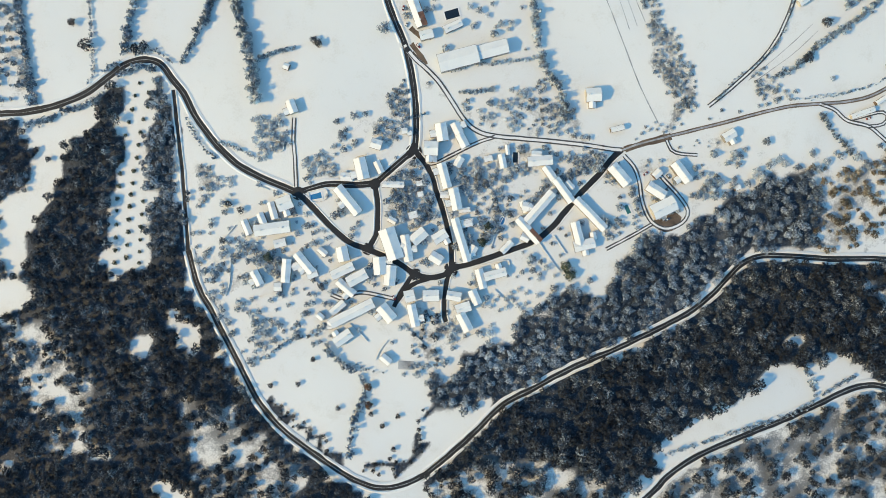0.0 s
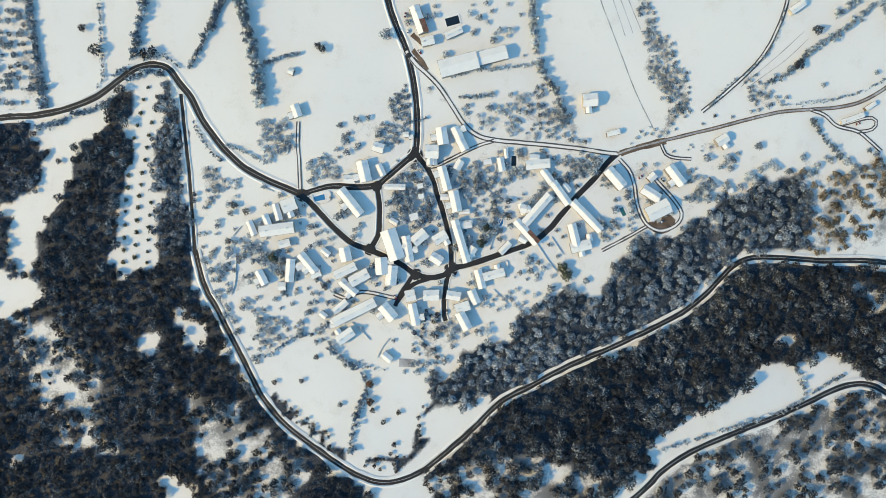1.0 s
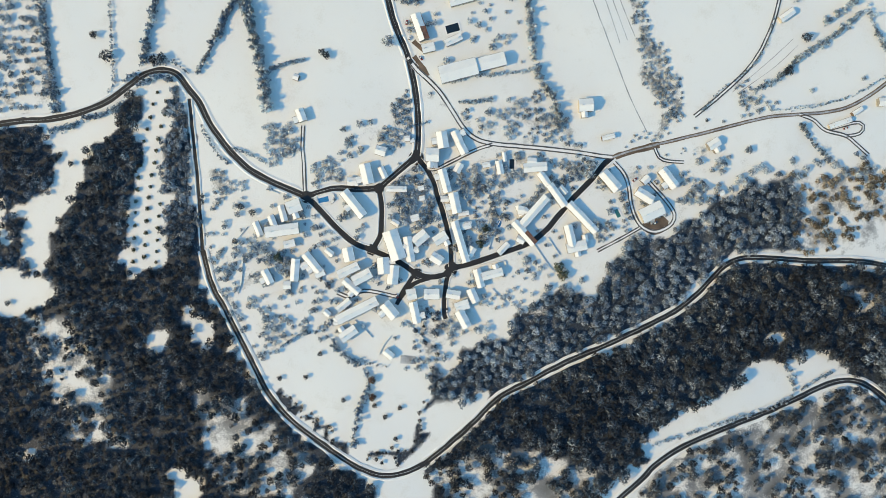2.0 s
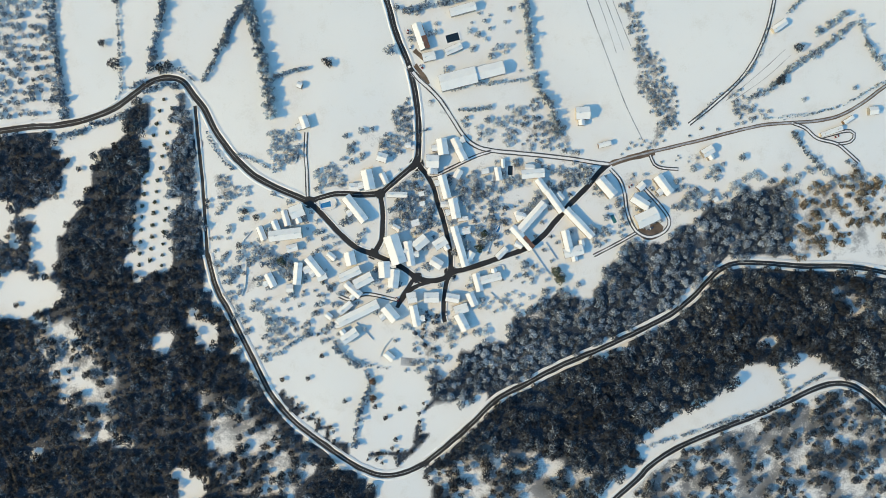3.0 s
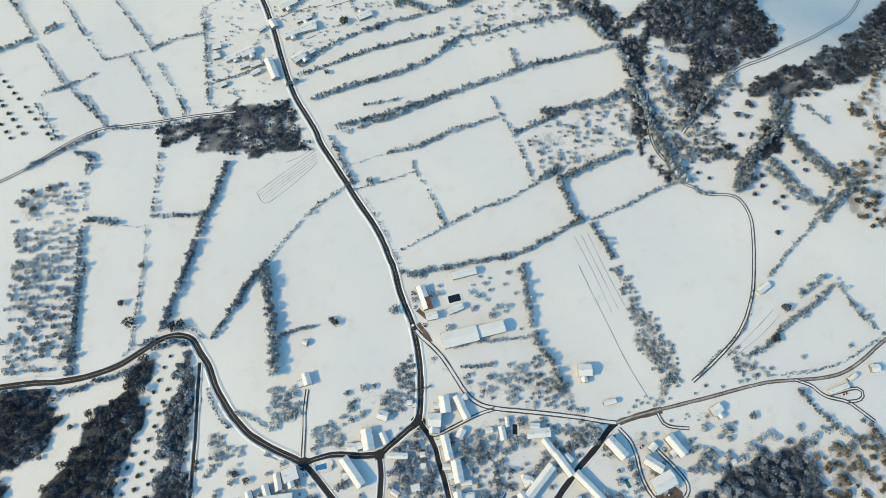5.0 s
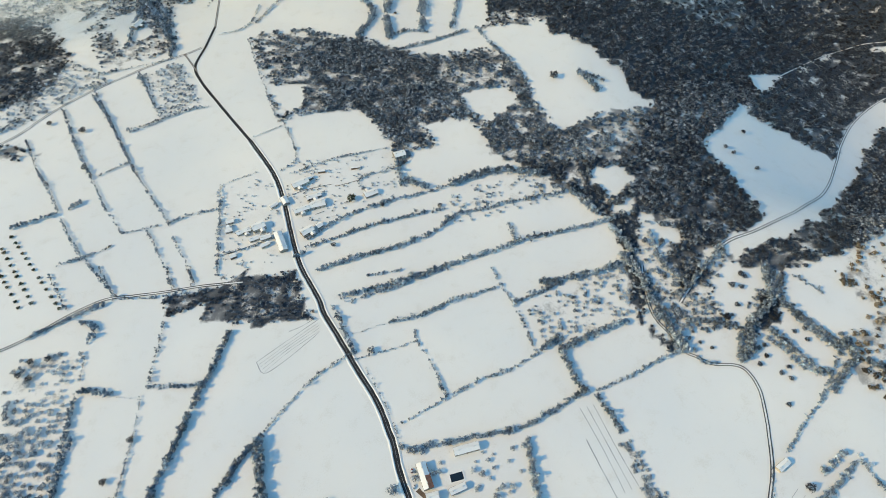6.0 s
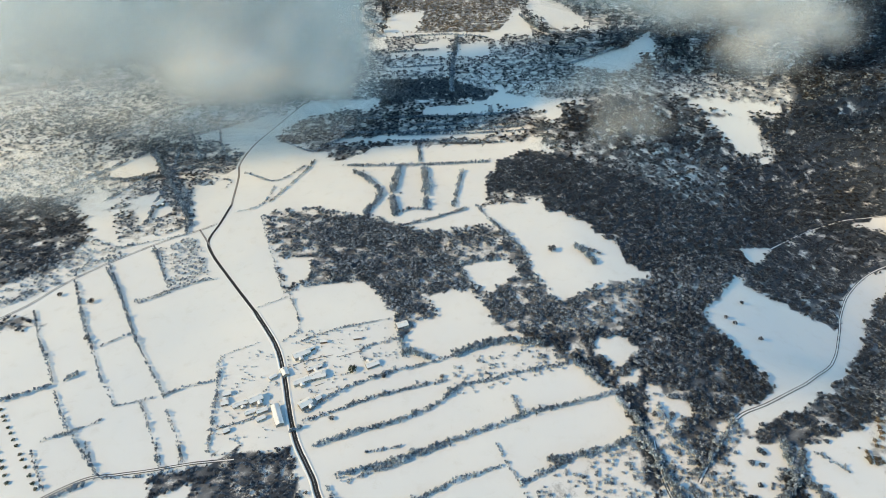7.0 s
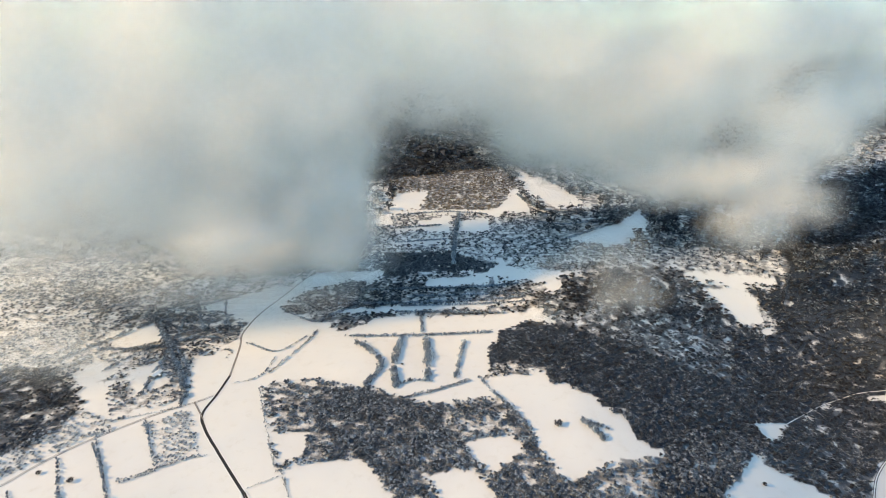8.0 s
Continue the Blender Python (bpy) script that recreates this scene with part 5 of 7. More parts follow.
hedge(6, 3.9, [(332.8, 195.7), (345.5, 203.2), (358.2, 213.2)], 1.0, 0)
hedge(5, 3.5, [(373.3, 205.5), (380.8, 185.3), (388.4, 172.6), (397.5, 162.5), (408.8, 149.9)], 1.0, 0)
hedge(3, 2.7, [(287.0, 119.5), (322.6, 122.8), (353.0, 130.1), (378.4, 142.6), (397.6, 155.0)], 1.0, 0)
hedge(5, 3.5, [(312.5, 107.7), (325.4, 90.1), (338.4, 74.9)], 1.0, 0)
hedge(6, 3.9, [(-344.9, 109.0), (-329.6, 111.4), (-316.8, 116.3)], 1.0, 0)
hedge(5, 3.5, [(-314.2, 118.8), (-293.8, 124.1), (-275.9, 134.0)], 1.0, 0)
hedge(5, 3.5, [(-278.2, 151.7), (-263.0, 159.1)], 1.0, 0)
hedge(6, 3.9, [(-265.6, 147.5), (-250.4, 153.9), (-233.7, 152.2)], 1.0, 0)
hedge(4, 3.1, [(-250.3, 166.0), (-232.6, 166.9), (-220.0, 157.2)], 1.0, 0)
hedge(4, 3.1, [(-209.7, 111.7), (-200.2, 93.9), (-192.7, 83.8), (-185.2, 78.6)], 1.0, 0)
hedge(4, 3.1, [(-182.5, 92.7), (-167.4, 86.0), (-152.4, 78.3)], 1.0, 1)
hedge(6, 3.9, [(-98.0, -79.0), (-83.0, -93.2), (-70.5, -100.8), (-65.6, -113.4)], 1.0, 0)
hedge(6, 3.9, [(-65.6, -115.9), (-73.3, -133.4), (-77.4, -148.4), (-79.5, -168.4)], 1.0, 0)
hedge(4, 3.1, [(-143.3, -82.7), (-128.2, -72.8), (-110.5, -67.9)], 1.0, 0)
hedge(3, 2.7, [(-31.2, 107.6), (-11.1, 112.5)], 1.0, 0)
hedge(4, 3.1, [(180.4, -170.9), (208.4, -162.3), (249.3, -150.9), (285.6, -140.0), (306.5, -130.3)], 1.0, 0)
hedge(4, 3.1, [(314.5, -125.4), (330.4, -115.6), (343.7, -110.8)], 1.0, 0)
hedge(5, 3.5, [(298.1, -97.4), (304.5, -112.6), (307.7, -126.8)], 1.0, 0)
hedge(3, 2.7, [(-73.0, -93.3), (-63.0, -97.4), (-47.9, -101.0)], 1.0, 0)
hedge(3, 2.7, [(-295.0, 273.4), (-291.1, 246.5), (-288.7, 223.2)], 1.0, 0)
hedge(4, 3.1, [(-296.1, 357.9), (-293.1, 319.5), (-290.6, 282.4)], 1.0, 0)
hedge(5.5, 3.7, [(-290.8, 283.6), (-267.5, 283.4), (-239.9, 285.0)], 1.0, 0)
hedge(7, 4.3, [(-361.1, 278.2), (-341.8, 279.2), (-321.8, 274.8)], 1.0, 0)
hedge(2, 2.4, [(-321.6, 273.6), (-293.6, 270.3)], 1.0, 0)
hedge(6, 3.9, [(-358.8, 270.9), (-351.9, 229.6), (-343.9, 184.2), (-335.1, 124.9)], 1.0, 0)
hedge(4, 3.1, [(-368.0, 332.9), (-360.0, 289.1)], 1.0, 0)
hedge(7, 4.3, [(-223.1, 344.4), (-230.8, 306.5), (-238.9, 275.9), (-244.1, 246.1), (-247.3, 225.8), (-256.0, 183.4), (-259.4, 166.9)], 1.0, 0)
hedge(4, 3.1, [(-96.8, 317.8), (-129.1, 290.2), (-154.8, 257.2), (-169.5, 233.8)], 1.0, 0)
hedge(6, 3.9, [(-169.5, 233.8), (-184.0, 210.9), (-192.8, 188.4)], 1.0, 0)
hedge(6, 3.9, [(-433.2, 338.5), (-392.1, 365.3), (-365.8, 381.6)], 1.0, 0)
hedge(4, 3.1, [(-360.8, 387.5), (-308.8, 389.7), (-257.6, 400.7)], 1.0, 0)
hedge(7, 4.3, [(-383.9, 357.4), (-367.0, 352.1), (-367.3, 336.0)], 1.0, 0)
hedge(6, 3.9, [(-119.2, 376.0), (-103.4, 343.3), (-91.2, 317.8)], 1.0, 0)
hedge(3, 2.7, [(-79.4, 302.1), (-56.3, 262.3), (-39.3, 221.2)], 1.0, 0)
hedge(6, 3.9, [(-104.9, 379.2), (-76.3, 392.3), (-53.2, 398.8), (-35.8, 408.8), (5.3, 425.5)], 1.0, 0)
hedge(2, 2.4, [(-97.6, 340.0), (-69.5, 350.7), (-58.1, 354.5)], 1.0, 0)
hedge(6, 3.9, [(-58.1, 354.5), (-23.8, 364.0), (10.8, 381.5), (34.1, 389.3), (60.5, 399.8)], 1.0, 0)
hedge(3.5, 2.9, [(-90.9, 310.3), (-74.2, 316.4), (-46.2, 324.9), (-29.4, 331.8)], 1.0, 0)
hedge(4.5, 3.3, [(-32.4, 352.3), (-28.2, 333.0), (-20.8, 320.3), (-9.6, 298.4), (-4.1, 283.0), (1.4, 270.9)], 1.0, 0)
hedge(4.5, 3.3, [(-47.7, 240.4), (-23.3, 253.1), (1.4, 269.1), (37.6, 288.8), (65.7, 299.0), (88.6, 313.1), (100.3, 322.4)], 1.0, 0)
hedge(6, 3.9, [(-33.9, 218.3), (-1.6, 223.8), (36.3, 232.1), (68.9, 237.7), (96.8, 252.2), (130.9, 272.8)], 1.0, 0)
hedge(4.5, 3.3, [(52.6, 428.6), (63.5, 401.1), (74.2, 377.6), (84.5, 348.1), (91.7, 319.3)], 1.0, 0)
hedge(8, 4.6, [(100.3, 322.4), (114.7, 328.6), (126.5, 291.1), (136.4, 272.8)], 1.0, 0)
hedge(6, 3.9, [(74.2, 377.6), (103.8, 390.6), (139.9, 410.6), (164.1, 420.6)], 1.0, 0)
hedge(8, 4.6, [(122.8, 322.2), (158.0, 341.0), (193.2, 353.6)], 1.0, 0)
hedge(5, 3.5, [(147.6, 275.7), (176.2, 287.6), (211.2, 305.8), (237.5, 316.2)], 1.0, 0)
hedge(6, 3.9, [(144.6, 272.7), (154.2, 254.7), (163.5, 234.0)], 1.0, 0)
hedge(4, 3.1, [(211.6, 366.4), (222.4, 359.8), (236.0, 327.6), (243.4, 318.0)], 1.0, 0)
hedge(6, 3.9, [(253.1, 353.0), (284.4, 352.8), (305.8, 342.9), (329.4, 349.1)], 1.0, 0)
hedge(7, 4.3, [(305.4, 339.7), (296.0, 305.1)], 1.0, 0)
hedge(7, 4.3, [(332.7, 333.1), (346.4, 312.7), (360.2, 295.3), (381.8, 292.0)], 1.0, 0)
hedge(7, 4.3, [(358.0, 385.0), (381.1, 351.9), (404.8, 326.1)], 1.0, 0)
hedge(10, 5.4, [(404.8, 326.1), (418.0, 307.1), (436.7, 294.6)], 1.0, 0)
hedge(4.5, 3.3, [(381.8, 292.0), (360.6, 264.9), (335.0, 241.5), (309.0, 212.8)], 1.0, 0)
hedge(5, 3.5, [(385.6, 411.7), (410.5, 387.8)], 1.0, 0)
hedge(5, 3.5, [(396.9, 313.6), (381.8, 292.0)], 1.0, 0)
hedge(5, 3.5, [(252.1, 321.1), (258.7, 305.4), (272.6, 305.3)], 1.0, 0)
hedge(4, 3.1, [(-442.3, 419.4), (-419.8, 392.1), (-404.7, 372.0)], 1.0, 0)
hedge(4, 3.1, [(-391.4, 432.8), (-368.8, 401.7)], 1.0, 0)
hedge(4, 3.1, [(-314.2, 432.0), (-301.9, 404.5), (-286.4, 397.6)], 1.0, 0)
hedge(4, 3.1, [(-287.5, 431.8), (-278.5, 404.3)], 1.0, 0)
hedge(4.5, 4.3, [(-567, 649), (-528, 592), (-494, 550), (-461, 503), (-427.9, 459.1), (-388.2, 419.1), (-357.5, 389.5)], 1.0, 0)
hedge(5.2, 4.6, [(-540, 712), (-486, 625), (-448, 570)], 1.0, 0)
hedge(3.9, 3.9, [(-448, 570), (-414, 521), (-380.4, 479.8)], 1.0, 0)
hedge(4.5, 4.3, [(-518, 767), (-464, 685), (-417, 613), (-379, 559), (-341, 511), (-327.9, 492.3)], 1.0, 0)
hedge(5, 3.5, [(-329.4, 496.8), (-306, 510), (-274, 519)], 1.0, 0)
hedge(4, 3.1, [(-443, 575), (-409, 602)], 1.0, 0)
hedge(4, 3.1, [(-380.4, 479.8), (-341.5, 492.5)], 1.0, 0)
hedge(6.5, 5.4, [(-515.7, 489.9), (-493.0, 498.5), (-460, 516), (-446, 530)], 1.0, 0)
hedge(5, 3.5, [(-437.5, 431.1), (-414.1, 442.7), (-383.7, 462.8)], 1.0, 0)
hedge(3.9, 3.9, [(-351.9, 483.8), (-318.2, 433.9), (-298.7, 403.3)], 1.0, 0)
hedge(3.9, 3.9, [(-318.9, 474.8), (-292.8, 433.6), (-275.2, 406.8)], 1.0, 0)
hedge(5, 3.5, [(-282, 563), (-273, 519), (-263.4, 465.8), (-253.6, 417.8)], 1.0, 0)
hedge(3, 2.7, [(-282, 560), (-240, 583)], 1.0, 0)
hedge(3.9, 3.9, [(-451, 788), (-408, 710), (-393, 690)], 1.0, 0)
hedge(3.9, 3.9, [(-393, 690), (-358, 709), (-331, 716)], 1.0, 0)
hedge(4, 3.1, [(-430, 660), (-391, 684)], 1.0, 0)
hedge(3, 2.7, [(-259, 651), (-220, 675)], 1.0, 0)
hedge(4, 3.1, [(-221, 682), (-193, 610), (-210, 583)], 1.0, 0)
hedge(4, 3.1, [(-195, 578), (-147, 604), (-110, 615), (-73, 626)], 1.0, 0)
hedge(6, 3.9, [(-160.2, 456.4), (-123.2, 472.8), (-85.0, 489.8), (-32, 507), (3, 516)], 1.0, 0)
hedge(7, 4.3, [(-142.4, 424.4), (-94.0, 443.6), (-56.3, 455.4), (-11.0, 480.3), (16, 507)], 1.0, 0)
hedge(7, 4.3, [(-112.8, 387.2), (-65.6, 401.2), (-29.3, 415.7), (8.2, 430.7), (60.0, 450.1), (93.9, 466.4), (141.7, 478.7), (183.9, 491.4), (220.9, 504.8)], 1.0, 0)
hedge(6, 3.9, [(-158.9, 468.9), (-126.5, 499.2), (-74, 526), (-18, 545), (10, 555)], 1.0, 0)
hedge(12, 5.5, [(10, 555), (47, 575), (84, 580), (127, 574)], 1.0, 0)
hedge(6, 3.9, [(76.4, 492.5), (84.1, 466.5)], 1.0, 0)
hedge(10, 5.4, [(159, 543), (187, 505)], 1.0, 0)
hedge(10, 5.4, [(196.4, 486.9), (210.6, 461.1), (216.4, 444.6)], 1.0, 0)
hedge(9, 5.0, [(105.7, 403.3), (156.5, 414.0), (210.4, 432.7)], 1.0, 0)
hedge(6, 3.9, [(16, 507), (51, 516), (93, 529), (151, 541)], 1.0, 0)
hedge(7, 4.3, [(-65, 620), (-55, 576), (-51, 555)], 1.0, 0)
hedge(9, 5.0, [(-48, 566), (-19, 550)], 1.0, 0)
hedge(5, 3.5, [(-85.2, 416.2), (-60.6, 419.8), (-48.3, 423.5)], 1.0, 0)
hedge(8, 4.6, [(-171.0, 444.3), (-158.9, 448.3)], 1.0, 0)
hedge(5, 3.5, [(241.2, 491.5), (277, 487), (303, 464.7), (319.9, 447.7)], 1.0, 0)
hedge(6, 3.9, [(232.6, 420.8), (259.2, 405.5), (275.2, 398.0)], 1.0, 0)
hedge(4, 3.1, [(-249.2, 449.1), (-219.7, 461.2), (-196.1, 473.6)], 1.0, 0)
hedge(5, 3.5, [(-89, 536), (-106, 566), (-63, 587)], 1.0, 0)
hedge(8, 4.6, [(-500, 870), (-519, 1022), (-547, 1169)], 1.0, 0)
hedge(7, 4.3, [(-421, 837), (-462, 959), (-539, 1067)], 1.0, 0)
hedge(7, 4.3, [(-604, 942), (-562, 1023), (-495, 1067), (-428, 1066)], 1.0, 0)
hedge(3.9, 3.9, [(-510, 800), (-464, 815), (-412, 837)], 1.0, 0)
hedge(8, 4.6, [(-708, 983), (-650, 1069), (-583, 1170)], 1.0, 0)
hedge(7, 4.3, [(-608, 1170), (-533, 1226), (-452, 1287)], 1.0, 0)
hedge(7, 4.3, [(-765, 1173), (-686, 1259), (-625, 1359)], 1.0, 0)
hedge(6, 3.9, [(-526, 1432), (-483, 1225), (-425, 1090)], 1.0, 0)
hedge(12, 5, [(205.1, 793.3), (217, 771), (226.8, 746.2)], 1.0, 0)
hedge(10, 4, [(215, 786.1), (241.1, 774.2)], 1.0, 0)
hedge(9, 4, [(78, 867), (104, 821), (125, 769)], 1.0, 0)
hedge(6, 4, [(56, 918), (78, 867)], 1.0, 0)
hedge(14, 5, [(-86, 1063), (-93, 961), (-82, 884)], 1.0, 0)
hedge(14, 5, [(-38, 1060), (-32, 980), (-33, 912)], 1.0, 0)
hedge(9, 4, [(34, 1045), (22, 959), (15, 915)], 1.0, 0)
hedge(9, 4, [(-196, 1069), (-89, 1070), (18, 1076), (91, 1080)], 1.0, 0)
hedge(8, 4, [(-89, 890), (-57, 908), (-23, 905)], 1.0, 0)
hedge(8, 4, [(-52, 1178), (-47, 1086)], 1.0, 0)
hedge(9, 4, [(-107, 1181), (19, 1170), (121, 1159)], 1.0, 0)
hedge(8, 4, [(-97, 1212), (20, 1208), (170, 1207)], 1.0, 0)
hedge(8, 4, [(-75, 1259), (80, 1256), (191, 1241)], 1.0, 0)
hedge(9, 4, [(-102, 1307), (58, 1301), (167, 1297)], 1.0, 0)
hedge(12, 5, [(-136, 891), (-115, 961), (-149, 1021), (-172, 1042)], 1.0, 0)
hedge(6, 3.5, [(-308, 938), (-267, 1045), (-256, 1094)], 1.0, 0)
hedge(6, 3.5, [(-377, 1043), (-313, 1012), (-271, 1071)], 1.0, 0)
hedge(5, 3.5, [(-362, 902), (-321, 929), (-311, 994)], 1.0, 0)
hedge(6, 3.5, [(-359, 1206), (-297, 1153), (-265, 1134)], 1.0, 0)
hedge(8, 4, [(-265, 1134), (-222, 1189), (-191, 1214)], 1.0, 0)
hedge(5, 3.5, [(-229, 682), (-184, 700), (-132, 713)], 1.0, 0)
hedge(3.9, 4, [(-234, 692), (-312, 889)], 1.0, 0)
hedge(7, 4, [(-73, 853), (-13, 880), (44, 911)], 1.0, 0)
hedge(8, 4, [(23, 748), (56, 756), (83, 758)], 1.0, 0)
hedge(12, 5, [(-613, 1169), (-538, 1052), (-484, 968), (-421, 859)], 1.0, 0)
hedge(9, 4, [(-583, 1306), (-483, 1097)], 1.0, 0)
hedge(9, 4, [(-659, 1023), (-558, 1031), (-487, 1073)], 1.0, 0)
hedge(4.5, 4, [(-458, 794), (-392, 689)], 1.0, 0)
hedge(5.2, 4, [(-509, 744), (-463, 683), (-416, 612)], 1.0, 0)
hedge(3.9, 4, [(-438, 661), (-392, 688), (-344, 719)], 1.0, 0)
hedge(14, 6, [(19, 1454), (29, 1694), (45, 1949)], 0.7, 0)
hedge(10, 5, [(-164, 1927), (4, 1961), (135, 1937)], 0.7, 0)
hedge(14, 5, [(267, 2197), (329, 1986), (472, 1938)], 0.7, 0)
hedge(12, 5, [(257, 1866), (372, 1809), (547, 1870)], 0.7, 0)
hedge(12, 5, [(341, 1646), (466, 1763), (554, 1832)], 0.7, 0)
hedge(10, 5, [(-143, 1647), (3, 1668)], 0.7, 0)
hedge(12, 5, [(-153, 1781), (-14, 1808)], 0.7, 0)
hedge(10, 5, [(-234, 1222), (14, 1225), (175, 1229)], 0.7, 0)
hedge(10, 5, [(-194, 1297), (-38, 1302), (145, 1297)], 0.7, 0)
hedge(12, 5, [(204, 445), (218, 414), (224, 378), (235, 344), (243, 316)], 1.0, 0)
hedge(12, 5, [(359, 423), (350, 376), (320, 350), (313, 325), (297, 307)], 1.0, 0)
hedge(9, 4, [(375, 411), (363, 376), (389, 330), (401, 312)], 1.0, 0)
hedge(9, 4, [(338, 343), (358, 312), (372, 293)], 1.0, 0)
hedge(9, 4, [(408, 336), (412, 312), (371, 272)], 1.0, 0)
hedge(6, 3.5, [(237, 371), (262, 355), (310, 345)], 1.0, 0)
hedge(9, 4, [(321.3, 452.1), (288, 419), (254, 384)], 1.0, 0)
hedge(8, 4, [(240.8, 478.5), (247, 428), (273, 402)], 1.0, 0)

# houses
house(-18.6, 55.2, 10, 4.5, 4, 2.8)
house(-17.8, 46.4, 10, 4.5, 4, 2.8)
house(-24.1, 29.4, 15, 7, 5.5, 2.8)
house(-41.3, 25.4, -30, 7, 4.5, 2.8)
house(-30.0, 98.2, 0, 4.5, 4.5, 2.8)
house(38.1, 74.7, 10, 6.5, 4.5, 2.8)
house(49.7, 72.2, -80, 11, 5.5, 3.5)
house(54.0, 81.4, -85, 8, 3.5, 2.8)
house(67.2, 34.9, -70, 9, 5.5, 2.8)
house(18.1, 32.9, 5, 9, 4, 2.8)
house(19.8, 22.7, 5, 10, 5, 2.8)
house(-135.6, -27.8, 0, 6, 7, 2.8)
house(-98.5, 0.4, -40, 8, 5, 2.8)
house(-101.2, -52.4, -40, 6, 5, 2.8)
house(-92.1, -58.1, -35, 7, 4.5, 2.8)
house(24.0, -1.0, -80, 8, 5, 2.8)
house(123.2, 10.0, -80, 6, 5, 2.8)
house(14.0, 72.3, 60, 8, 6, 2.8)
house(2.5, 45.6, 0, 8, 5, 2.8)
house(8.1, 45.5, 5, 7, 5, 2.8)
house(104.5, 52.0, -50, 8, 5, 2.8)
house(-256.1, 497.6, 20, 9, 6, 2.8)
house(-254.6, 483.6, 20, 8, 6, 2.8)
house(-208.6, 471.6, 25, 12, 6, 3.5)
house(-194.9, 529.6, -60, 12, 8, 3.5)
house(-153.0, 525.2, 30, 16, 11, 3.5)
house(-147.8, 489.5, 40, 7, 7, 2.8)
house(-241.6, 445.1, 30, 7, 6, 2.8)
house(-155.8, 581.0, 10, 9, 4, 2.8)
house(-236.1, 481.7, 18, 16, 5, 3.5)
house(-53.1, 87.6, -18, 8.4, 7.5, 3.5)
house(-65.3, 67.6, -78, 17.0, 9.5, 5)
house(-77.8, 61.4, -4, 9.1, 6.5, 3)
house(-51.3, 68.9, -66, 9.9, 5.0, 3)
house(-76.9, 42.0, -52, 26.9, 8.0, 5)
house(-128.5, 40.4, 20, 11.8, 10.5, 5)
house(-138.5, 34.6, -75, 13.6, 5.5, 4)
house(-138.9, 19.9, 7, 28.4, 9.0, 5.5)
house(-160.1, 21.3, -68, 12.0, 5.5, 4)
house(-147.1, 27.4, -68, 10.4, 5.5, 4.5)
house(-133.2, 8.1, 12, 9.3, 6.0, 3)
house(-152.3, -20.1, -64, 12.4, 6.5, 4)
house(-128.2, -14.6, -95, 18.7, 7.0, 4.5)
house(-113.2, -8.5, -51, 19.7, 7.0, 4.5)
house(-106.9, -17.5, 21, 8.1, 6.0, 4)
house(-119.9, -10.7, 28, 7.4, 6.0, 3.5)
house(-81.7, -1.7, -78, 11.4, 9.0, 5)
house(-82.0, -15.2, 25, 18.9, 7.0, 5)
house(-70.4, -21.2, 28, 16.6, 8.5, 5)
house(-79.6, -29.2, -42, 16.8, 6.5, 4)
house(-51.6, -11.7, -86, 13.6, 10.0, 5.5)
house(-43.5, -19.7, -96, 15.7, 9.0, 5)
house(-42.0, 5.9, -72, 25.5, 13.0, 6)
house(-29.4, 2.3, -81, 21.4, 7.0, 5)
house(-19.7, 11.9, 40, 13.2, 9.0, 4.5)
house(-39.9, 54.6, -2, 17.1, 4.5, 3)
house(-5.7, -6.1, -33, 10.2, 8.0, 4)
house(-10.4, -36.7, -0, 12.6, 8.5, 4.5)
house(-27.8, -36.8, 11, 7.7, 9.0, 4.5)
house(-24.9, -52.6, -79, 17.9, 7.0, 5)
house(-46.7, -50.2, -50, 14.6, 9.5, 5)
house(-75.0, -50.1, 26, 38.2, 8.0, 4)
house(-82.8, -70.2, 34, 15.2, 8.0, 4)
house(-86.8, -45.4, 39, 13.6, 5.5, 3)
house(-93.7, -61.1, -0, 4.0, 4.0, 2.5)
house(-48.2, -88.5, -41, 8.6, 6.0, 3.5)
house(8.3, -37.3, -11, 11.2, 7.0, 4.5)
house(25.5, -38.5, -68, 12.0, 7.0, 4.5)
house(15.7, -47.0, 17, 11.6, 7.5, 5)
house(16.6, -58.5, -63, 15.3, 8.0, 5)
house(30.8, -23.6, -76, 15.6, 6.5, 4)
house(42.3, -20.0, 14, 17.7, 6.5, 4)
house(0.4, 96.4, -82, 13.8, 9.0, 5)
house(-8.4, 83.5, -3, 10.6, 11.0, 5)
house(12.9, 99.5, -65, 9.5, 7.0, 4)
house(17.3, 89.4, -63, 10.8, 7.0, 4.5)
house(-7.0, 75.3, -85, 5.6, 6.0, 3)
house(2.1, 61.0, -76, 20.3, 7.0, 5)
house(10.7, 41.8, -79, 17.5, 8.0, 5)
house(14.9, 8.2, -74, 36.3, 6.5, 5.5)
house(18.8, 21.4, 11, 10.3, 5.0, 3.5)
house(23.6, -1.1, 58, 9.5, 6.0, 3.5)
house(-2.3, 11.5, 31, 11.7, 8.0, 4.5)
house(80.2, 72.0, 4, 19.7, 7.5, 4.5)
house(77.4, 77.1, -4, 7.6, 6.0, 3.5)
house(89.4, 60.2, -55, 17.3, 6.0, 4)
house(99.1, 47.6, -55, 22.4, 6.5, 5)
house(120.6, 28.0, -47, 33.5, 6.5, 4.5)
house(79.1, 34.0, 48, 31.8, 7.0, 5)
house(68.0, 34.9, -11, 5.6, 7.0, 4)
house(67.1, 9.5, -27, 6.8, 6.0, 3.5)
house(52.1, 2.1, 45, 11.4, 5.0, 2.6)
house(110.2, 11.7, -77, 19.7, 7.0, 4.5)
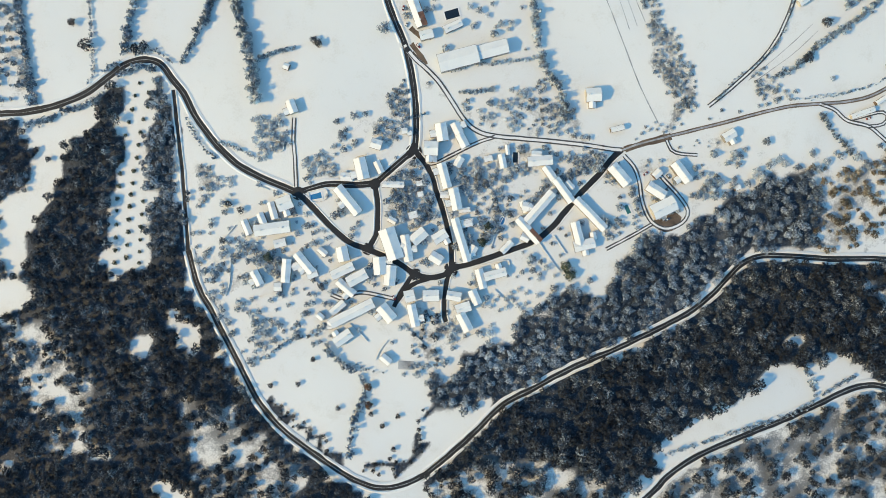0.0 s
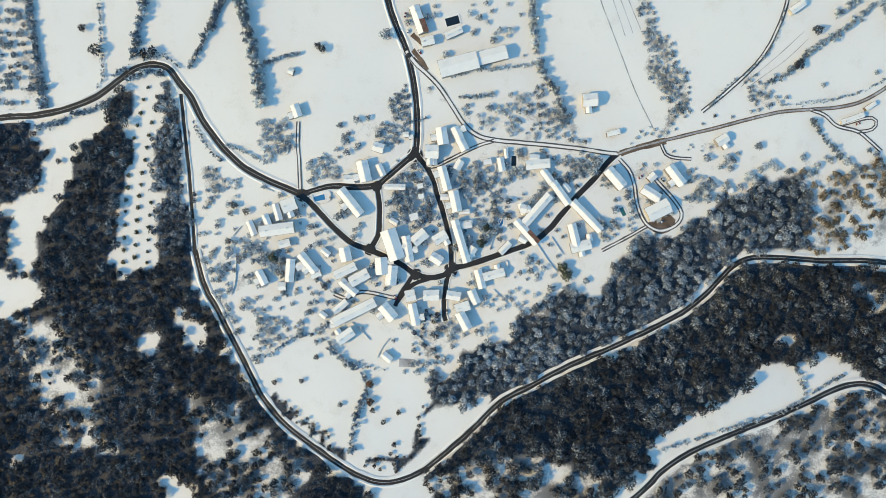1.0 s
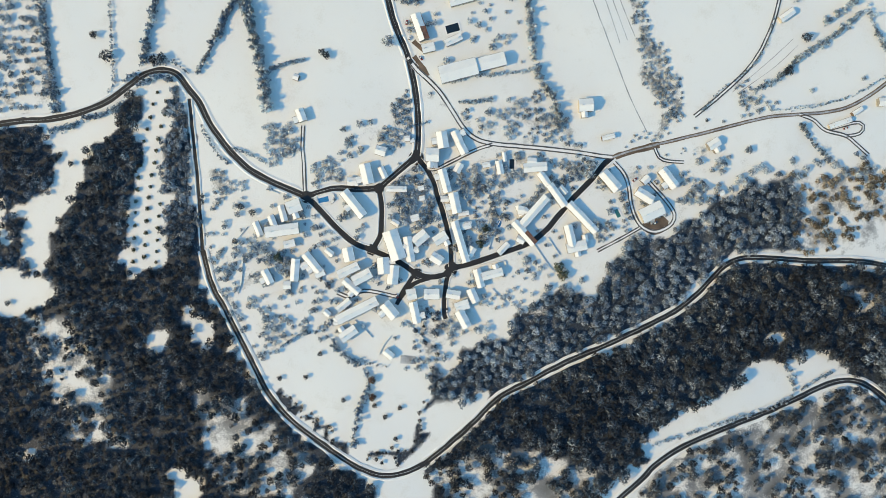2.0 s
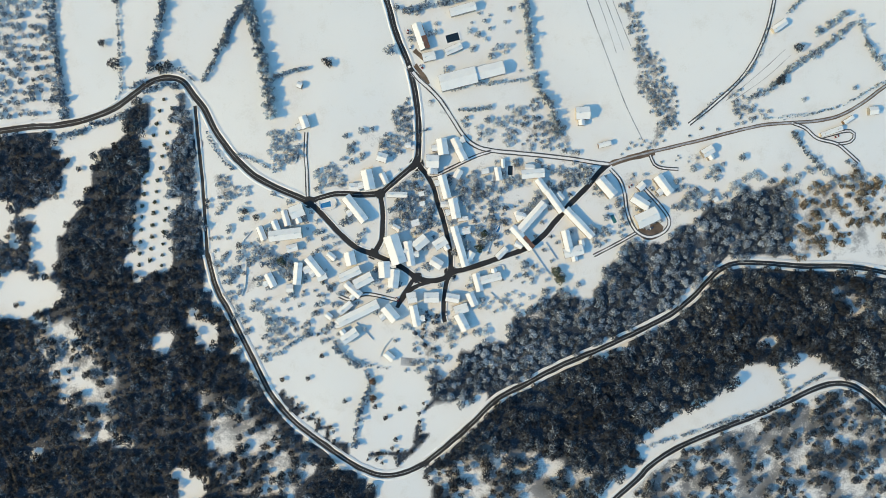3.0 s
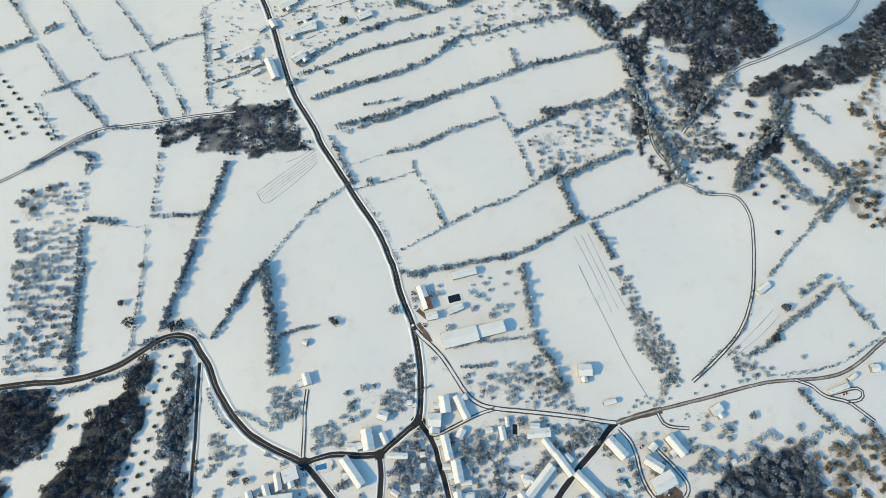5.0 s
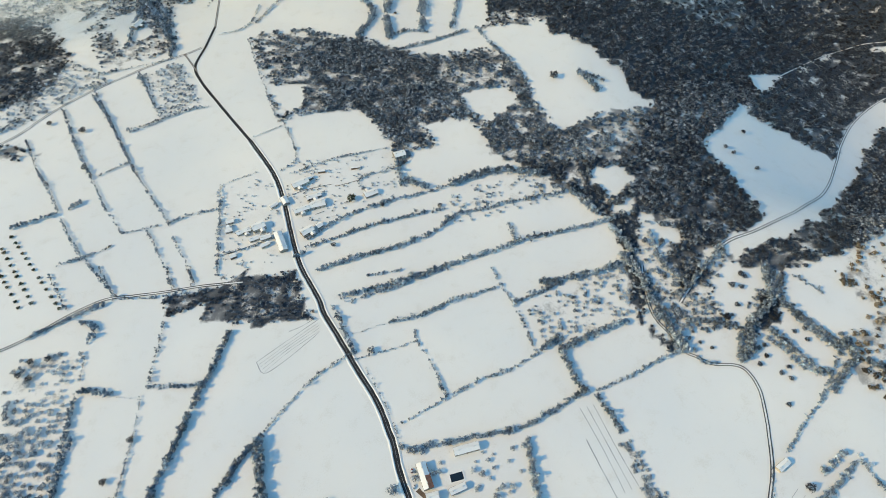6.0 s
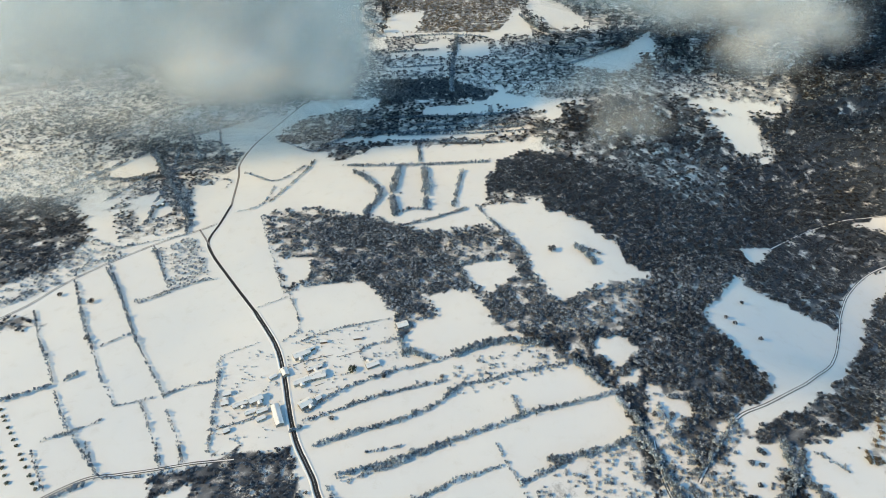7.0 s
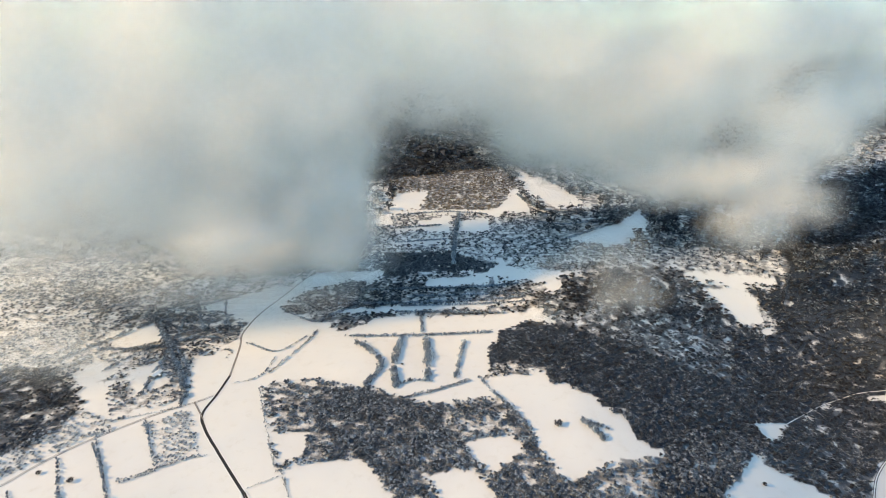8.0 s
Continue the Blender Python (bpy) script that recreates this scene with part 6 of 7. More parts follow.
house(115.5, 2.9, 12, 16.6, 8.0, 4)
house(144.9, 59.5, -50, 19.3, 9.0, 5)
house(180.8, 32.3, 25, 19.7, 12.0, 5)
house(175.0, 46.4, -33, 15.7, 8.0, 4)
house(176.4, 60.2, 44, 7.1, 6.0, 3)
house(195.8, 61.4, -54, 18.8, 8.0, 5)
house(235.7, 90.7, 30, 10.0, 7.0, 4)
house(347.2, 108.0, 19, 19.4, 3.6, 2.8)
house(362.3, 118.2, 32, 9.5, 3.4, 2.8)
house(384.4, 126.1, 4, 7.1, 6.5, 3.5)
house(144.3, 97.7, 13, 10.9, 4.0, 3)
house(125.0, 125.4, 2, 11.6, 10.5, 5)
house(300.3, 201.7, 34, 13.5, 5.5, 3)
house(-121.4, 119.1, -70, 10.2, 7.0, 4)
house(-125.7, 152.4, -21, 4.3, 5.0, 3)
house(-10.9, 176.2, 14, 10.4, 7.0, 4)
house(10.9, 183.1, 24, 14.9, 5.5, 3)
house(19.4, 218.3, 15, 23.0, 7.0, 4)
house(-25.9, 96.4, 16, 3.7, 3.5, 2.4)
house(242.7, 48.1, 20, 4.3, 4.0, 2.6)
house(70.0, 15.4, -49, 25.7, 6.5, 5, bare=1)
house(-18.0, 194.1, -71, 23.0, 8.5, 4.5, bare=1)
barn(14.8, 155.8, 14, 32.3, 14.0, 5.5, slope=0.28)
barn(42.8, 163.2, 14, 24.9, 11.0, 5, slope=0.28)
house(-180.1, 559.6, 32, 20.9, 10.0, 4)
house(-172.2, 514.4, 26, 18.6, 8.0, 4.5)
house(-153.9, 522.6, 17, 18.9, 9.0, 4)
house(-160.7, 479.8, 40, 14.7, 10.0, 5)
house(-189.4, 464.5, -66, 29.6, 9.0, 4)
house(-219.8, 488.2, 31, 15.3, 11.0, 5)
house(-236.3, 482.7, 29, 17.6, 7.0, 3)
house(-221.0, 470.9, 26, 13.3, 6.0, 3)
house(-256.3, 488.1, 26, 4.0, 6.0, 3)
house(-89.8, 541.1, 28, 16.2, 9.0, 3)
house(-56.7, 610.2, 22, 14.5, 10.0, 5)
house(-112.8, 586.8, 10, 11.1, 3.0, 2.5)
house(-160.4, 537.0, 25, 18.2, 6.0, 3)
house(-168.9, 569.1, 43, 6.1, 5.0, 3)
house(-207.8, 522.7, 43, 9.6, 5.0, 3)
house(-207.3, 460.7, 34, 10.3, 5.0, 3)
house(-501.6, 929.8, 73, 21.6, 11.0, 5)

# pools and yards
pool(60.7, 75.6, 88, 8.5, 4.2, "dark")
pool(10.3, 194.1, 15, 11.5, 7, "dark")
pool(49.2, 23.8, 75, 6.5, 3.6, "oval")
pool(152.2, 31.6, 115, 7.5, 3.4, "green")
pool(-103.7, 46.7, 10, 9, 5.5, "blue")
slab(-31.8, -94.1, -3, 13, 7)
car(-17.7, 168.1, -48, 3)
car(-29.5, 199.5, 80, 3)
car(-27.1, 185.8, 70, 0)
car(186.3, 58.1, -50, 1)
car(-40.9, -38.3, -60, 3)
car(185.1, 22.8, 30, 2)
car(-7.2, -37.6, 90, 1)
car(353.3, 104.0, 20, 3)
car(-47.4, -30.7, 10, 0)
car(2.7, -51.2, 85, 1)
car(167.6, 60.7, 40, 3)
yard([(-23.2, 170.6), (-18.2, 163.0), (-11.7, 152.9), (-18.3, 158.0), (-23.3, 163.1)], 2.0)
yard([(-24.1, 183.3), (-20.6, 179.7), (-14.6, 175.6)], 2.4)
yard([(173.9, 21.4), (185.1, 17.2), (192.7, 22.7), (185.1, 25.3)], 4.5)
yard([(151.0, 80.5), (160.2, 84.0), (175.4, 87.9), (189.5, 91.8)], 2.6)

# single trees and bushes
tree(-290.7, 173.0, 7, "bare")
tree(-242.6, 171.0, 5.5, "bare")
tree(-250.2, 169.1, 5.5, "bare")
tree(-45.8, 182.4, 6.5, "frost")
tree(-103.3, 173.8, 4, "bare")
tree(301.2, 153.1, 5.5, "bare")
tree(317.5, 182.2, 5.5, "bare")
tree(100.2, -14.4, 6, "dark")
tree(103.7, -21.9, 6, "dark")
tree(129.8, 73.6, 6.5, "frost")
tree(127.2, 66.1, 6.5, "frost")
tree(-175.3, 40.8, 4, "bare")
tree(-180.6, 10.6, 4, "bare")
tree(-165.3, 35.6, 4, "bare")
tree(-120.8, -108.0, 2.6, "bare")
tree(-143.5, -108.9, 2.6, "bare")
tree(-88.3, -128.3, 2.6, "bare")
tree(-108.1, -88.0, 2.6, "bare")
tree(-63.0, -110.9, 4.5, "rust")
tree(-63.2, -126.0, 4.5, "rust")
tree(-39.1, -135.7, 2.6, "bare")
tree(-52.2, -143.6, 2.6, "bare")
tree(-43.3, -162.7, 2.6, "bare")
tree(-61.2, -133.5, 2.6, "bare")
tree(32.4, 6.3, 5, "dark")
tree(37.5, 18.9, 5, "dark")
tree(266.7, 85.3, 4.5, "frost")
tree(223.4, 75.5, 4.5, "frost")
tree(228.5, 52.8, 4.5, "frost")
tree(223.4, 42.7, 4.5, "frost")
tree(368.2, 146.6, 2.5, "frost")
tree(322.5, 136.4, 2.5, "frost")
tree(-385.0, -41.3, 3, "bare")
tree(-335.1, 87.8, 3, "bare")
tree(-325.0, 80.1, 3, "bare")
tree(-312.2, 81.5, 3, "bare")
tree(-390.9, 20.0, 3, "bare")
tree(-323.9, 14.3, 3, "bare")
tree(-142.8, -3.3, 5.5, "dark")
tree(-302.4, 192.2, 4.5, "bare")
tree(-290.1, 230.2, 4.5, "bare")
tree(-99.2, 171.1, 4.5, "bare")
tree(324.8, 395.3, 4, "bare")
tree(332.6, 408.8, 4, "bare")
tree(312.8, 372.1, 4, "bare")
tree(299.5, 359.1, 4, "bare")
tree(341.3, 298.5, 3, "bare")
tree(361.9, 339.2, 3, "bare")
tree(373.8, 342.3, 3, "bare")
tree(339.3, 286.2, 3, "bare")
tree(325.6, 323.6, 3, "bare")
tree(323.7, 311.1, 3, "bare")
tree(332.0, 292.4, 3, "bare")
tree(326.9, 259.2, 3, "bare")
tree(314.0, 301.8, 3, "bare")
tree(371.6, 329.5, 3, "bare")
tree(390.8, 342.1, 3, "bare")
tree(319.5, 320.5, 3, "bare")
tree(261.3, 327.3, 2.5, "bare")
tree(271.8, 320.9, 2.5, "bare")
tree(257.2, 340.1, 2.5, "bare")
tree(-35.8, 415.6, 5, "frost")
tree(-74.4, 320.8, 5, "frost")
tree(-410.8, 292.6, 4.5, "bare")
tree(-422.5, 295.8, 4.5, "bare")
tree(-400.5, 314.2, 4.5, "bare")
tree(-416.9, 311.2, 4.5, "bare")
tree(-546, 680, 5, "bare")
tree(-465, 591, 5, "bare")
tree(442.3, 633.8, 4.5, "bare")
tree(403.4, 665.9, 4.5, "bare")
tree(412.8, 656.4, 4.5, "bare")
tree(449.9, 714.7, 4.5, "bare")
tree(233.4, 460.9, 5, "bare")
tree(252.9, 460.8, 5, "bare")
tree(314.6, 397.7, 5, "bare")
tree(329.1, 412.3, 5, "bare")
tree(296.7, 356.2, 5, "bare")
tree(298.4, 460.5, 5, "bare")
tree(-74, 522, 4, "bare")
tree(-128.2, 460.3, 4, "bare")
tree(-4, 521, 4, "bare")
tree(-113, 532, 7, "dark")
tree(-78, 961, 3, "bare")
tree(-161.0, 481.8, 3, "bare")
tree(166, 779, 9, "bare")
tree(-108, 803, 6, "bare")
tree(-494, 664, 6, "bare")
tree(-420.3, 268.3, 2.2, "frost")
tree(-412.3, 268.6, 2.6, "frost")
tree(-400.7, 265.3, 3.0, "frost")
tree(-393.7, 265.2, 2.6, "frost")
tree(-385.6, 264.5, 2.6, "frost")
tree(-375.6, 267.6, 3.0, "frost")
tree(-366.2, 264.3, 2.6, "frost")
tree(-418.5, 256.3, 3.0, "frost")
tree(-409.8, 257.9, 3.0, "frost")
tree(-399.4, 258.9, 3.0, "frost")
tree(-390.1, 255.2, 2.6, "frost")
tree(-383.7, 257.6, 2.2, "frost")
tree(-375.2, 255.3, 2.2, "frost")
tree(-366.1, 254.5, 3.0, "frost")
tree(-408.0, 247.4, 3.0, "frost")
tree(-398.9, 248.4, 3.0, "frost")
tree(-383.3, 249.0, 3.0, "frost")
tree(-372.9, 248.2, 2.2, "frost")
tree(-365.8, 249.1, 2.2, "frost")
tree(-411.6, 235.2, 2.6, "frost")
tree(-387.6, 236.0, 2.2, "frost")
tree(-378.7, 238.3, 3.0, "frost")
tree(-370.0, 238.2, 2.2, "frost")
tree(-363.4, 238.1, 2.6, "frost")
tree(-411.3, 227.7, 2.2, "frost")
tree(-404.9, 229.4, 3.0, "frost")
tree(-394.6, 229.1, 2.6, "frost")
tree(-386.4, 228.5, 3.0, "frost")
tree(-378.6, 225.6, 2.2, "frost")
tree(-370.2, 229.0, 2.2, "frost")
tree(-362.6, 228.2, 2.6, "frost")
tree(-408.5, 217.6, 2.6, "frost")
tree(-402.2, 217.6, 2.6, "frost")
tree(-392.1, 219.5, 2.6, "frost")
tree(-384.3, 215.9, 3.0, "frost")
tree(-375.8, 216.9, 2.6, "frost")
tree(-359.5, 216.4, 2.6, "frost")
tree(-407.0, 206.5, 2.6, "frost")
tree(-399.4, 207.3, 2.6, "frost")
tree(-392.0, 208.6, 2.6, "frost")
tree(-381.4, 207.6, 3.0, "frost")
tree(-375.8, 206.4, 2.2, "frost")
tree(-365.3, 207.8, 2.6, "frost")
tree(-357.3, 207.0, 2.2, "frost")
tree(-407.2, 199.5, 2.6, "frost")
tree(-398.8, 196.8, 2.2, "frost")
tree(-389.1, 196.8, 3.0, "frost")
tree(-380.8, 197.2, 2.6, "frost")
tree(-371.9, 199.1, 3.0, "frost")
tree(-364.8, 199.1, 3.0, "frost")
tree(-356.3, 201.2, 3.0, "frost")
tree(-402.9, 189.2, 2.2, "frost")
tree(-397.3, 188.3, 2.6, "frost")
tree(-388.0, 187.6, 2.6, "frost")
tree(-381.4, 190.6, 2.6, "frost")
tree(-371.6, 189.5, 2.6, "frost")
tree(-364.6, 187.7, 2.6, "frost")
tree(-353.9, 189.8, 3.0, "frost")
tree(-403.1, 176.8, 2.2, "frost")
tree(-394.4, 177.1, 2.2, "frost")
tree(-385.8, 181.2, 3.0, "frost")
tree(-379.1, 178.0, 3.0, "frost")
tree(-371.5, 180.6, 2.6, "frost")
tree(-363.0, 181.1, 2.2, "frost")
tree(-353.1, 179.6, 2.6, "frost")
tree(-392.4, 169.2, 2.6, "frost")
tree(-385.3, 168.0, 3.0, "frost")
tree(-376.9, 169.8, 3.0, "frost")
tree(-360.6, 169.8, 3.0, "frost")
tree(-351.2, 172.3, 2.2, "frost")
tree(-399.2, 159.4, 2.2, "frost")
tree(-390.2, 159.1, 2.2, "frost")
tree(-375.6, 159.5, 3.0, "frost")
tree(-357.2, 162.0, 3.0, "frost")
tree(-351.3, 159.6, 3.0, "frost")
tree(-388.2, 150.3, 2.6, "frost")
tree(-380.6, 149.7, 2.6, "frost")
tree(-372.5, 148.2, 2.6, "frost")
tree(-365.6, 152.7, 3.0, "frost")
tree(-357.1, 150.7, 2.6, "frost")
tree(-347.4, 150.9, 2.2, "frost")
tree(-394.5, 137.3, 2.6, "frost")
tree(-386.7, 140.6, 2.6, "frost")
tree(-379.0, 139.5, 3.0, "frost")
tree(-370.5, 142.1, 2.6, "frost")
tree(-364.8, 142.8, 3.0, "frost")
tree(-348.2, 141.6, 2.2, "frost")
tree(-393.5, 127.5, 2.6, "frost")
tree(-386.1, 127.7, 3.0, "frost")
tree(-376.4, 129.4, 2.2, "frost")
tree(-368.0, 130.0, 3.0, "frost")
tree(-362.9, 129.5, 2.6, "frost")
tree(-354.6, 130.2, 2.2, "frost")
tree(-508.0, 475.1, 2.8, "orchard")
tree(-498.9, 465.5, 2.8, "orchard")
tree(-493.2, 459.5, 2.4, "orchard")
tree(-484.4, 450.2, 2.4, "orchard")
tree(-477.0, 442.3, 2.4, "orchard")
tree(-469.0, 433.9, 2.4, "orchard")
tree(-461.7, 426.2, 2.4, "orchard")
tree(-451.4, 415.3, 2.4, "orchard")
tree(-445.4, 409.0, 2.4, "orchard")
tree(-436.7, 399.8, 2.4, "orchard")
tree(-427.4, 390.1, 2.8, "orchard")
tree(-419.2, 381.3, 2.8, "orchard")
tree(-413.3, 375.1, 2.4, "orchard")
tree(-511.3, 457.2, 2.4, "orchard")
tree(-506.2, 451.3, 2.8, "orchard")
tree(-498.3, 442.3, 2.8, "orchard")
tree(-490.2, 432.9, 2.4, "orchard")
tree(-482.3, 423.9, 2.4, "orchard")
tree(-476.6, 417.4, 2.8, "orchard")
tree(-467.8, 407.3, 2.8, "orchard")
tree(-461.0, 399.5, 2.8, "orchard")
tree(-453.2, 390.5, 2.4, "orchard")
tree(-445.7, 381.9, 2.8, "orchard")
tree(-523.9, 450.6, 2.4, "orchard")
tree(-517.2, 443.2, 2.8, "orchard")
tree(-508.6, 433.5, 2.8, "orchard")
tree(-501.3, 425.3, 2.4, "orchard")
tree(-494.5, 417.6, 2.8, "orchard")
tree(-487.6, 409.9, 2.4, "orchard")
tree(-481.5, 403.1, 2.4, "orchard")
tree(-473.1, 393.7, 2.4, "orchard")
tree(-464.6, 384.1, 2.4, "orchard")
tree(-457.7, 376.4, 2.4, "orchard")
tree(-247.4, 141.3, 1.77, "orchard")
tree(-251.4, 131.2, 1.89, "orchard")
tree(-239.6, 133.3, 2.34, "orchard")
tree(-254.1, 119.7, 2.17, "orchard")
tree(-241.3, 121.7, 1.78, "orchard")
tree(-257.2, 109.5, 2.05, "orchard")
tree(-245.0, 111.6, 2.08, "orchard")
tree(-260.3, 98.9, 1.83, "orchard")
tree(-247.6, 101.0, 2.29, "orchard")
tree(-262.0, 88.7, 1.79, "orchard")
tree(-249.7, 90.8, 2.01, "orchard")
tree(-263.7, 78.0, 2.11, "orchard")
tree(-251.4, 80.2, 2.04, "orchard")
tree(-265.9, 67.4, 2.17, "orchard")
tree(-254.1, 69.5, 2.29, "orchard")
tree(-266.7, 57.1, 2.47, "orchard")
tree(-255.3, 59.3, 1.93, "orchard")
tree(-268.4, 46.9, 2.22, "orchard")
tree(-257.0, 50.0, 2.26, "orchard")
tree(-247.2, 44.2, 1.93, "orchard")
tree(-269.1, 37.1, 1.70, "orchard")
tree(-258.1, 40.2, 2.48, "orchard")
tree(-248.4, 33.5, 1.94, "orchard")
tree(-269.8, 25.4, 1.95, "orchard")
tree(-259.3, 29.4, 2.41, "orchard")
tree(-249.5, 23.2, 2.17, "orchard")
tree(-270.5, 14.6, 2.08, "orchard")
tree(-260.0, 19.2, 2.32, "orchard")
tree(-250.3, 12.5, 1.72, "orchard")
tree(-271.2, 4.3, 2.27, "orchard")
tree(-261.2, 8.4, 2.00, "orchard")
tree(-251.0, 2.6, 1.77, "orchard")
tree(-271.9, -6.0, 2.23, "orchard")
tree(-261.9, -1.9, 2.45, "orchard")
tree(-251.6, -6.7, 1.87, "orchard")

# woods, planted once roads and houses have their room
for number, wood in enumerate(WOODS):
    plant_wood(*wood, number)


# ---- ground: one sheet to the horizon ----
def lines(*spans):
    out = []
    for a, b, gap in spans:
        out.extend(np.arange(a, b, gap))
    return np.array(sorted(set([*out, spans[-1][1]])))


gx = lines((-5200, -900, 215), (-900, -480, 15), (-480, 480, 8), (480, 1200, 15), (1200, 5200, 200))
gy = lines((-3000, -320, 134), (-320, 500, 8), (500, 1300, 13), (1300, 2200, 25), (2200, 6400, 100))
GX, GY = np.meshgrid(gx, gy)
flat_x, flat_y = GX.ravel(), GY.ravel()
# ground darkens under trees: fallen leaves plus shade painted into the colour
litter_shade = np.zeros(flat_x.shape)
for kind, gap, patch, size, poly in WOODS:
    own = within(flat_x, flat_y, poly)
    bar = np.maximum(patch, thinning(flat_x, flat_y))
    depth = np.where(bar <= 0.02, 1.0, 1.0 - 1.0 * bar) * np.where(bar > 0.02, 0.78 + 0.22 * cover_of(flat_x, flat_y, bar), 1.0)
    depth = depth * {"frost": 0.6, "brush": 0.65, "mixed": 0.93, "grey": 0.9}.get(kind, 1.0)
    litter_shade = np.where(own, np.maximum(litter_shade, depth), litter_shade)
litter_shade[is_cleared(flat_x, flat_y)] = 0
rows_n, cols_n = GX.shape
a = (np.arange(rows_n - 1)[:, None] * cols_n + np.arange(cols_n - 1)[None]).ravel()
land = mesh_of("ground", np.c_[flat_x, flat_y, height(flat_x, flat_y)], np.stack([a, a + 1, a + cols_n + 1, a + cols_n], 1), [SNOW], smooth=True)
layer = land.attributes.new("litter_shade", "FLOAT", "POINT")
layer.data.foreach_set("value", litter_shade.astype(np.float32))
tagged(new("ground", land), "snow-covered fields with fallen leaves and painted shade under the woods", "ground", kind="structure")


# ---- clouds ----
def cloud_material():
    """Fog drop by drop: each shell lets most light through, thinner or thicker as its density and a wispy grain say."""
    mat, nodes, links, shader = material("cloud_vapour", 1.0)
    nodes.remove(shader)
    dense = nodes.new("ShaderNodeAttribute")
    dense.attribute_name = "vapour_share"
    broad, fine = grain(nodes, links, 0.005, 3, 0.5), grain(nodes, links, 0.02, 4, 0.55)
    wisps = arith(nodes, links, "ADD", arith(nodes, links, "MULTIPLY", broad, 0.82), arith(nodes, links, "MULTIPLY", fine, 0.18))
    veil = nodes.new("ShaderNodeMapRange")
    veil.interpolation_type = "SMOOTHSTEP"
    veil.inputs["From Min"].default_value, veil.inputs["From Max"].default_value = 0.30, 0.66
    links.new(wisps, veil.inputs["Value"])
    lifted = arith(nodes, links, "ADD", veil.outputs["Result"], 0.45, True)
    alpha = arith(nodes, links, "MULTIPLY", lifted, dense.outputs["Fac"], True)
    diffuse, through_light, both, clear, out = [nodes.new("ShaderNode" + n) for n in ("BsdfDiffuse", "BsdfTranslucent", "MixShader", "BsdfTransparent", "MixShader")]
    for node in (diffuse, through_light):
        node.inputs["Color"].default_value = (1.0, 0.995, 0.985, 1)
    both.inputs["Fac"].default_value = 0.62
    links.new(diffuse.outputs["BSDF"], both.inputs[1])
    links.new(through_light.outputs["BSDF"], both.inputs[2])
    links.new(alpha, out.inputs["Fac"])
    links.new(clear.outputs["BSDF"], out.inputs[1])
    links.new(both.outputs["Shader"], out.inputs[2])
    links.new(out.outputs["Shader"], nodes["Material Output"].inputs["Surface"])
    return mat


VAPOUR = cloud_material()
BALL = bmesh.new()
bmesh.ops.create_icosphere(BALL, subdivisions=3, radius=1.0)
BALL.verts.index_update()
BALL_V = np.array([v.co[:] for v in BALL.verts])
BALL_F = np.array([[v.index for v in f.verts] for f in BALL.faces])
BALL.free()


def billow(p, seed):
    """How far a puff bulges in a direction, from two scales of smooth noise."""
    return np.array([0.62 * noise.noise((1.3 * x + seed, 1.3 * y, 1.3 * z)) + 0.34 * noise.noise((2.9 * x, 2.9 * y + seed, 2.9 * z)) for x, y, z in p])


def cloud(puffs, label, thick=1.0, shells=12):
    """A bank of overlapping puffs; each puff is a nest of thin, patchy shells, so that it fades out towards its rim."""
    base = new("cloud")
    base.location = puffs[0][:3]
    for n, (cx, cy, cz, rx, ry, rz) in enumerate(puffs):
        verts, tris, dense = [], [], []
        bulge = billow(BALL_V, n * 7.3 + cx * 0.01)
        for k in range(shells):
            deep = k / (shells - 1)
            s = 1.14 - 0.70 * deep
            own = s + 0.40 * bulge * (0.4 + 0.6 * s) + 0.14 * billow(BALL_V * 1.2, n * 3.1 + k * 11.7 + cy * 0.01)
            verts.append(BALL_V * own[:, None] * (rx, ry, rz) + (cx, cy, cz) - np.array(base.location))
            tris.append(BALL_F + k * len(BALL_V))
            torn = np.clip(0.5 + 1.6 * billow(BALL_V * 1.1, n * 5.7 + k * 23.1 + cx * 0.02) + 0.9 * deep, 0, 1)
            dense.append(np.clip(thick * (0.03 + 0.21 * deep ** 1.1) * torn * torn * (3 - 2 * torn), 0, 0.95))
        mesh = mesh_of("puff", np.concatenate(verts), np.concatenate(tris), [VAPOUR], smooth=True)
        layer = mesh.attributes.new("vapour_share", "FLOAT", "POINT")
        layer.data.foreach_set("value", np.concatenate(dense).astype(np.float32))
        puff = new("puff", mesh)
        puff.parent = base
        tagged(puff, kind="stuff")
    tagged(base, label, "cloud")


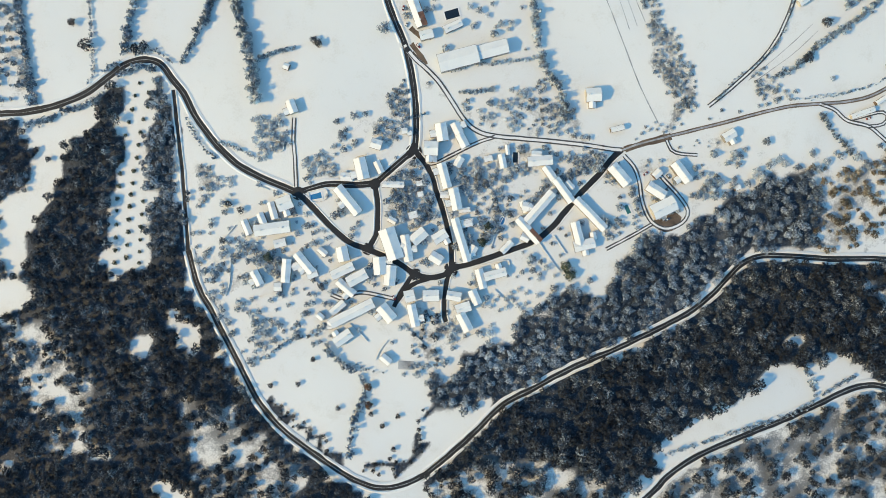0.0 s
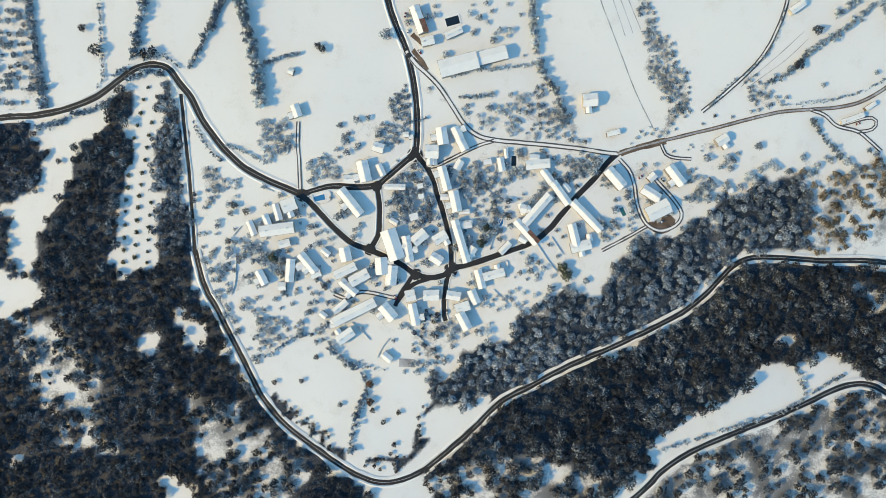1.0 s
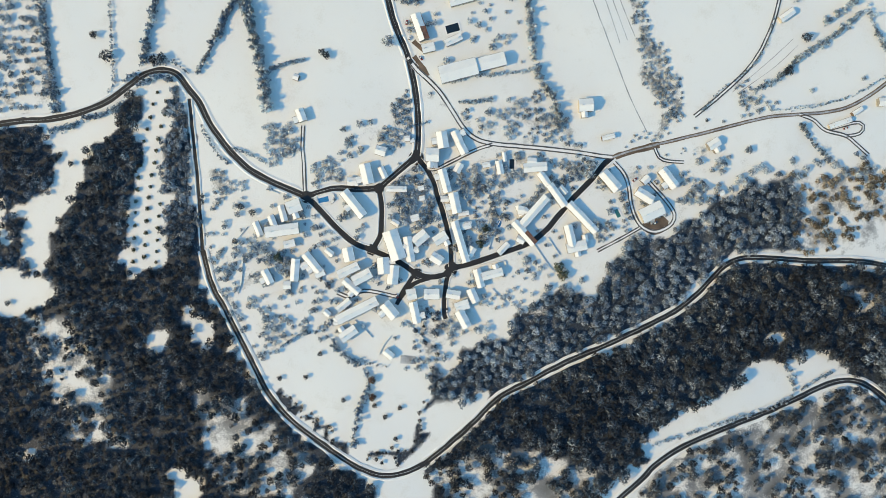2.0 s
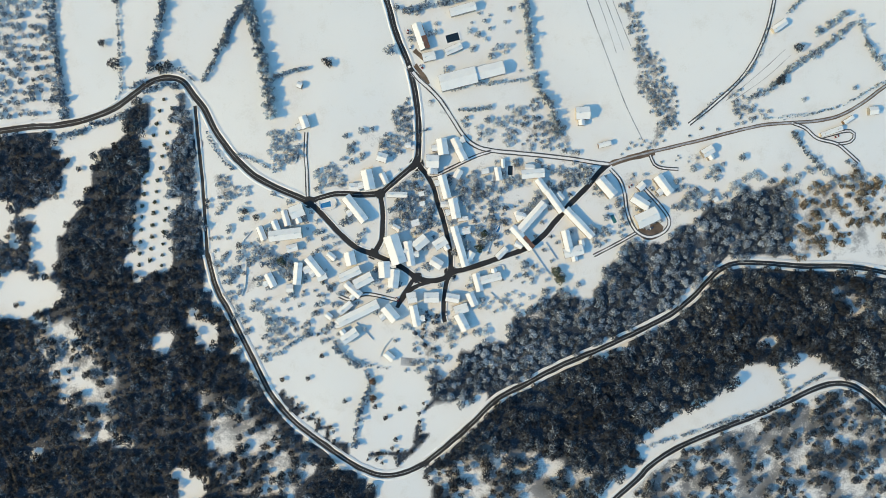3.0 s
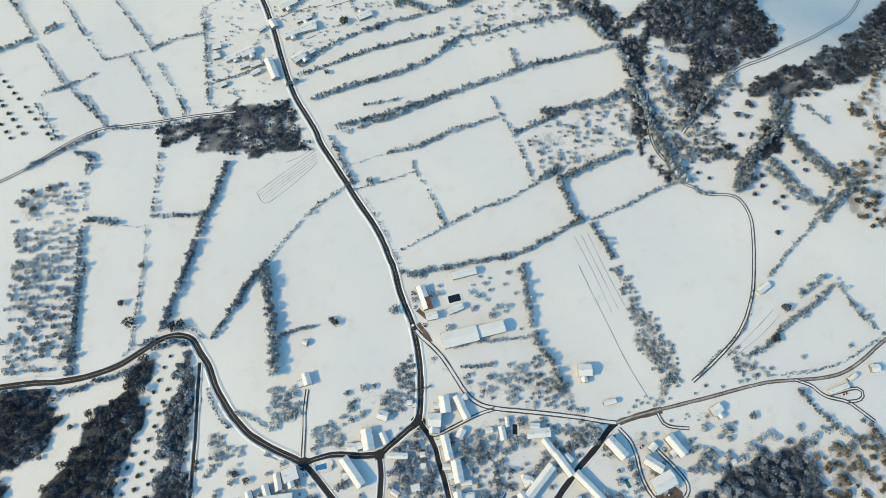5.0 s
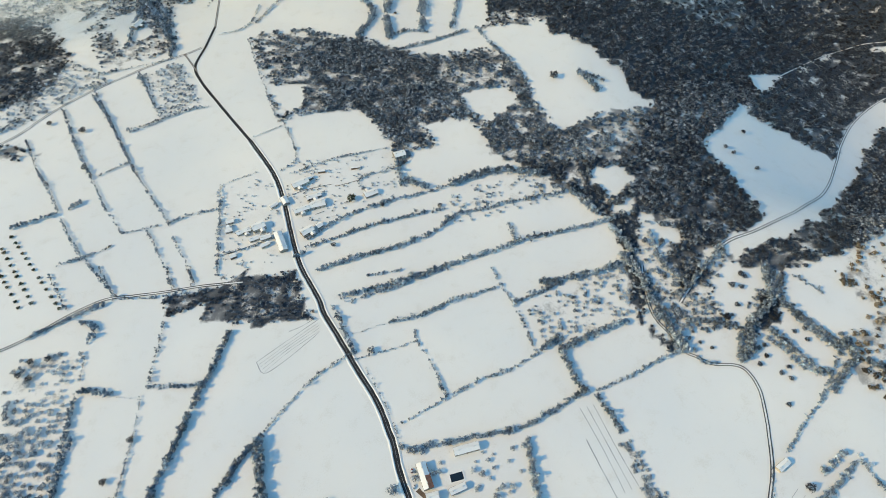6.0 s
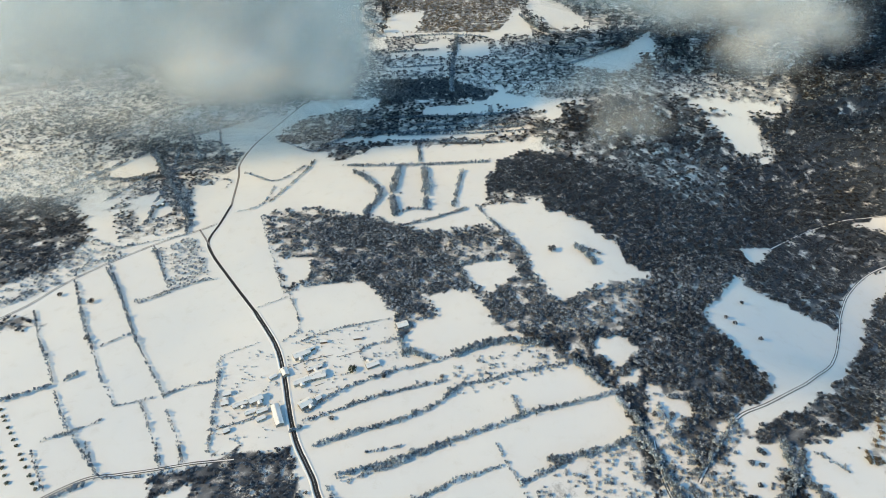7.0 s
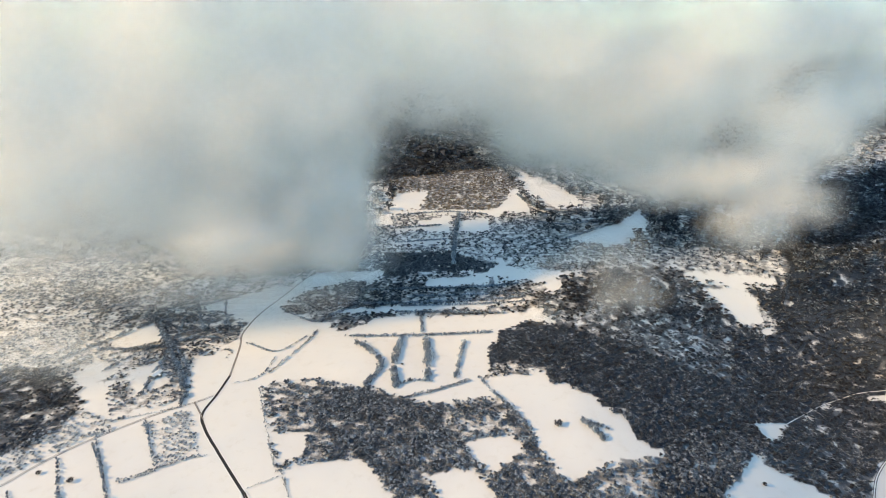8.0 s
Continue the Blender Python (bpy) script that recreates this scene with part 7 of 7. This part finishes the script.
cloud([(-787, 1200, 441, 358, 215, 271),
       (-516, 1271, 487, 340, 204, 294),
       (-362, 1273, 339, 236, 141, 224),
       (-691, 1147, 287, 304, 182, 184),
       (-457, 1226, 206, 271, 163, 130),
       (-971, 1125, 379, 259, 162, 270),
       (-277, 1379, 492, 245, 147, 245),
       (-630, 1400, 709, 389, 233, 153),
       (-1001, 1325, 652, 283, 170, 170),
       (-294, 1340, 172, 125, 75, 112),
       (-244, 1396, 278, 100, 60, 127),
       (-388, 1253, 147, 140, 84, 76),
       (-295, 1185, 192, 124, 74, 88),
       (-238, 1229, 228, 102, 61, 120),
       (-400, 1116, 180, 138, 83, 69),
       (-228, 1175, 147, 82, 49, 53)],
      "thick grey-white winter cloud bank hanging over the fields", 0.85)
cloud([(-8, 1612, 548, 368, 221, 212),
       (284, 1641, 476, 380, 228, 248),
       (518, 1655, 358, 377, 226, 226),
       (700, 1695, 470, 347, 208, 241),
       (322, 1644, 331, 241, 145, 136),
       (955, 1636, 297, 196, 118, 136),
       (793, 1547, 195, 175, 105, 102),
       (592, 1600, 200, 211, 127, 91),
       (1144, 1774, 386, 192, 115, 112),
       (1180, 1906, 615, 330, 198, 132),
       (1136, 1931, 535, 221, 132, 102),
       (1344, 1858, 474, 198, 119, 132),
       (-34, 1681, 748, 424, 255, 184),
       (597, 1788, 742, 483, 290, 196)],
      "bright white cloud bank drifting over the far valley", 0.9)
cloud([(354, 1105, 149, 65, 38, 76),
       (297, 1036, 103, 37, 36, 73),
       (359, 1394, 52, 85, 51, 64),
       (257, 1352, 25, 75, 45, 55),
       (197, 1121, -21, 41, 29, 83),
       (412, 1202, 30, 76, 46, 57)],
      "thin torn wisp of fog over a wooded slope", 0.2, 8)
cloud([(665, 1269, 159, 110, 55, 74),
       (805, 1334, 191, 102, 51, 76)],
      "thin torn wisp of fog below the cloud bank", 0.5, 8)
cloud([(-692, 1094, 133, 282, 141, 76),
       (-417, 1133, 91, 249, 124, 68),
       (-198, 1207, 148, 106, 53, 106),
       (-688, 910, 63, 160, 80, 66)],
      "low hazy fog spreading over distant fields", 0.3, 8)
